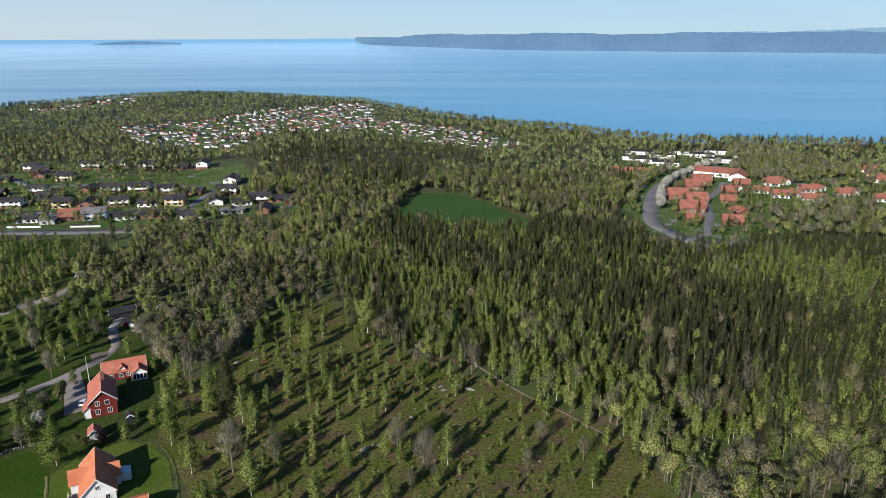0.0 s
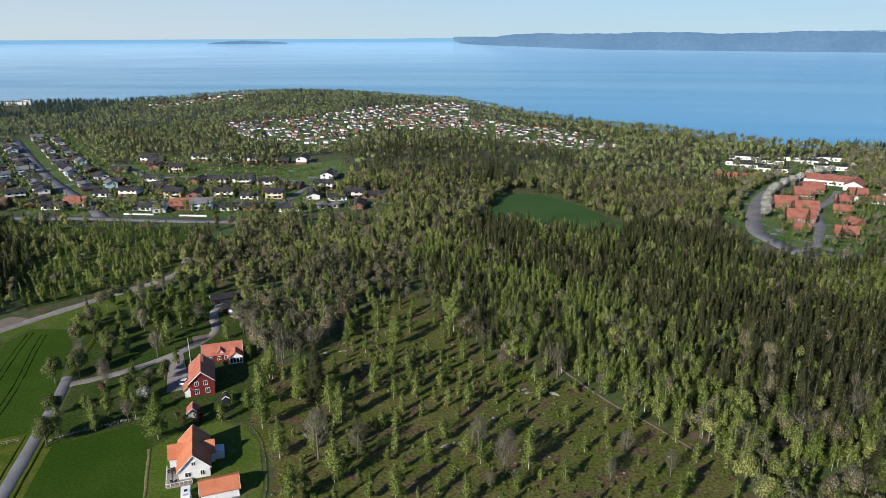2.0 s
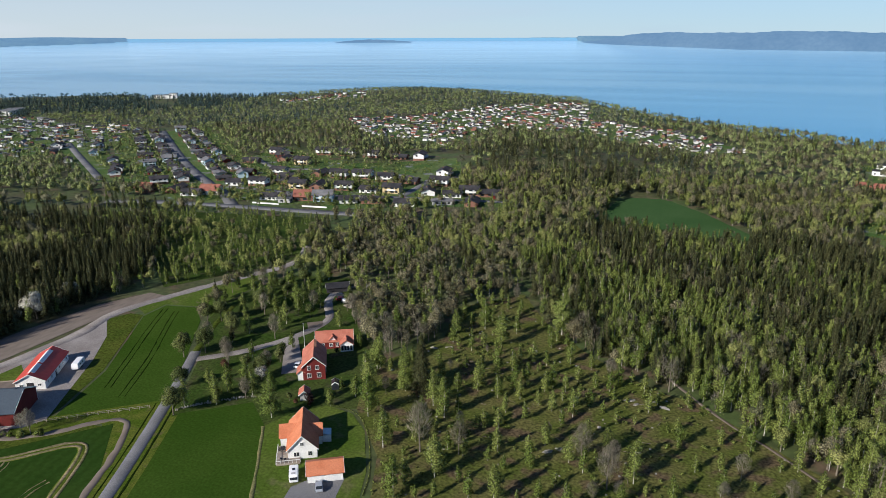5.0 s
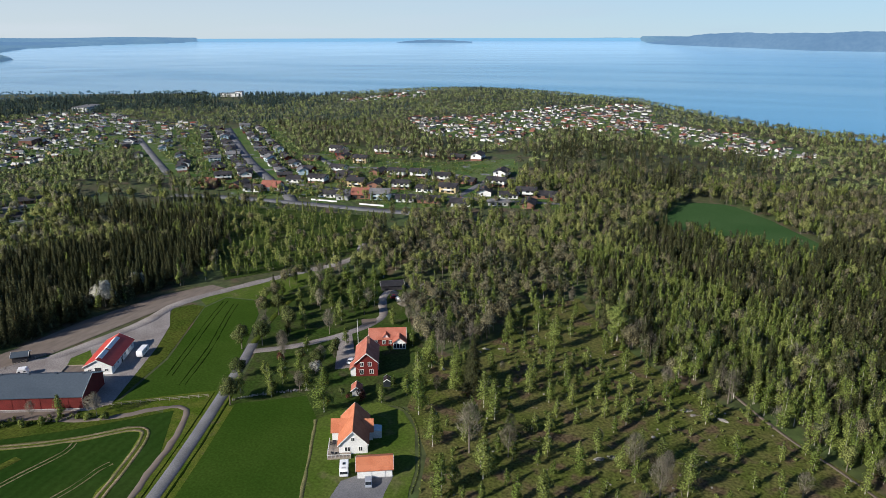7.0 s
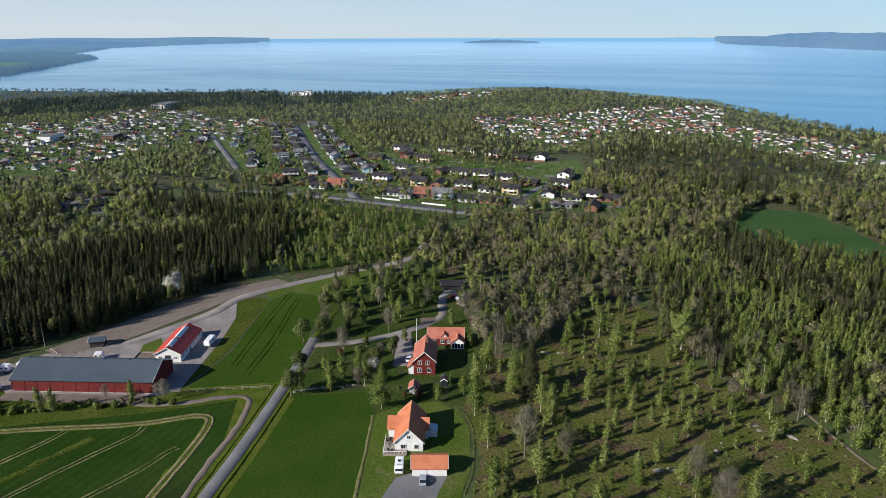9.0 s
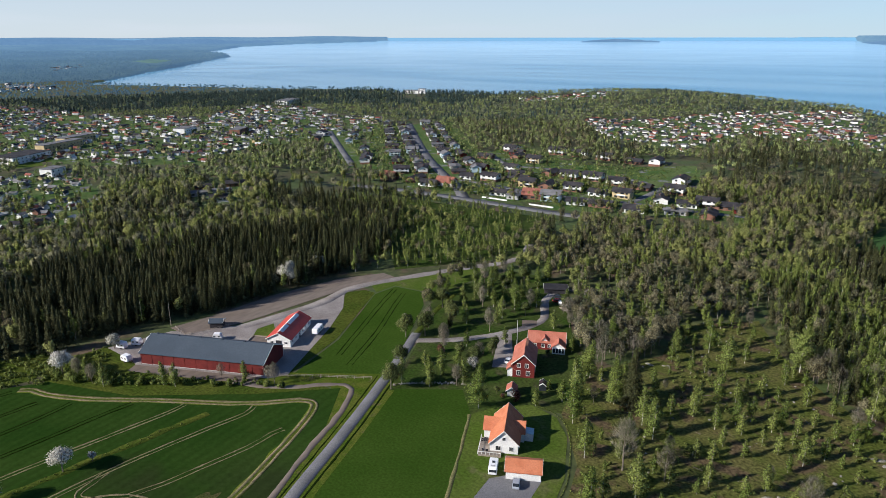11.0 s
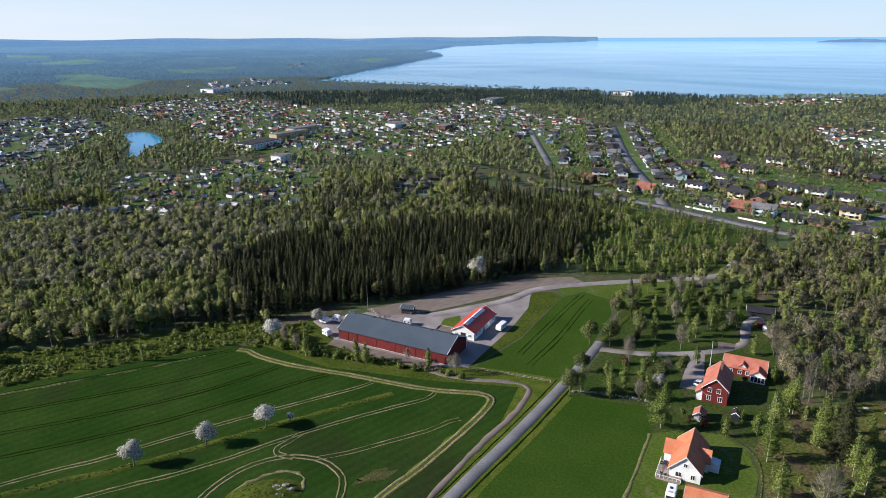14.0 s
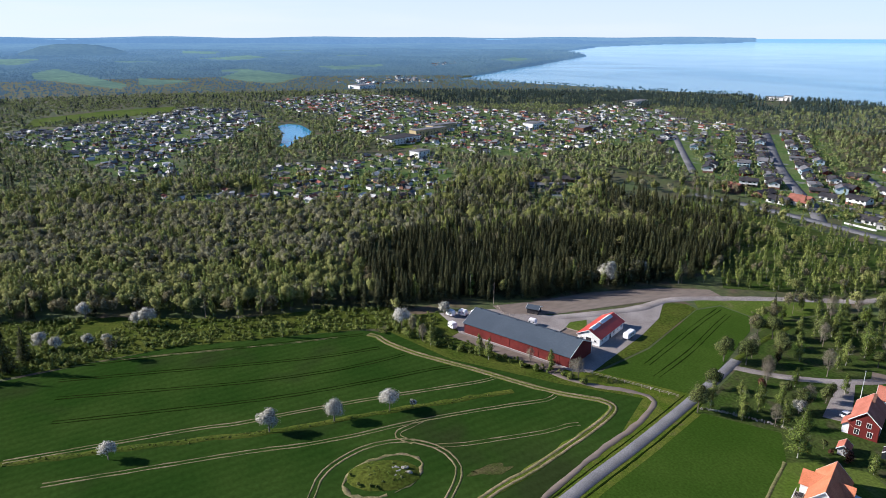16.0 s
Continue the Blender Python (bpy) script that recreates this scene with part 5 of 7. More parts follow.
plant_all([(136, 415, 7.5), (140, 422, 6.2), (141, 431, 8.2), (145, 438, 6.9), (146, 447, 7.5), (150, 454, 6.2), (151, 459, 8.2), (155, 466, 6.9), (158, 475, 8.2), (162, 482, 6.9), (165, 489, 7.5), (169, 496, 6.2), (175, 503, 8.2), (179, 510, 6.9), (184, 515, 7.5), (188, 522, 6.2), (193, 525, 8.2), (197, 532, 6.9), (204, 538, 8.2), (208, 545, 6.9), (215, 550, 9.0), (219, 557, 7.5), (227, 559, 8.2), (231, 566, 6.9), (251, 578, 7), (262, 580, 6), (96, 392, 7)], "blossom_tree", 3)
# young birches and saplings between them
rng = np.random.default_rng(5)
count = 0
spots = [(a, b) for a, b, c in BIRCH_A + BIRCH_B]
while count < 125:
    px, py = rng.uniform(-82, 50), rng.uniform(118, 262)
    if not inside(PASTURE, np.array([px]), np.array([py]))[0] or any(math.hypot(px - a, py - b) < 4.5 for a, b in spots) or (px > -5 and rng.uniform() < 0.6):
        continue
    spots.append((px, py))
    plant("birch_tree" if rng.uniform() < 0.9 else "bare_tree", px, py, rng.uniform(0.28, 0.8), rng.uniform(0, 6), count)
    count += 1
# the garden trees along the drive and the old lane
garden_rng = np.random.default_rng(41)
count = 0
while count < 46:
    px, py = garden_rng.uniform(-164, -84), garden_rng.uniform(146, 262)
    here = (np.array([px]), np.array([py]))
    if (-113 < px < -84 and 160 < py < 206) or not (inside(GARDEN, *here)[0] or inside([(-126, 150), (-110, 160), (-124, 190), (-138, 176)], *here)[0]) or any(near_line(l, w + 1, *here)[0] for l, w in ROADLINES[:4]) or any(math.hypot(px - a, py - b) < 5 for a, b in spots):
        continue
    spots.append((px, py))
    kind = ["birch_tree", "leafy_tree", "birch_tree", "bare_tree", "birch_tree"][count % 5]
    plant(kind, px, py, garden_rng.uniform(0.45, 0.95), garden_rng.uniform(0, 6), count)
    count += 1
# low brush between the field and the wood
rng = np.random.default_rng(12)
bx, by = rng.uniform(-330, -212, 9500), rng.uniform(-140, 90, 9500)
s = inside(BRUSH, bx, by) & (np.sin(bx / 7 + by / 19) + np.sin(by / 11) > -1.5)
woods("brush", "bush", bx[s], by[s], rng.uniform(0.4, 1.25, s.sum()), (2, 4, 2, 12, 0.5, False), 8, "low pale green brush along the field's edge")

# scrub between the barn and the field
bx, by = rng.uniform(-232, -150, 2600), rng.uniform(74, 130, 2600)
s = inside([(-224, 78), (-212.5, 81.5), (-194, 93), (-176, 108), (-160, 119.5), (-162, 121.5), (-178, 110.5), (-204, 97.5), (-214, 96), (-228, 104)], bx, by) & (rng.uniform(size=2600) < 0.6)
woods("scrub", "bush", bx[s], by[s], rng.uniform(0.3, 0.95, s.sum()), (3, 4, 2, 18, 0.4, False), 83, "low green scrub and saplings before the barn")
# light young trees along the front of the wood
EDGE = smooth_line([(-300, -100), (-284, -30), (-262, 20), (-254, 62), (-246, 84)], 1.7)
s = rng.uniform(size=len(EDGE)) < 0.85
ex, ey = EDGE[s, 0] - rng.uniform(0, 13, s.sum()), EDGE[s, 1] + rng.normal(0, 2, s.sum())
woods("wood_edge", "leafy_tree", ex[::2], ey[::2], rng.uniform(0.6, 1.0, len(ex[::2])), (8, 5, 3, 180, 0.5, True), 61, "fresh light green trees along the front of the wood")
woods("wood_edge", "birch_tree", ex[1::2], ey[1::2], rng.uniform(0.6, 1.0, len(ex[1::2])), (6, 5, 3, 180, 0.5, True), 62, "fresh light green birches along the front of the wood")
# shrubs and low growth in the pasture
bx, by = rng.uniform(-84, 52, 1500), rng.uniform(112, 266, 1500)
s = inside(PASTURE, bx, by) & (np.sin(bx / 9 + 1) + np.sin(by / 7 + bx / 15) > -0.2)
woods("undergrowth", "bush", bx[s], by[s], rng.uniform(0.2, 0.9, s.sum()), (3, 4, 2, 14, 0.4, False), 63, "scattered low shrubs in the pasture")
# hedges and shrubs in the suburb's gardens
bx, by = rng.uniform(-600, 340, 60000), rng.uniform(340, 700, 60000)
s = np.zeros(len(bx), bool)
for p, k in ((SUB_A, 0.75), (SUB_B, 0.6), (SUB_C, 0.6), (VILLAGE, 0.5)):
    s |= inside(p, bx, by) & (rng.uniform(size=len(bx)) < k)
for pts, w in ROADLINES:
    s &= ~near_line(pts, w, bx, by)
woods("garden_shrubs", "bush", bx[s], by[s], rng.uniform(0.3, 1.05, s.sum()), (1, 4, 1, 3, 0.9, False), 64, "clipped hedges and shrubs of the suburban gardens")

# trees among and around the village houses
bx, by = rng.uniform(105, 350, 5200), rng.uniform(330, 645, 5200)
s = np.zeros(len(bx), bool)
for p, k in (([(165, 334), (236, 345), (330, 420), (330, 470), (292, 428), (236, 424), (205, 416), (186, 372)], 0.4), ([(228, 500), (272, 500), (312, 508), (330, 540), (300, 640), (256, 640), (262, 585), (232, 545)], 0.75),
             ([(112, 398), (126, 398), (160, 500), (196, 545), (150, 520), (128, 470)], 0.55), (VILLAGE, 0.1)):
    s |= inside(p, bx, by) & (rng.uniform(size=len(bx)) < k)
for pts, w in ROADLINES:
    s &= ~near_line(pts, w, bx, by)
for px, py in ((157, 445), (165, 432), (178, 474), (190, 492), (154, 410), (168, 381), (181, 403), (187, 434), (198, 461), (216, 484), (239, 487), (228, 449), (240, 452), (254, 466), (242, 438), (213, 523), (224, 508), (273, 453), (290, 437)):
    s &= (np.hypot(bx - px, by - py) > 9) & (np.abs(np.hypot(bx, by) - math.hypot(px, py) + 12) + 2.2 * np.abs(bx * py - by * px) / math.hypot(px, py) > 24)
for k, (kind, size) in enumerate((("grey_tree", 0.95), ("leafy_tree", 0.8), ("budding_tree", 0.9), ("birch_tree", 0.85))):
    q = np.flatnonzero(s)[k::4]
    woods("village_trees", kind, bx[q], by[q], size * rng.uniform(0.6, 1.1, len(q)), (4, 4, 2, 40, 0.9, True), 65 + k, "spring trees among the village gardens")

# young birches before the main road
bx, by = rng.uniform(-345, -165, 900), rng.uniform(305, 358, 900)
s = inside([(-340, 322), (-300, 312), (-172, 328), (-180, 352), (-240, 354), (-320, 342)], bx, by) & (rng.uniform(size=900) < 0.55)
woods("young_birches", "birch_tree", bx[s], by[s], rng.uniform(0.3, 0.55, s.sum()), (4, 4, 2, 20, 0.8, True), 71, "young birches on the meadow by the main road")

# ---- buildings ----
def gable(bm, w, l, eave, ridge, z0=-0.3):
    prism(bm, [(-w / 2, z0), (w / 2, z0), (w / 2, eave), (0, ridge), (-w / 2, eave)], -l / 2, l / 2)
    return bm


def gable_roof(w, l, eave, ridge, over=0.45, thick=0.22):
    """Two slabs meeting at the ridge, with overhang."""
    bm = bmesh.new()
    k = (ridge - eave) / (w / 2)
    xo, zo = w / 2 + over, eave - k * over
    prism(bm, [(0, ridge + 0.02), (xo, zo + 0.02), (xo, zo + thick), (0, ridge + thick + 0.05), (-xo, zo + thick), (-xo, zo + 0.02)], -l / 2 - over, l / 2 + over)
    return bm


def window(parent, m, w, h, frame_mat="white", bars=True):
    bm = bmesh.new()
    for r in ((-w / 2 - 0.1, w / 2 + 0.1, 0, 0.1, h, h + 0.1), (-w / 2 - 0.1, w / 2 + 0.1, 0, 0.1, -0.1, 0), (-w / 2 - 0.1, -w / 2, 0, 0.1, 0, h), (w / 2, w / 2 + 0.1, 0, 0.1, 0, h)):
        box(bm, *r)
    if bars:
        box(bm, -0.04, 0.04, 0, 0.09, 0, h)
    bm.transform(m)
    ob = part("window", bm, M[frame_mat], parent, "")
    g = boxes((-w / 2, w / 2, 0.01, 0.05, 0, h))
    g.transform(m)
    part("pane", g, M["glass"], ob)
    return ob


def face(side, w, l, s, z):
    """A place on a wall: side n, s (gables at y) or e, w (long walls at x), s metres along it."""
    if side == "s":
        return Matrix.Translation((s, -l / 2, z)) @ Matrix.Rotation(math.pi, 4, "Z")
    if side == "n":
        return Matrix.Translation((s, l / 2, z))
    if side == "e":
        return Matrix.Translation((w / 2, s, z)) @ Matrix.Rotation(-math.pi / 2, 4, "Z")
    return Matrix.Translation((-w / 2, s, z)) @ Matrix.Rotation(math.pi / 2, 4, "Z")


def house(m, label, w, l, eave, ridge, wall, roof, windows=(), doors=(), chimney=None, trim="white", over=0.45, name="house", category="house", group=""):
    root = thing(name, m, label, category, group)
    part("wall", gable(bmesh.new(), w, l, eave, ridge), M[wall], root)
    part("roof", gable_roof(w, l, eave, ridge, over), M[roof], root)
    for side, s, z, ww, hh in windows:
        window(root, face(side, w, l, s, z), ww, hh)
    for side, s, ww, hh, mt in doors:
        bm = boxes((-ww / 2, ww / 2, 0, 0.07, 0, hh))
        bm.transform(face(side, w, l, s, 0.05))
        part("door", bm, M[mt], root)
    if trim:
        k = (ridge - eave) / (w / 2)
        for side in (-1, 1):
            bm = bmesh.new()
            y = side * (l / 2 + over)
            for sx in (-1, 1):
                prism(bm, [(0, ridge + 0.3), (sx * (w / 2 + over), eave - k * over + 0.26), (sx * (w / 2 + over), eave - k * over - 0.02), (0, ridge - 0.02)], y - 0.03, y + 0.03)
            part("barge_board", bm, M[trim], root)
    if chimney:
        cx, cy, cz = chimney
        bm = boxes((cx - 0.35, cx + 0.35, cy - 0.35, cy + 0.35, cz - 1.4, cz), (cx - 0.42, cx + 0.42, cy - 0.42, cy + 0.42, cz, cz + 0.12))
        part("chimney", bm, M["brick"], root)
    return root


def wing(root, m, w, l, eave, ridge, wall, roof, over=0.35, name="wing"):
    bm = gable(bmesh.new(), w, l, eave, ridge)
    bm.transform(m)
    ob = part(name, bm, M[wall], root)
    bm = gable_roof(w, l, eave, ridge, over)
    bm.transform(m)
    part("roof", bm, M[roof], ob)
    return ob

# ---- the farm and the near houses ----
barn = house(pose(-188.5, 120, 0, 0, 0, -64.4), "long dark red riding barn with a blue-grey sheet roof", 15, 44, 4.2, 7.6, "red", "slate", over=0.5, name="barn", category="barn")
for i in range(12):
    y = -22 + 44 * i / 11
    part("wall_batten", boxes((7.5, 7.58, y - 0.08, y + 0.08, 0, 4.1)), M["red"], barn)
for i in range(6):
    part("ridge_vent", boxes((-0.35, 0.35, -20 + 8 * i - 0.35, -20 + 8 * i + 0.35, 7.6, 8.1)), M["slate"], barn)
for sx in (-7.56, 7.4):
    for sy in (-22.06, 21.9):
        part("corner_board", boxes((sx, sx + 0.16, sy, sy + 0.16, -0.2, 4.15)), M["white"], barn)
bm = boxes((7.46, 7.56, -21.85, 21.85, -0.2, 0.25))
part("plinth", bm, M["grey"], barn)

stable = house(pose(-183.1, 148.8, 0, 0, 0, 27.3), "white stable with a red sheet roof and long rooflights", 8.6, 20, 3.0, 5.2, "white", "red_metal", name="stable", category="stable",
               windows=[("s", -2.6, 1.3, 0.9, 0.7), ("s", 2.6, 1.3, 0.9, 0.7)] + [("e", -8 + 3.2 * i, 1.3, 0.9, 0.8) for i in range(6)],
               doors=[("s", 0, 2.0, 2.4, "dark_roof"), ("e", -1.2, 1.2, 2.1, "dark_roof")])
for y0, y1 in ((-8.5, -2.5), (-1.5, 7.5)):
    bm = bmesh.new()
    prism(bm, [(-1.1, 4.92), (0.0, 5.62), (1.1, 4.92), (0.0, 5.3)], y0, y1)
    part("rooflight", bm, M["white"], stable)

wh = house(pose(-84, 139.4, 0, 0, 0, 26.9), "white wooden house with an orange tiled roof", 7.4, 14, 3.0, 6.7, "white", "tile", chimney=None,
           windows=[("s", -1.5, 0.9, 1.3, 1.2), ("s", 1.9, 0.9, 0.9, 1.2), ("s", 0, 3.9, 0.8, 0.9), ("w", -4.5, 0.9, 1.4, 1.2), ("w", 5, 0.9, 1.2, 1.2), ("e", -4, 0.9, 1.2, 1.2), ("e", 4.5, 0.9, 1.2, 1.2)], doors=[("e", 3, 1.0, 2.1, "red")])
wing(wh, Matrix.Translation((-3.6, 1.5, 0)) @ Matrix.Rotation(math.pi / 2, 4, "Z"), 5.2, 4.6, 3.2, 5.4, "white", "tile")
wing(wh, Matrix.Translation((3.4, 1.0, 0)) @ Matrix.Rotation(math.pi / 2, 4, "Z"), 4.2, 3.0, 3.0, 5.2, "white", "tile")
deck = thing("terrace", pose(-84, 139.4, 0, 0, 0, 26.9), "pale wooden terrace with a white rail beside the house", "terrace")
part("deck", boxes((-6.6, -3.8, -9.2, -1.2, 0.05, 0.6), (-3.8, -0.6, -9.2, -7.1, 0.05, 0.6)), M["wood"], deck)
bm = boxes((-6.65, -6.55, -9.2, -1.2, 1.35, 1.45), (-6.65, -0.6, -9.25, -9.15, 1.35, 1.45))
for i in range(9):
    box(bm, -6.65, -6.55, -9.2 + i, -9.1 + i, 0.6, 1.4)
for i in range(7):
    box(bm, -6.6 + i, -6.5 + i, -9.25, -9.15, 0.6, 1.4)
part("railing", bm, M["white"], deck)

room = thing("conservatory", pose(-84, 139.4, 0, 0, 0, 26.9), "pale blue glazed lean-to beside the white house", "conservatory")
part("frame", boxes((4.95, 7.3, -0.3, -0.22, 0, 2.2), (4.95, 7.3, 2.52, 2.6, 0, 2.2), (7.22, 7.3, -0.22, 2.52, 0, 2.2)), M["white"], room)
bm = bmesh.new()
prism(bm, [(4.9, 2.62), (7.4, 2.2), (7.4, 2.28), (4.9, 2.7)], -0.4, 2.7)
part("roof", bm, M["pale_blue"], room)


def garden_table(x, y, label):
    """A table and its legs on the terrace."""
    root = thing("garden_table", deck.matrix_basis @ Matrix.Translation((x, y, 0.6)), label, "table")
    part("tabletop", boxes((-0.5, 0.5, -0.9, 0.9, 0.7, 0.75)), M["dark_roof"], root)
    for sx in (-0.42, 0.36):
        for sy in (-0.82, 0.76):
            part("leg", boxes((sx, sx + 0.06, sy, sy + 0.06, 0, 0.7)), M["dark_roof"], root)
    return root


def garden_chair(x, y, rz):
    root = thing("garden_chair", deck.matrix_basis @ Matrix.Translation((x, y, 0.6)) @ Matrix.Rotation(radians(rz), 4, "Z"), "dark garden chair on the wooden terrace", "chair", "terrace chairs")
    part("seat", boxes((-0.25, 0.25, -0.25, 0.25, 0.4, 0.46)), M["dark_roof"], root)
    part("backrest", boxes((-0.25, 0.25, 0.2, 0.26, 0.46, 0.95)), M["dark_roof"], root)
    for sx in (-0.24, 0.19):
        for sy in (-0.24, 0.19):
            part("leg", boxes((sx, sx + 0.05, sy, sy + 0.05, 0, 0.4)), M["dark_roof"], root)
    return root


garden_table(-5.2, -3.2, "dark garden table on the wooden terrace")
for cx, cy, rz in ((-6.1, -3.6, 90), (-6.1, -2.7, 90), (-4.35, -3.6, -90), (-4.35, -2.7, -90), (-5.4, -7.6, 150), (-4.4, -7.9, 200)):
    garden_chair(cx, cy, rz)

house(pose(-72.3, 129.0, 0, 0, 0, -61.9), "white double garage with an orange tiled roof", 6.0, 8.6, 2.4, 3.9, "white", "tile", name="garage", category="garage", over=0.4,
               doors=[("e", -2.1, 2.5, 2.0, "white"), ("e", 1.3, 2.5, 2.0, "white")], windows=[])

rh1 = house(pose(-100.8, 177.6, 0, 0, 0, 26.6), "two-storey dark red wooden house with white trim", 7.0, 12.5, 4.9, 8.0, "red", "tile_old",
            windows=[("s", -1.6, 0.9, 1.1, 1.5), ("s", 1.5, 0.9, 1.1, 1.5), ("s", -1.5, 3.6, 1.0, 1.3), ("s", 1.0, 3.6, 1.0, 1.3), ("w", 3, 1.0, 1.1, 1.4), ("w", 3, 3.4, 1.0, 1.2), ("e", -3, 1.0, 1.1, 1.4), ("e", 2, 1.0, 1.1, 1.4)],
            chimney=(0.5, 1.5, 9.1), doors=[("e", 0, 1.0, 2.1, "white")])
part("chimney", boxes((0.15, 0.85, 4.3, 5.0, 7.4, 8.9)), M["brick"], rh1)
wing(rh1, Matrix.Translation((-4.0, -4.0, 0)), 2.4, 4.0, 2.6, 3.6, "white", "tile_old", name="veranda")

rh2 = house(pose(-103.5, 197.5, 0, 0, 0, -64), "low dark red wooden house with white windows", 7.0, 12.5, 2.9, 5.3, "red", "tile_old",
            windows=[("e", -4.0, 0.9, 1.1, 1.2), ("e", -1.2, 0.9, 1.1, 1.2), ("e", 1.0, 0.9, 0.9, 1.2)], chimney=None)
w2 = wing(rh2, Matrix.Translation((4.6, 4.2, 0)) @ Matrix.Rotation(math.pi / 2, 4, "Z"), 4.4, 3.6, 2.6, 4.2, "white", "tile_old", name="veranda")
for i in range(4):
    window(w2, Matrix.Translation((6.41, 2.7 + i * 1.0, 0.5)) @ Matrix.Rotation(-math.pi / 2, 4, "Z"), 0.8, 1.7, bars=False)
wing(rh2, Matrix.Translation((2.0, -0.6, 0)) @ Matrix.Rotation(math.pi / 2, 4, "Z"), 2.2, 2.6, 3.3, 4.6, "white", "tile_old", name="dormer")

house(pose(-95.5, 161.0, 0, 0, 0, 26), "small grey shed with a red tiled roof", 2.6, 3.2, 2.1, 3.1, "grey", "tile_old", name="shed", category="shed")
house(pose(-211, 137.5, 0, 0, 0, -50), "small dark shed with a grey sheet roof by the paddock", 3.6, 4.6, 2.3, 3.1, "dark_roof", "slate", name="shed", category="shed")
house(pose(-126.5, 247, 0, 0, 0, -60), "low dark flat-roofed outbuilding among trees", 6.5, 9.5, 2.0, 2.3, "dark_roof", "dark_roof", name="outbuilding", category="outbuilding")


def pole(x, y, h, mt, label, name="pole"):
    root = thing(name, pose(x, y, 0), label, name.replace("_", " "))
    bm = bmesh.new()
    tube(bm, (0, 0, -0.2), (0, 0, h), 0.11, 0.06)
    part("shaft", bm, M[mt], root)
    return root


fp = pole(-111.9, 191.1, 9.5, "white", "white flagpole beside the red house", "flagpole")
bm = bmesh.new()
bmesh.ops.create_uvsphere(bm, u_segments=10, v_segments=6, radius=0.16)
bm.transform(Matrix.Translation((0, 0, 9.6)))
part("knob", bm, M["metal"], fp)
pole(-225.5, 127.3, 9.5, "wood", "tall wooden pole at the paddock", "pole")


def car(x, y, rz, paint, label):
    root = thing("car", pose(x, y, 0.12, 0, 0, rz), label, "car")
    bm = bmesh.new()
    prism(bm, [(-2.15, 0.35), (2.15, 0.35), (2.2, 0.75), (1.2, 0.95), (0.6, 1.42), (-1.2, 1.45), (-2.0, 1.0), (-2.2, 0.8)], -0.85, 0.85)
    bmesh.ops.bevel(bm, geom=bm.edges[:], offset=0.07, segments=2, affect="EDGES")
    body = part("body", bm, M[paint], root)
    for r in ((0.55, 1.2, 0.3),):
        bm = bmesh.new()
        prism(bm, [(0.66, 1.40), (1.18, 1.0), (1.22, 1.0), (0.70, 1.43)], -0.72, 0.72)
        prism(bm, [(-1.26, 1.44), (-1.95, 1.06), (-1.99, 1.07), (-1.30, 1.47)], -0.72, 0.72)
        box(bm, -1.2, 0.6, -0.87, -0.84, 1.0, 1.34)
        box(bm, -1.2, 0.6, 0.84, 0.87, 1.0, 1.34)
        part("windows", bm, M["glass"], root)
    for sx in (-1.35, 1.35):
        for sy in (-0.8, 0.8):
            bm = bmesh.new()
            tube(bm, (sx, sy - 0.1, 0.32), (sx, sy + 0.1, 0.32), 0.32, 0.32, 14)
            part("wheel", bm, M["rubber"], root)
    return root


car(-71.2, 123.6, 118, "paint_silver", "silver hatchback parked before the white garage")
car(-107.5, 178.5, 100, "paint_white", "white car parked beside the red house")


def caravan(x, y, rz, label, L=5.6):
    root = thing("caravan", pose(x, y, 0.08, 0, 0, rz), label, "caravan", "parked caravans")
    bm = bmesh.new()
    prism(bm, [(-L / 2, 0.5), (L / 2, 0.5), (L / 2 + 0.15, 1.2), (L / 2 - 0.35, 2.5), (-L / 2 + 0.2, 2.55), (-L / 2 - 0.1, 1.4)], -1.1, 1.1)
    bmesh.ops.bevel(bm, geom=bm.edges[:], offset=0.14, segments=2, affect="EDGES")
    part("body", bm, M["paint_white"], root)
    bm = boxes((-1.2, -0.5, -1.13, -1.08, 1.4, 1.85), (0.4, 1.1, -1.13, -1.08, 1.4, 1.85), (-1.1, -0.4, 1.08, 1.13, 1.4, 1.85))
    part("windows", bm, M["glass"], root)
    for sy in (-0.95, 0.95):
        bm = bmesh.new()
        tube(bm, (0, sy - 0.1, 0.35), (0, sy + 0.1, 0.35), 0.35, 0.35, 12)
        part("wheel", bm, M["rubber"], root)
    bm = bmesh.new()
    tube(bm, (L / 2, 0, 0.5), (L / 2 + 1.1, 0, 0.45), 0.06, 0.05, 6)
    part("tow_bar", bm, M["metal"], root)
    return root


mh = caravan(-78.9, 125.2, 118, "white motorhome with dark windows parked beside the garage", 5.0)
part("windscreen", boxes((-2.62, -2.5, -0.9, 0.9, 1.35, 2.0)), M["glass"], mh)
part("roof_hatch", boxes((-0.3, 0.5, -0.35, 0.35, 2.52, 2.64)), M["glass"], mh)
part("cab_hatch", boxes((-1.9, -1.3, -0.5, 0.5, 2.5, 2.62)), M["grey"], mh)
for i, (x, y, rz) in enumerate([(-210.5, 101.5, 10), (-219.8, 110.5, 30), (-221.5, 106.0, 20), (-217, 114.5, 30)]):
    caravan(x, y, rz, "white caravan parked behind the barn", 3.3)
caravan(-200.8, 130.5, 40, "white horse trailer parked in the barn yard", 3.0)
caravan(-176.5, 156.5, 115, "white horse trailer beside the stable", 6.0)


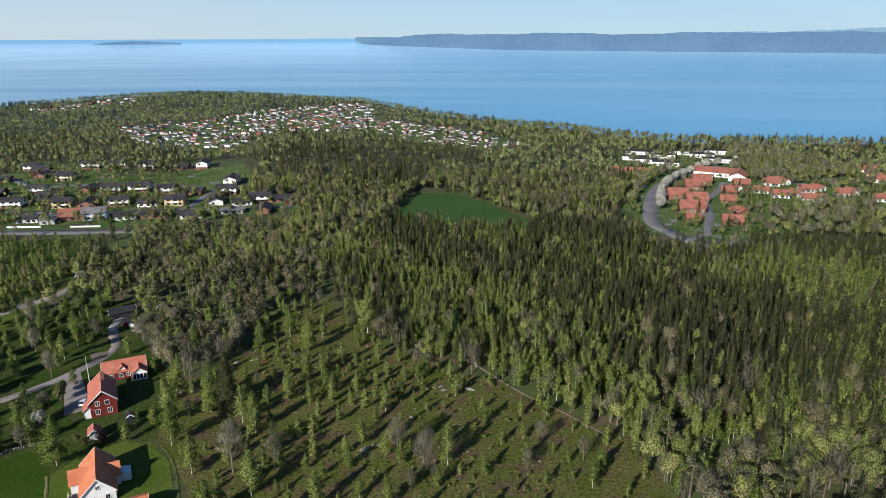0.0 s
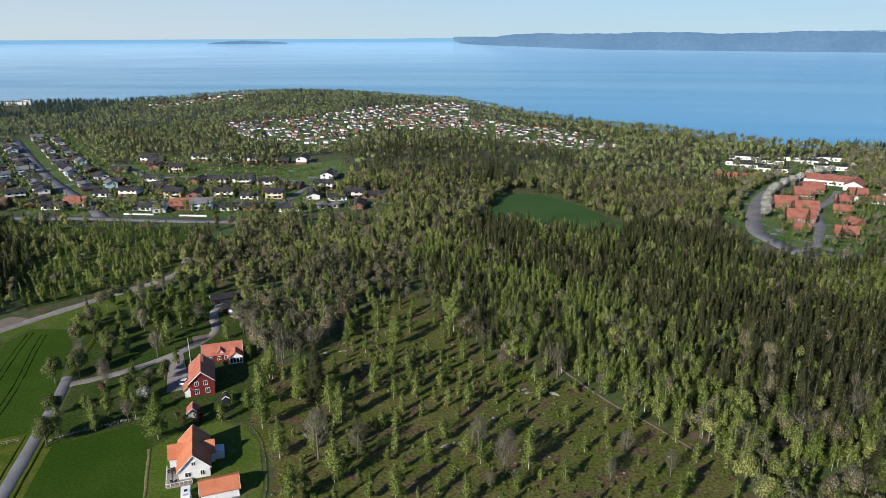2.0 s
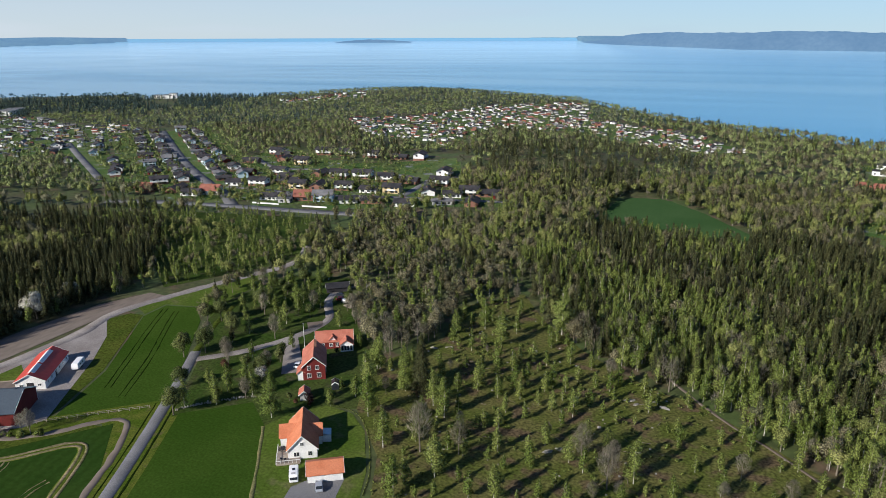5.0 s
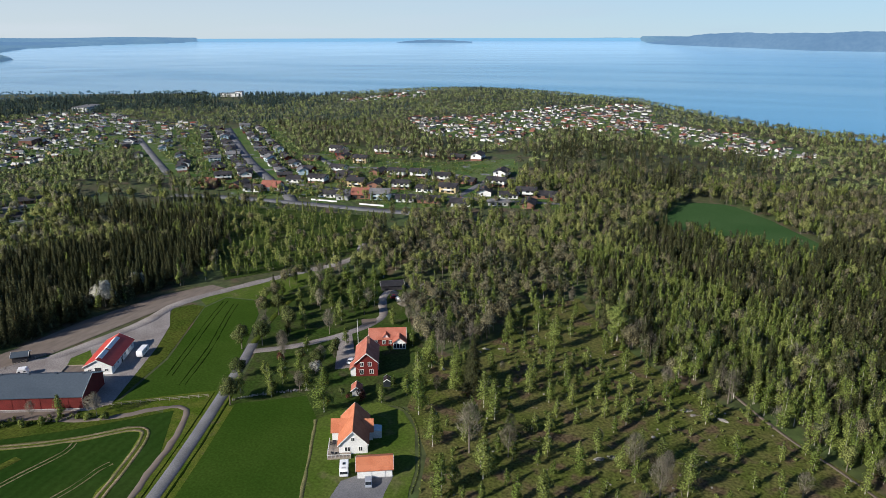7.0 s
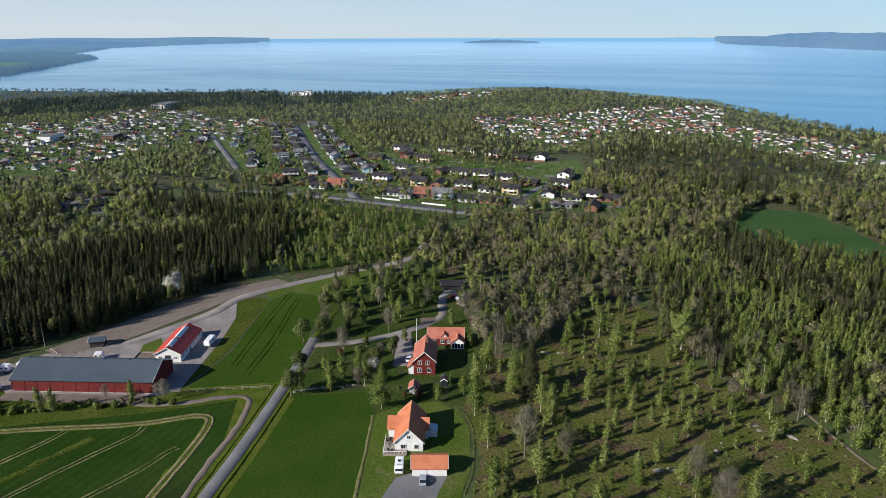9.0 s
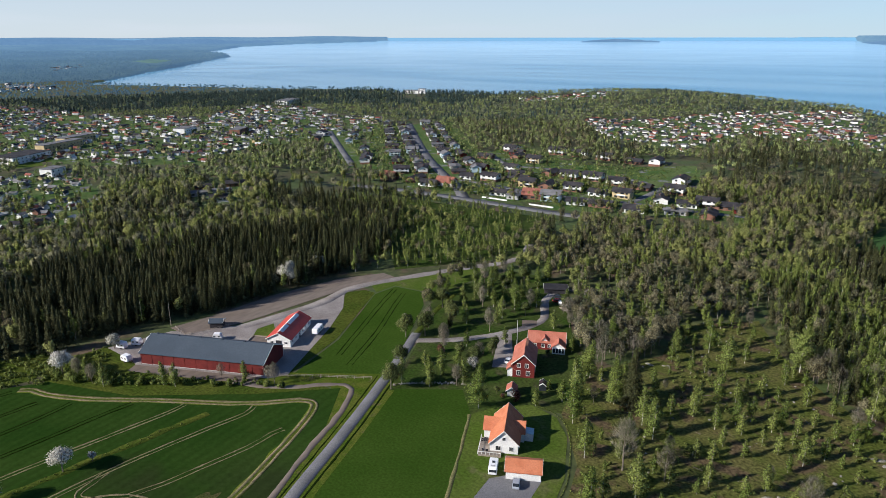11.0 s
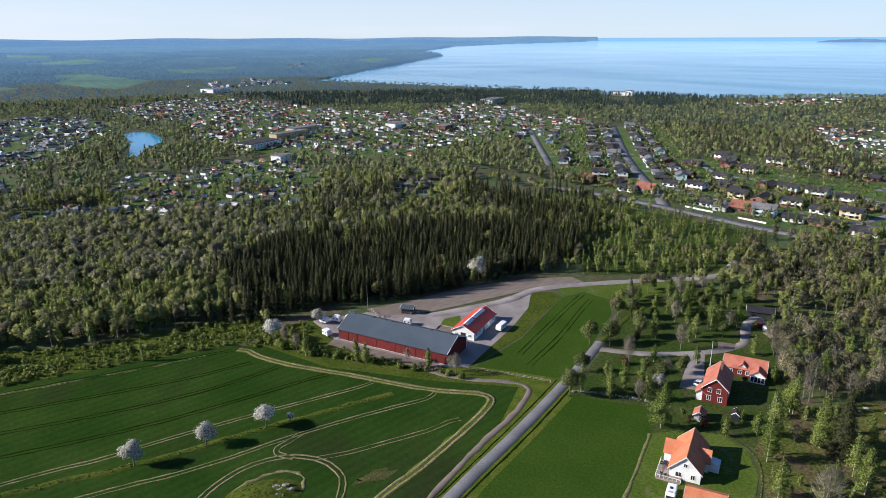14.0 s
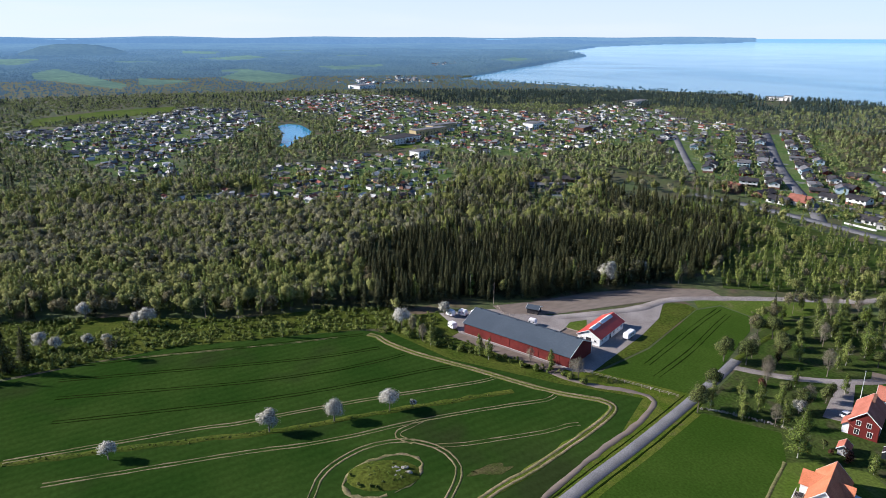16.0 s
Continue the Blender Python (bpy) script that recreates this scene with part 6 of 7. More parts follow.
def rail_fence(pts, label, h=1.1, mt="wood", gap=2.5):
    root = thing("fence", Matrix(), label, "fence")
    c = smooth_line(pts, gap)
    post = None
    for x, y in c:
        if post is None:
            post = boxes((-0.06, 0.06, -0.06, 0.06, -0.2, h))
            ob = part("post", post, M[mt], root)
            data = ob.data
        else:
            ob = new("post", data)
            ob.parent = root
        ob.location = (x, y, 0)
    for z in (h * 0.5, h * 0.92):
        bm = bmesh.new()
        for (x0, y0), (x1, y1) in zip(c, c[1:]):
            a, b = Vector((x0, y0, z)), Vector((x1, y1, z))
            tube(bm, a, b, 0.05, 0.05, 4)
        part("rail", bm, M[mt], root)
    return root


rail_fence([(-163, 124), (-150, 133), (-136, 142)], "grey wooden rail fence along the field track")
rail_fence([(-222, 127), (-212, 127), (-206, 146)], "grey wooden rail fence round the paddock")

# ---- suburbs, village and town ----
def villa(kind, m, label):
    """A detached house: lower and upper wall, roof, windows in bands, a balcony on taller ones."""
    w, l, eave, ridge, wall, roof, floors, base = kind
    root = thing("villa", m, label, "house", "suburban houses")
    part("wall", gable(bmesh.new(), w, l, eave, ridge), M[wall], root)
    if base:
        bm = boxes((-w / 2 - 0.06, w / 2 + 0.06, -l / 2 - 0.06, l / 2 + 0.06, -0.4, 1.7 if floors > 1 else 0.9))
        part("lower_wall", bm, M[base], root)
    part("roof", gable_roof(w, l, eave, ridge, 0.8, 0.35), M[roof], root)
    for f in range(floors):
        for side in ("e", "w"):
            for s, ww in ((-l * 0.33, 1.6), (-l * 0.08, 2.4), (l * 0.28, 2.0)):
                bm = boxes((-ww / 2, ww / 2, 0.02, 0.12, 0, 1.25))
                bm.transform(face(side, w, l, s, 0.75 + 2.5 * f))
                part("window", bm, M["glass"], root)
    for side in ("n", "s"):
        bm = boxes((-0.8, 0.8, 0.02, 0.12, 0, 1.2))
        bm.transform(face(side, w, l, w * 0.18, 0.8 + 2.5 * (floors - 1)))
        part("window", bm, M["glass"], root)
    if floors > 1:
        balcony = part("balcony", boxes((-w / 2 - 1.6, -w / 2, -l * 0.3, l * 0.2, 2.25, 2.45)), M["grey"], root)
        part("rail", boxes((-w / 2 - 1.6, -w / 2 - 1.52, -l * 0.3, l * 0.2, 2.45, 3.3)), M["white"], balcony)
    part("chimney", boxes((0.6, 1.3, -0.4, 0.4, eave, ridge + 0.8)), M["brick"], root)
    return root


TYPES = [
    ((8.5, 12, 2.7, 4.3, "white", "dark_roof", 1, ""), "low white house with a dark tiled roof"),
    ((8.5, 14, 2.6, 4.3, "brick", "dark_roof", 1, ""), "low brown brick house with a dark roof"),
    ((8.5, 13, 4.6, 6.2, "white", "dark_roof", 2, "brick"), "two-storey white house on a brick lower floor, dark roof"),
    ((8.5, 11.5, 4.6, 6.2, "yellow", "dark_roof", 2, ""), "two-storey yellow house with a dark roof"),
    ((8.5, 12, 3.0, 5.8, "white", "tile_mid", 1, ""), "white house with a red tiled roof"),
    ((8, 13, 2.8, 3.5, "grey", "grey_roof", 1, ""), "low grey house with a flat grey roof"),
    ((8.5, 12, 3.2, 6.2, "brick", "tile_mid", 1, ""), "red brick house with a red tiled roof"),
    ((9, 12, 4.4, 6.4, "pale_blue", "grey_roof", 2, ""), "pale blue house with a grey roof"),
    ((8.5, 12, 2.8, 4.9, "red", "dark_roof", 1, ""), "dark red wooden house with a dark roof"),
]
FIRST = {}


def settle(k, x, y, rz, s=1.0):
    m = Matrix.LocRotScale((x, y, float(hill(x, y))), Euler((0, 0, radians(rz))), (s, s, s))
    if k not in FIRST:
        FIRST[k] = villa(*[TYPES[k][0]], m, TYPES[k][1])
        return
    ob = copy_thing(FIRST[k], Matrix())
    ob.matrix_basis = m


def settle_area(poly, turn, dx, dy, mix, seed, clear=5.5):
    """Rows of houses in a polygon, clear of the streets."""
    rng = np.random.default_rng(seed)
    p = np.array(poly, float)
    c, s = math.cos(radians(turn)), math.sin(radians(turn))
    mid = p.mean(0)
    R = np.hypot(*(p - mid).T).max()
    for i, v in enumerate(np.arange(-R, R, dy)):
        for u in np.arange(-R, R, dx):
            uu, vv = u + rng.normal(0, dx * 0.12) + (i % 2) * dx / 2, v + rng.normal(0, dy * 0.1)
            x, y = mid[0] + uu * c - vv * s, mid[1] + uu * s + vv * c
            q = (np.array([x]), np.array([y]))
            if inside(poly, *q)[0] and not inside(FARLAWN, *q)[0] and not any(near_line(l, w + clear - 4, *q)[0] for l, w in ROADLINES) and rng.uniform() < 0.93:
                settle(int(rng.choice(len(TYPES), p=mix)), x, y, turn + 90 + rng.normal(0, 5) + (90 if rng.uniform() < 0.12 else 0), rng.uniform(0.8, 0.95))


DARK = (0.3, 0.22, 0.2, 0.04, 0.02, 0.12, 0.03, 0.01, 0.06)
# the suburb's streets: x, y and kind of each house, all facing the street
UPPER = [(-334, 548, 2), (-310, 520, 1), (-287, 509, 3), (-292, 559, 2), (-270, 560, 2), (-245, 558, 2), (-217, 554, 1), (-197, 553, 2), (-333, 503, 1), (-307, 456, 8), (-320, 535, 8)]
MIDDLE = [(-283, 465, 2), (-250, 470, 1), (-232, 467, 2), (-214, 470, 2), (-194, 465, 2), (-174, 463, 1), (-150, 463, 2), (-155, 489, 2), (-268, 452, 1), (-136, 470, 0)]
LOWER = [(-341, 383, 6), (-321, 390, 1), (-303, 383, 0), (-293, 391, 4), (-294, 421, 0), (-276, 424, 2), (-243, 423, 3), (-230, 428, 1), (-210, 429, 2), (-190, 427, 0), (-174, 430, 3), (-259, 436, 1)]
FRONT = [(-245, 388, 0), (-232, 387, 5), (-222, 393, 6), (-209, 395, 7), (-191, 395, 0), (-175, 398, 1), (-153, 398, 0), (-149, 433, 0), (-131, 430, 0), (-121, 439, 2), (-108, 439, 1), (-98, 436, 8), (-131, 408, 5), (-112, 412, 1)]
for row, turn in ((UPPER, 0), (MIDDLE, -2), (LOWER, 3), (FRONT, 12)):
    for i, (x, y, k) in enumerate(row):
        settle(k, x, y, 94 + turn + (i * 29) % 13 - 6 + (90 if (i * 7) % 6 == 1 else 0), 0.98 + 0.03 * (i % 4))
street = smooth_line([(-540, 652), (-419, 522), (-325, 426)], 13.5)
for i, (x, y) in enumerate(street):
    for off, k in ((-14, 0), (14, 2), (-31, 5), (29, 3)):
        if abs(off) > 20 and (i * 5 + k) % 3 == 0:
            continue
        u = ((i * 7 + k * 3) % 5 - 2) * 1.6
        settle([0, 5, 2, 0, 1, 7, 8, 2][(i * 3 + k) % 8], x + 0.72 * off - 0.69 * u, y + 0.69 * off + 0.72 * u, 43 + (i * 37) % 15 - 7 + 90 * ((i + k) % 3 == 0), 0.78 + 0.05 * ((i + k) % 4))
settle_area(SUB_C, -50, 15, 19, DARK, 3)
settle_area(SUB_F, 60, 17, 22, DARK, 6)
# the village: x, y, turn, size, kind
REDROOFS = [(168, 381, 75, 1.0, 6), (181, 403, 20, 0.9, 6), (187, 434, 70, 0.9, 6), (198, 461, 75, 0.9, 6), (206, 470, 20, 0.8, 4), (216, 484, 80, 1.0, 6), (239, 487, 80, 1.0, 4), (250, 492, 20, 0.85, 4),
            (228, 449, 75, 1.0, 4), (221, 463, 70, 0.9, 4), (240, 452, 15, 0.9, 4), (254, 466, 80, 0.95, 4), (264, 470, 20, 0.85, 4), (242, 438, 75, 0.95, 4), (252, 442, 15, 0.8, 4), (152, 517, 60, 0.8, 6), (148, 389, 85, 0.75, 6),
            (340, 538, 75, 1.0, 4), (324, 499, 80, 1.0, 4), (332, 514, 20, 0.9, 4), (290, 437, 75, 0.95, 4), (273, 453, 80, 1.0, 4), (281, 458, 15, 0.85, 4), (246, 496, 75, 0.9, 4)]
for x, y, rz, s, k in REDROOFS:
    settle(k, x, y, rz, s * 0.88)


def long_house(x, y, rz, w, l, eave, ridge, wall, roof, label, name, panels=0):
    """A larger gabled building with windows along both sides."""
    root = house(pose(x, y, float(hill(x, y)), 0, 0, rz), label, w, l, eave, ridge, wall, roof, name=name, category=name.replace("_", " "), trim="",
                 windows=[(side, -l / 2 + 2 + 3.2 * i, 0.9, 1.4, 1.2) for side in ("e", "w") for i in range(int((l - 2) / 3.2))])
    for i in range(panels):
        bm = boxes((0.6, w * 0.38, -0.8, 0.8, 0, 0.08))
        bm.transform(Matrix.Translation((0, -l / 2 + 1.6 + 1.75 * i, ridge + 0.22)) @ Matrix.Rotation(math.atan2(ridge - eave, w / 2), 4, "Y"))
        part("solar_panel", bm, M["glass"], root)
    return root


long_house(157, 445, 83, 10.5, 13, 3.6, 7.4, "brick", "tile_mid", "two-storey brick row house with a red tiled roof", "row_house")
long_house(165, 432, 83, 10.5, 13, 3.6, 7.4, "brick", "tile_mid", "two-storey brick row house with a red tiled roof", "row_house")
long_house(178, 474, 83, 10.5, 12, 3.6, 7.4, "brick", "tile_mid", "two-storey brick row house with a red tiled roof", "row_house")
long_house(190, 492, 83, 10.5, 13, 3.6, 7.4, "brick", "tile_mid", "two-storey brick row house with a red tiled roof", "row_house")
long_house(154, 410, 83, 10.5, 15, 3.6, 7.4, "brick", "tile_mid", "brick row house with dark solar panels on its red roof", "row_house", panels=7)
long_house(148, 531, 72, 9, 32, 2.9, 5.2, "brick", "tile_mid", "long low brick building with a red tiled roof", "care_home")
long_house(213, 523, 62, 13, 32, 3.6, 6.6, "white", "tile_mid", "large white school hall with a red tiled roof", "school_building")
long_house(224, 508, 152, 12, 20, 3.6, 6.6, "white", "tile_mid", "white school wing with a red tiled roof", "school_building")


def flats(x, y, rz, l, h, label, roof="grey_roof", wall="white", name="apartment_building", d=10):
    root = thing(name, pose(x, y, float(hill(x, y)), 0, 0, rz), label, name.replace("_", " "))
    part("wall", boxes((-d / 2, d / 2, -l / 2, l / 2, -0.3, h)), M[wall], root)
    part("roof", boxes((-d / 2 - 0.4, d / 2 + 0.4, -l / 2 - 0.4, l / 2 + 0.4, h, h + 0.35)), M[roof], root)
    for f in range(int(h // 2.8)):
        for i in range(max(2, int(l // 4))):
            if name == "hotel" and i % 2:
                continue
            s = -l / 2 + 2 + i * (l - 4) / max(1, int(l // 4) - 1)
            for side in ("e", "w"):
                bm = boxes((-0.6, 0.6, 0, 0.06, 0, 1.15))
                bm.transform(face(side, d, l, s, 0.9 + 2.8 * f))
                part("window", bm, M["glass"], root)
    return root


for x, y, l in ((168, 594, 20), (180, 622, 24), (175, 580, 18), (196, 604, 22), (187, 566, 22), (219, 622, 22), (232, 606, 20), (248, 626, 28), (236, 582, 24)):
    flats(x, y, 74, l, 3.4, "low white terrace with a flat dark roof", "dark_roof", d=8)
flats(-822, 997, -66, 34, 5.6, "white terraced lakeside hotel block", d=14, name="hotel")
flats(-808, 1004, -66, 12, 8.4, "upper block of the white lakeside hotel", d=12.5, name="hotel")
flats(-1370, 448, 25, 46, 7, "large white industrial hall", d=34, name="industrial_hall")
flats(-868, 735, 25, 50, 6, "long pale blue and white industrial hall", d=20, name="industrial_hall")
flats(-652, 250, 25, 42, 6, "low school building with a dark flat roof", "dark_roof", d=22, name="school_building")
flats(-562, 236, 25, 15, 6, "white hall with a pale roof", d=11, name="church_hall")
flats(-688, 434, 25, 24, 7, "white apartment block in the town", d=14)
flats(-640, 470, 30, 24, 6, "brick apartment block in the town", wall="brick", d=12)
flats(-720, 330, 20, 40, 7, "pale yellow apartment block in town", wall="yellow", d=12)
flats(-690, 300, 20, 46, 7, "pale yellow apartment block in town", wall="yellow", d=11)


def town_houses(name, polys, gap, seed, label, size=1.0, roofing=("dark_roof", "dark_roof", "dark_roof", "dark_roof", "grey_roof", "grey_roof", "grey_roof", "tile_dark"), turn=25, walling=("white", "white", "white", "white", "yellow", "brick", "grey", "grey")):
    """Far houses of the town, too many to count."""
    rng = np.random.default_rng(seed)
    walls, roofs = {}, {}
    for poly in polys:
        p = np.array(poly, float)
        lo, hi = p.min(0), p.max(0)
        n = int((hi[0] - lo[0]) * (hi[1] - lo[1]) / gap ** 2)
        x, y = rng.uniform(lo[0], hi[0], n), rng.uniform(lo[1], hi[1], n)
        ok = inside(poly, x, y) & ~inside(POND, x, y) & ~inside(LAKE, x, y)
        for px, py in zip(x[ok], y[ok]):
            w, l, e = size * rng.uniform(7, 10), size * rng.uniform(10, 16), size * rng.choice([2.8, 3.0, 5.2])
            r = e + size * rng.uniform(1.2, 3.0)
            a = rng.choice([turn, turn + 90]) + rng.normal(0, 12)
            wk = rng.choice(list(walling))
            rk = rng.choice(list(roofing))
            c, s = math.cos(radians(a)), math.sin(radians(a))
            base = float(hill(px, py))

            def at(u, v, z):
                return (px + u * c - v * s, py + u * s + v * c, base + z)
            W, L = w / 2, l / 2
            q = [at(-W, -L, 0), at(W, -L, 0), at(W, L, 0), at(-W, L, 0), at(-W, -L, e), at(W, -L, e), at(W, L, e), at(-W, L, e), at(0, -L, r), at(0, L, r)]
            walls.setdefault(wk, []).extend([(q[0], q[1], q[5], q[4]), (q[1], q[2], q[6], q[5]), (q[2], q[3], q[7], q[6]), (q[3], q[0], q[4], q[7]), (q[4], q[5], q[8], q[8]), (q[6], q[7], q[9], q[9])])
            o = 0.5
            t = [at(-W - o, -L - o, e), at(W + o, -L - o, e), at(W + o, L + o, e), at(-W - o, L + o, e), at(0, -L - o, r + 0.3), at(0, L + o, r + 0.3)]
            roofs.setdefault(rk, []).extend([(t[0], t[4], t[5], t[3]), (t[1], t[2], t[5], t[4]), (t[0], t[3], t[2], t[1])])
    for group in (walls, roofs):
        for k in sorted(group):
            f = np.array(group[k], float)
            tri = np.concatenate([f[:, [0, 1, 2]], f[:, [0, 2, 3]]])
            d = np.linalg.norm(np.cross(tri[:, 1] - tri[:, 0], tri[:, 2] - tri[:, 0]), axis=1)
            tagged(new(name, tri_mesh(name, tri[d > 1e-3], [M[k]])), label, "houses", kind="stuff")


town_houses("town_houses", TOWN_PARTS[:1] + TOWN_PARTS[4:], 12.0, 9, "many small far houses of a lakeside town", 0.42, ("dark_roof", "dark_roof", "grey_roof", "grey_roof", "pale", "dark_roof", "grey_roof", "tile_dark"))
town_houses("town_houses", TOWN_PARTS[1:2], 10.5, 19, "pale and grey roofed houses at the far side of the town", 0.43, ("grey_roof", "grey_roof", "dark_roof", "dark_roof", "grey_roof", "pale"), 20, ("white", "pale", "grey", "grey", "brick"))
town_houses("town_houses", TOWN_PARTS[2:4], 12.5, 10, "red and grey roofed houses round the middle of the town", 0.45, ("dark_roof", "grey_roof", "grey_roof", "dark_roof", "tile_dark", "tile_dark", "pale", "dark_roof"))
town_houses("ridge_houses", [SUB_D, SUB_E], 11.5, 4, "many far houses on the wooded ridge above the lake", 0.43, ("dark_roof", "dark_roof", "dark_roof", "tile_dark", "tile_mid", "grey_roof", "grey_roof", "dark_roof"), -8, ("white", "white", "pale", "brick", "pale", "grey", "grey"))


# ---- far shores ----
def ridge(name, a0, a1, r, base, tops, seed, material, label, deep=1.0):
    """A long far hill: base and tops are elevations in degrees seen from the middle of the place."""
    rng = np.random.default_rng(seed)
    n = int((a1 - a0) / 0.15)
    a = np.linspace(a0, a1, n)
    t = np.interp(a, np.linspace(a0, a1, len(tops)), tops)
    t = t + np.minimum(1, (t - t.min()) * 4) * (0.045 * np.sin(a * 0.62 + seed) + 0.025 * np.sin(a * 1.7 + 2 * seed) + 0.012 * np.sin(a * 6.7)) + 0.006 * rng.normal(size=n)
    b = np.interp(a, np.linspace(a0, a1, len(base)), base)
    rows = []
    for k, (u, dr) in enumerate(((0, 0), (0.35, 30), (0.7, 70), (1.0, 130))):
        e = np.radians(b + (t - b) * u)
        rr = np.interp(a, np.linspace(a0, a1, len(r)), r) + dr * deep
        rows.append(np.stack([-np.sin(np.radians(a)) * rr, np.cos(np.radians(a)) * rr, H + np.tan(e) * rr], 1))
    v = np.concatenate(rows)
    i = np.arange(n - 1)
    f = np.concatenate([np.stack([i + k * n, i + 1 + k * n, i + 1 + (k + 1) * n, i + (k + 1) * n], 1) for k in range(3)])
    return tagged(new(name, to_mesh(name, v, f, [material], smooth=True)), label, "hills", kind="structure")


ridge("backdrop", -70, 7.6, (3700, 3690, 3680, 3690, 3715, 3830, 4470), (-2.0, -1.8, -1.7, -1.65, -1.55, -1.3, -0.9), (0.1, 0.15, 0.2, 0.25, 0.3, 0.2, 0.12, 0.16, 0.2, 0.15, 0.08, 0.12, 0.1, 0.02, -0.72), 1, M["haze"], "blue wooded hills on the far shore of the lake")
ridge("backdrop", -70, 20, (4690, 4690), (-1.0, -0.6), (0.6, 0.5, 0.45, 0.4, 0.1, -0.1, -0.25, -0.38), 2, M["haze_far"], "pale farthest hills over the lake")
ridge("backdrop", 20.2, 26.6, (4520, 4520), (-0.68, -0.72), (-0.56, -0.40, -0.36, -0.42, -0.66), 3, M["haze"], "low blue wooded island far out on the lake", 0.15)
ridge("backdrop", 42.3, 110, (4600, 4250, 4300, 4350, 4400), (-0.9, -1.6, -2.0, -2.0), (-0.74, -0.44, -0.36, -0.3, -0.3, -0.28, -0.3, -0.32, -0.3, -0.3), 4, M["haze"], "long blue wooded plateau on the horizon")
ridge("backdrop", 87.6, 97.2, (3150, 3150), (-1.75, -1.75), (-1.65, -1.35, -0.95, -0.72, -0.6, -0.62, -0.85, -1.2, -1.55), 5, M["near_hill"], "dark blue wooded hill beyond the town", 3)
town_houses("far_houses", [[(-2150, 960), (-2300, 1250), (-2480, 1350), (-2330, 1020)], [(-1560, 420), (-1700, 640), (-1500, 680), (-1440, 480)]], 30, 14, "tiny far houses on the shore and behind the town", 0.9)

# ---- stones, walls and small things ----
def boulder(seed, m, label, size=(1, 1, 0.6), name="boulder", group="boulders"):
    rng = np.random.default_rng(seed)
    bm = bmesh.new()
    bmesh.ops.create_icosphere(bm, subdivisions=2, radius=0.5)
    for v in bm.verts:
        k = 1 + 0.35 * noise.noise(v.co * 2.3 + Vector((seed * 3.1, 0, 0))) + 0.12 * rng.normal()
        v.co = Vector((v.co.x * size[0], v.co.y * size[1], v.co.z * size[2])) * k
    me = bpy.data.meshes.new(name)
    bm.to_mesh(me)
    bm.free()
    me.materials.append(M["rock"])
    ob = new(name, me)
    ob.matrix_basis = m
    return tagged(ob, label, "rock", group)


rng = np.random.default_rng(31)
STONES = [boulder(i, pose(0, 0, -50), "pale lichen-grown boulder lying in the grass", (1, 0.8, 0.55)) for i in range(4)]
count = 0
while count < 110:
    px, py = rng.uniform(-82, 50), rng.uniform(115, 262)
    if not inside(PASTURE, np.array([px]), np.array([py]))[0]:
        continue
    s = rng.uniform(0.3, 0.85) * (1.6 if rng.uniform() < 0.15 else 1)
    m = Matrix.LocRotScale((px, py, 0.1 * s), Euler((0, 0, rng.uniform(0, 6))), (s, s, s))
    if count < 4:
        STONES[count].matrix_basis = m
    else:
        copy_thing(STONES[count % 4], Matrix()).matrix_basis = m
    count += 1
for i, (x, y, a, w, d) in enumerate([(-2, 188.5, 20, 4, 1.6), (4, 189.5, 10, 3, 1.3), (8, 187, -20, 3, 1.4), (4, 186, 15, 2.6, 1), (0, 186.5, 40, 2, 1), (-21, 155, 30, 3, 1.2), (-18, 157, 0, 3, 1.4), (-69, 205, 0, 3, 1), (-64, 207, 20, 2.4, 1), (-120, 252, 10, 4, 2), (-116, 255, 40, 3, 2)]):
    boulder(40 + i, pose(x, y, 0.1, 0, 0, a), "bare pale rock slab in the pasture", (w, d, 0.9), "rock_slab", "rock slabs")


def stone_wall(pts, label, h=0.8, gap=0.75, seed=0):
    """A dry wall of loose stones."""
    rng = np.random.default_rng(seed)
    root = thing("stone_wall", Matrix(), label, "stone wall")
    data = []
    for k in range(4):
        bm = bmesh.new()
        bmesh.ops.create_icosphere(bm, subdivisions=1, radius=0.5)
        for v in bm.verts:
            v.co *= 1 + 0.25 * rng.normal()
        me = bpy.data.meshes.new("stone")
        bm.to_mesh(me)
        bm.free()
        me.materials.append(M["rock"])
        data.append(me)
    for i, (x, y) in enumerate(smooth_line(pts, gap)):
        for z in (0.2, 0.6):
            ob = new("stone", data[int(rng.integers(4))])
            ob.parent = root
            ob.location = (x + rng.normal(0, 0.15), y + rng.normal(0, 0.15), z * h)
            ob.rotation_euler = rng.uniform(0, 6, 3)
            s = rng.uniform(0.4, 0.85)
            ob.scale = (s, s, s * 0.8)
    return root


stone_wall([(-128, 143), (-122, 149), (-113, 155.5), (-108, 158)], "low grey dry-stone wall along the field", seed=2)

# the stone heap in the field
mound = bmesh.new()
bmesh.ops.create_grid(mound, x_segments=28, y_segments=28, size=1.0)
for v in mound.verts:
    r = math.hypot(v.co.x, v.co.y)
    x, y = v.co.x, v.co.y
    v.co = Vector((x * 6.5, y * 9.5, max(0, 1 - r * r) * 1.3 + 0.12 * noise.noise(Vector((x * 5, y * 5, 0))) - (0.25 if r > 1 else 0)))
me = bpy.data.meshes.new("mound")
mound.to_mesh(me)
mound.free()
me.materials.append(M["rough"])
ob = new("mound", me)
ob.matrix_basis = pose(-137, 47.5, 0.06, 0, 0, -20)
tagged(ob, "grassy mound left uncut in the crop field", "mound", kind="structure")
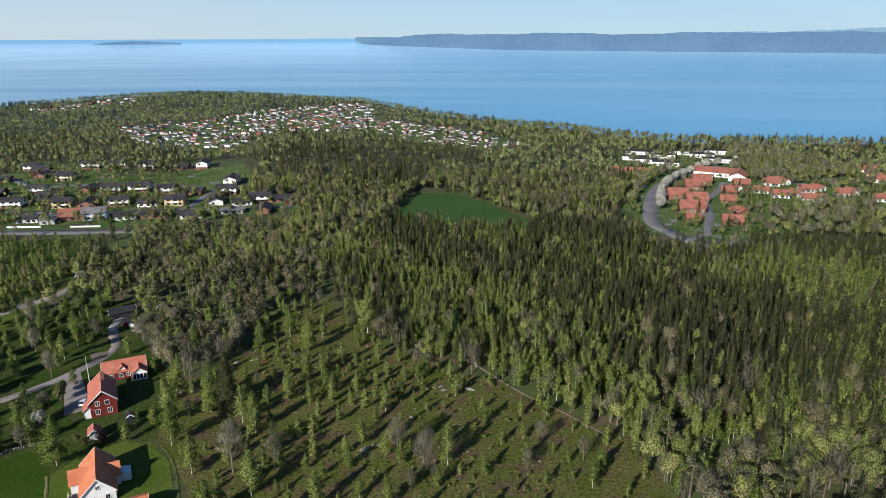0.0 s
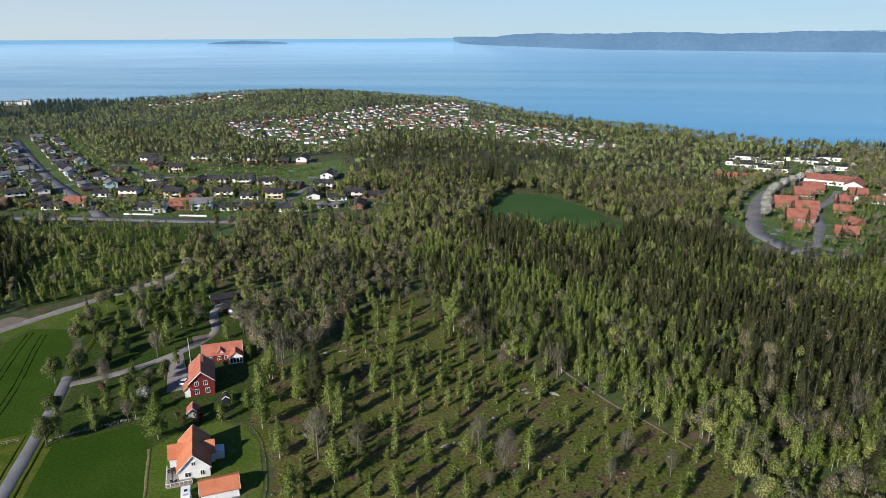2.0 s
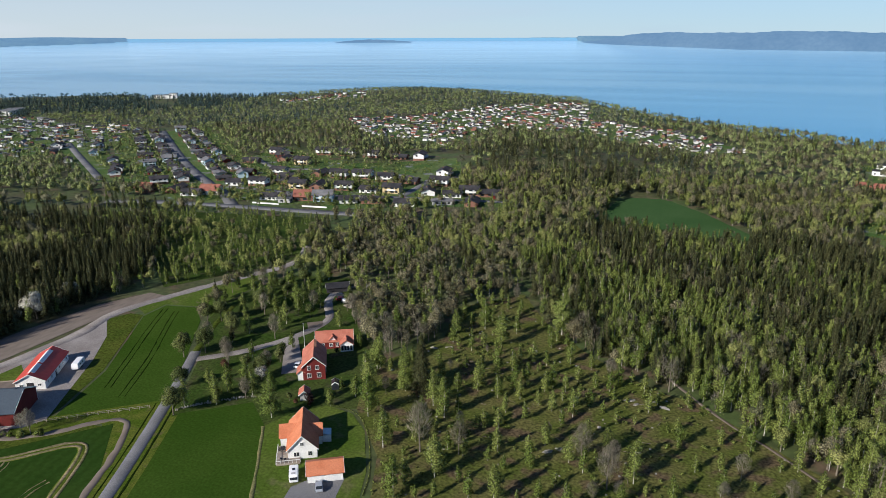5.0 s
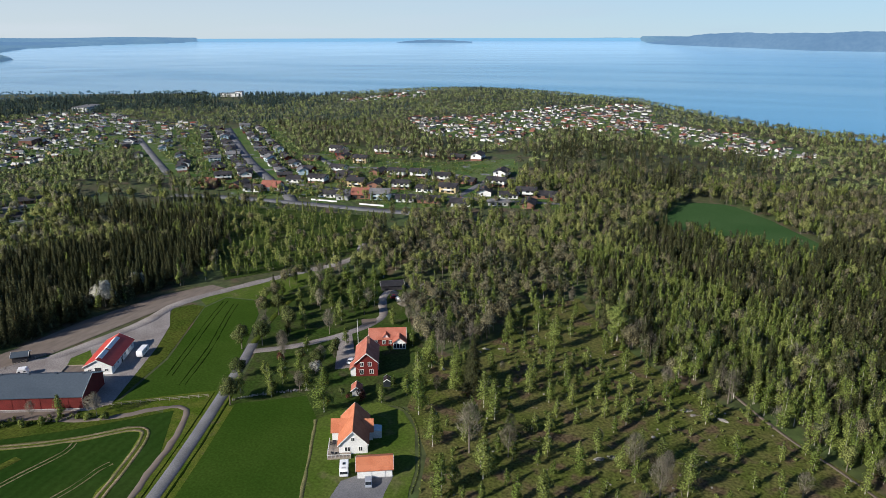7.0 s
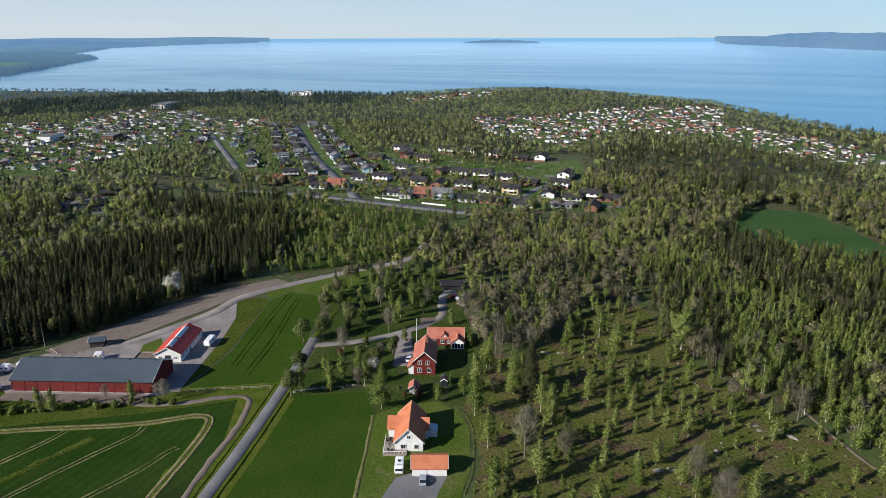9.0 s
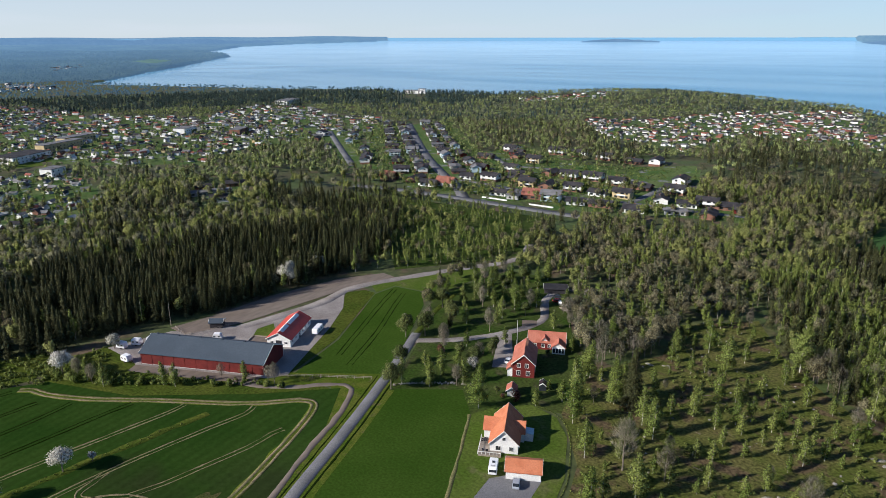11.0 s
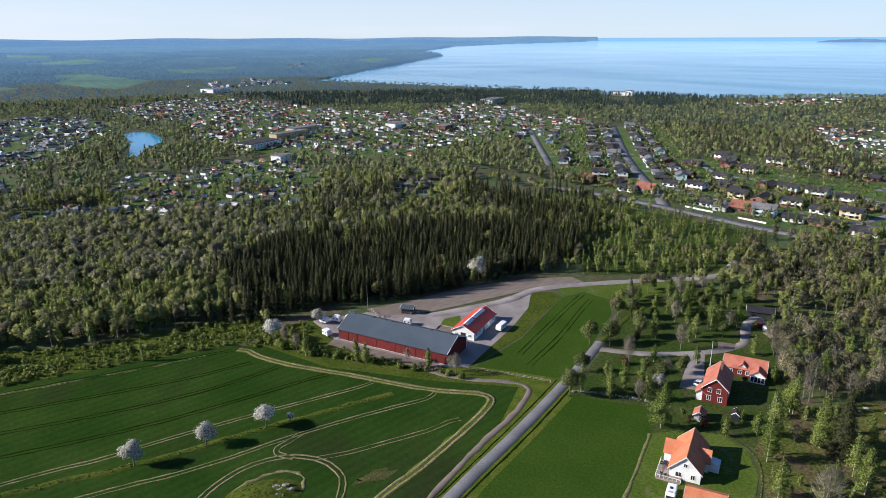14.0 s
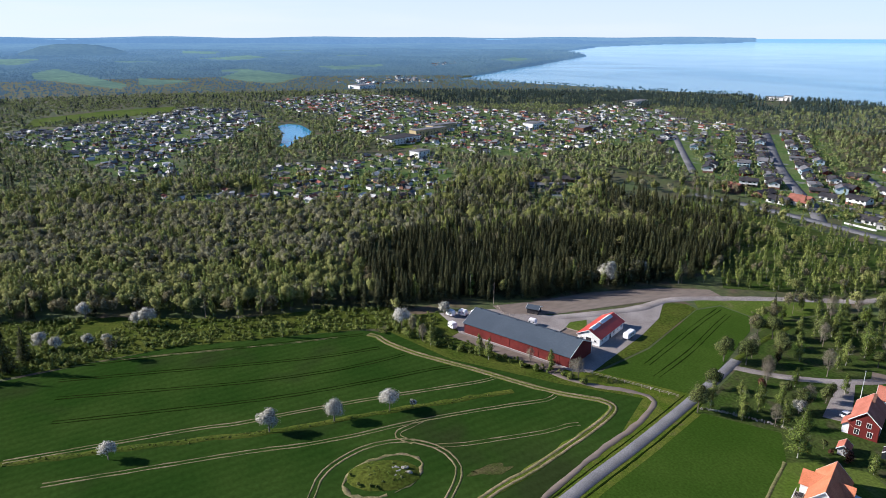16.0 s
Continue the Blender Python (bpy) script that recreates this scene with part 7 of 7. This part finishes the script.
ring = [(-137 + 7.4 * math.cos(a) * 1.0 - 1.5 * math.sin(a), 47.5 + 10.6 * math.sin(a)) for a in np.linspace(0, 6.1, 16)]
strip("bare_ring", ring, 0.9, 0.13, M["dirt"], "ring of bare earth round the mound", "earth", 0.35)
for i in range(26):
    a, r = rng.uniform(0, 6.283), rng.uniform(0, 3.2)
    s = rng.uniform(0.5, 1.3)
    px, py = -135.5 + r * math.cos(a) * 0.8, 51 + r * math.sin(a)
    copy_thing(STONES[i % 4], Matrix()).matrix_basis = Matrix.LocRotScale((px, py, 0.75 + 0.2 * s), Euler((0, 0, a)), (s, s, s))
for i in range(44):
    a, r = rng.uniform(0, 6.283), rng.uniform(0.5, 6)
    ob = plant("bush", -137.5 + r * math.cos(a) * 0.9, 46 + r * math.sin(a) * 1.2, rng.uniform(0.25, 0.55), a, i)
    ob.matrix_basis = Matrix.Translation((0, 0, 0.5)) @ ob.matrix_basis
# the grassy balk with the blossoming trees
strip("grass_balk", [(-186, -60), (-182, -40), (-177, -14), (-173.1, 4.9), (-168.7, 25.1), (-166.6, 42.5), (-165.0, 60.5), (-163.0, 76.9), (-161.0, 90.8), (-160.1, 98.3)], 2.4, 0.11, M["rough"], "uncut grass balk between two crops", "balk", 0.3)
bx, by = [], []
for x, y in smooth_line([(-182, -40), (-177, -14), (-173.1, 4.9), (-168.7, 25.1), (-166.6, 42.5), (-165.0, 60.5), (-163.0, 76.9), (-161.0, 90.8)], 0.7):
    bx.append(x + rng.normal(0, 0.5))
    by.append(y + rng.normal(0, 0.5))
woods("balk_brush", "bush", np.array(bx), np.array(by), rng.uniform(0.15, 0.4, len(bx)), (3, 4, 2, 10, 0.4, False), 18, "low green growth along the balk")


def hedge(pts, h, label):
    c = smooth_line(pts, 0.45)
    rng = np.random.default_rng(len(c))
    return woods("hedge", "bush", c[:, 0], c[:, 1], h / 2 * rng.uniform(0.85, 1.15, len(c)), (3, 4, 2, 16, 0.35, False), 21, label)


hedge([(-87, 160), (-78, 158), (-70.5, 150.5), (-62.5, 134), (-60, 124)], 0.5, "thin low hedge round the lawn")
# cars and farm things by the outbuilding
car(-119.5, 236, 40, "paint_red", "red car parked by the outbuilding")
car(-121.5, 240, 20, "paint_dark", "dark car parked by the outbuilding")
trailer = thing("trailer", pose(-113.5, 230, 0, 0, 0, 60), "flat grey farm trailer on the grass", "trailer")
part("bed", boxes((-1.1, 1.1, -2.2, 2.2, 0.6, 0.75)), M["wood"], trailer)
for sx in (-1.0, 1.0):
    bm = bmesh.new()
    tube(bm, (sx - 0.12, 0, 0.35), (sx + 0.12, 0, 0.35), 0.36, 0.36, 12)
    part("wheel", bm, M["rubber"], trailer)
tank = thing("slurry_tank", pose(-116, 233.5, 0, 0, 0, 75), "rounded grey tank on the grass by the drive", "tank")
bm = bmesh.new()
tube(bm, (0, -2, 1.2), (0, 2, 1.2), 1.0, 1.0, 18)
bmesh.ops.bevel(bm, geom=[e for e in bm.edges if abs(e.verts[0].co.y - e.verts[1].co.y) < 0.01], offset=0.25, segments=3, affect="EDGES")
part("vessel", bm, M["metal"], tank)
part("cradle", boxes((-0.7, 0.7, -1.4, -1.1, 0, 0.6), (-0.7, 0.7, 1.1, 1.4, 0, 0.6)), M["metal"], tank)
house(pose(-89.5, 169.5, 0, 0, 0, 26), "small glass greenhouse with a pale frame", 2.2, 3.0, 1.7, 2.5, "glass", "glass", name="greenhouse", category="greenhouse", over=0.05)
patch("vegetable_bed", [(-119, 206.5), (-114.5, 209.5), (-117, 214.5), (-122, 211.5)], 0.12, M["sand"], "dug brown vegetable bed in the garden", "vegetable bed")
pen = thing("planting_bed", pose(-188.5, 139.5, 0, 0, 0, 27), "fenced sandy pen with stones by the stable", "pen")
part("bed", boxes((-3.5, 3.5, -2.5, 2.5, 0, 0.15)), M["sand"], pen)
for r in ((-3.6, 3.6, -2.6, -2.5), (-3.6, 3.6, 2.5, 2.6), (-3.6, -3.5, -2.5, 2.5), (3.5, 3.6, -2.5, 2.5)):
    part("board", boxes((*r, 0, 0.5)), M["wood"], pen)
patch("lawn", [(-190, 136), (-183, 133), (-189, 147), (-196, 152), (-197, 145)], 0.11, M["lawn"], "small green by the stable", "lawn")


def low_wall(a, b, h, label):
    root = thing("garden_wall", Matrix(), label, "wall")
    bm = bmesh.new()
    d = Vector((b[0] - a[0], b[1] - a[1], 0))
    m = Matrix.Translation((a[0], a[1], 0)) @ Matrix.Rotation(math.atan2(d.y, d.x), 4, "Z")
    box(bm, 0, d.length, -0.15, 0.15, -0.2, h, m)
    part("wall", bm, M["white"], root)
    bm = bmesh.new()
    box(bm, -0.05, d.length + 0.05, -0.2, 0.2, h, h + 0.1, m)
    part("coping", bm, M["grey"], root)


low_wall((-249.8, 373.7), (-231.0, 374.8), 0.9, "white garden wall along the main road")
low_wall((-214.1, 374.7), (-197.1, 375.8), 0.9, "white garden wall along the main road")

# fallen branches in the pasture
log_rng = np.random.default_rng(77)
first = None
for i in range(34):
    px, py = (log_rng.uniform(-45, 10), log_rng.uniform(138, 190)) if i < 24 else (log_rng.uniform(-60, -20), log_rng.uniform(190, 245))
    s = log_rng.uniform(0.35, 0.9)
    m = Matrix.LocRotScale((px, py, 0.16), Euler((0, 0, log_rng.uniform(0, 6.28))), (s, s, s))
    if first is None:
        first = thing("fallen_branch", m, "grey fallen branch lying in the pasture", "branch", "fallen branches")
        bm = bmesh.new()
        tube(bm, (-1.6, 0, 0), (1.4, 0.2, 0.1), 0.12, 0.06, 6)
        tube(bm, (0.2, 0.05, 0.05), (1.0, 0.9, 0.35), 0.06, 0.025, 5)
        part("stem", bm, M["bark"], first)
    else:
        copy_thing(first, Matrix()).matrix_basis = m
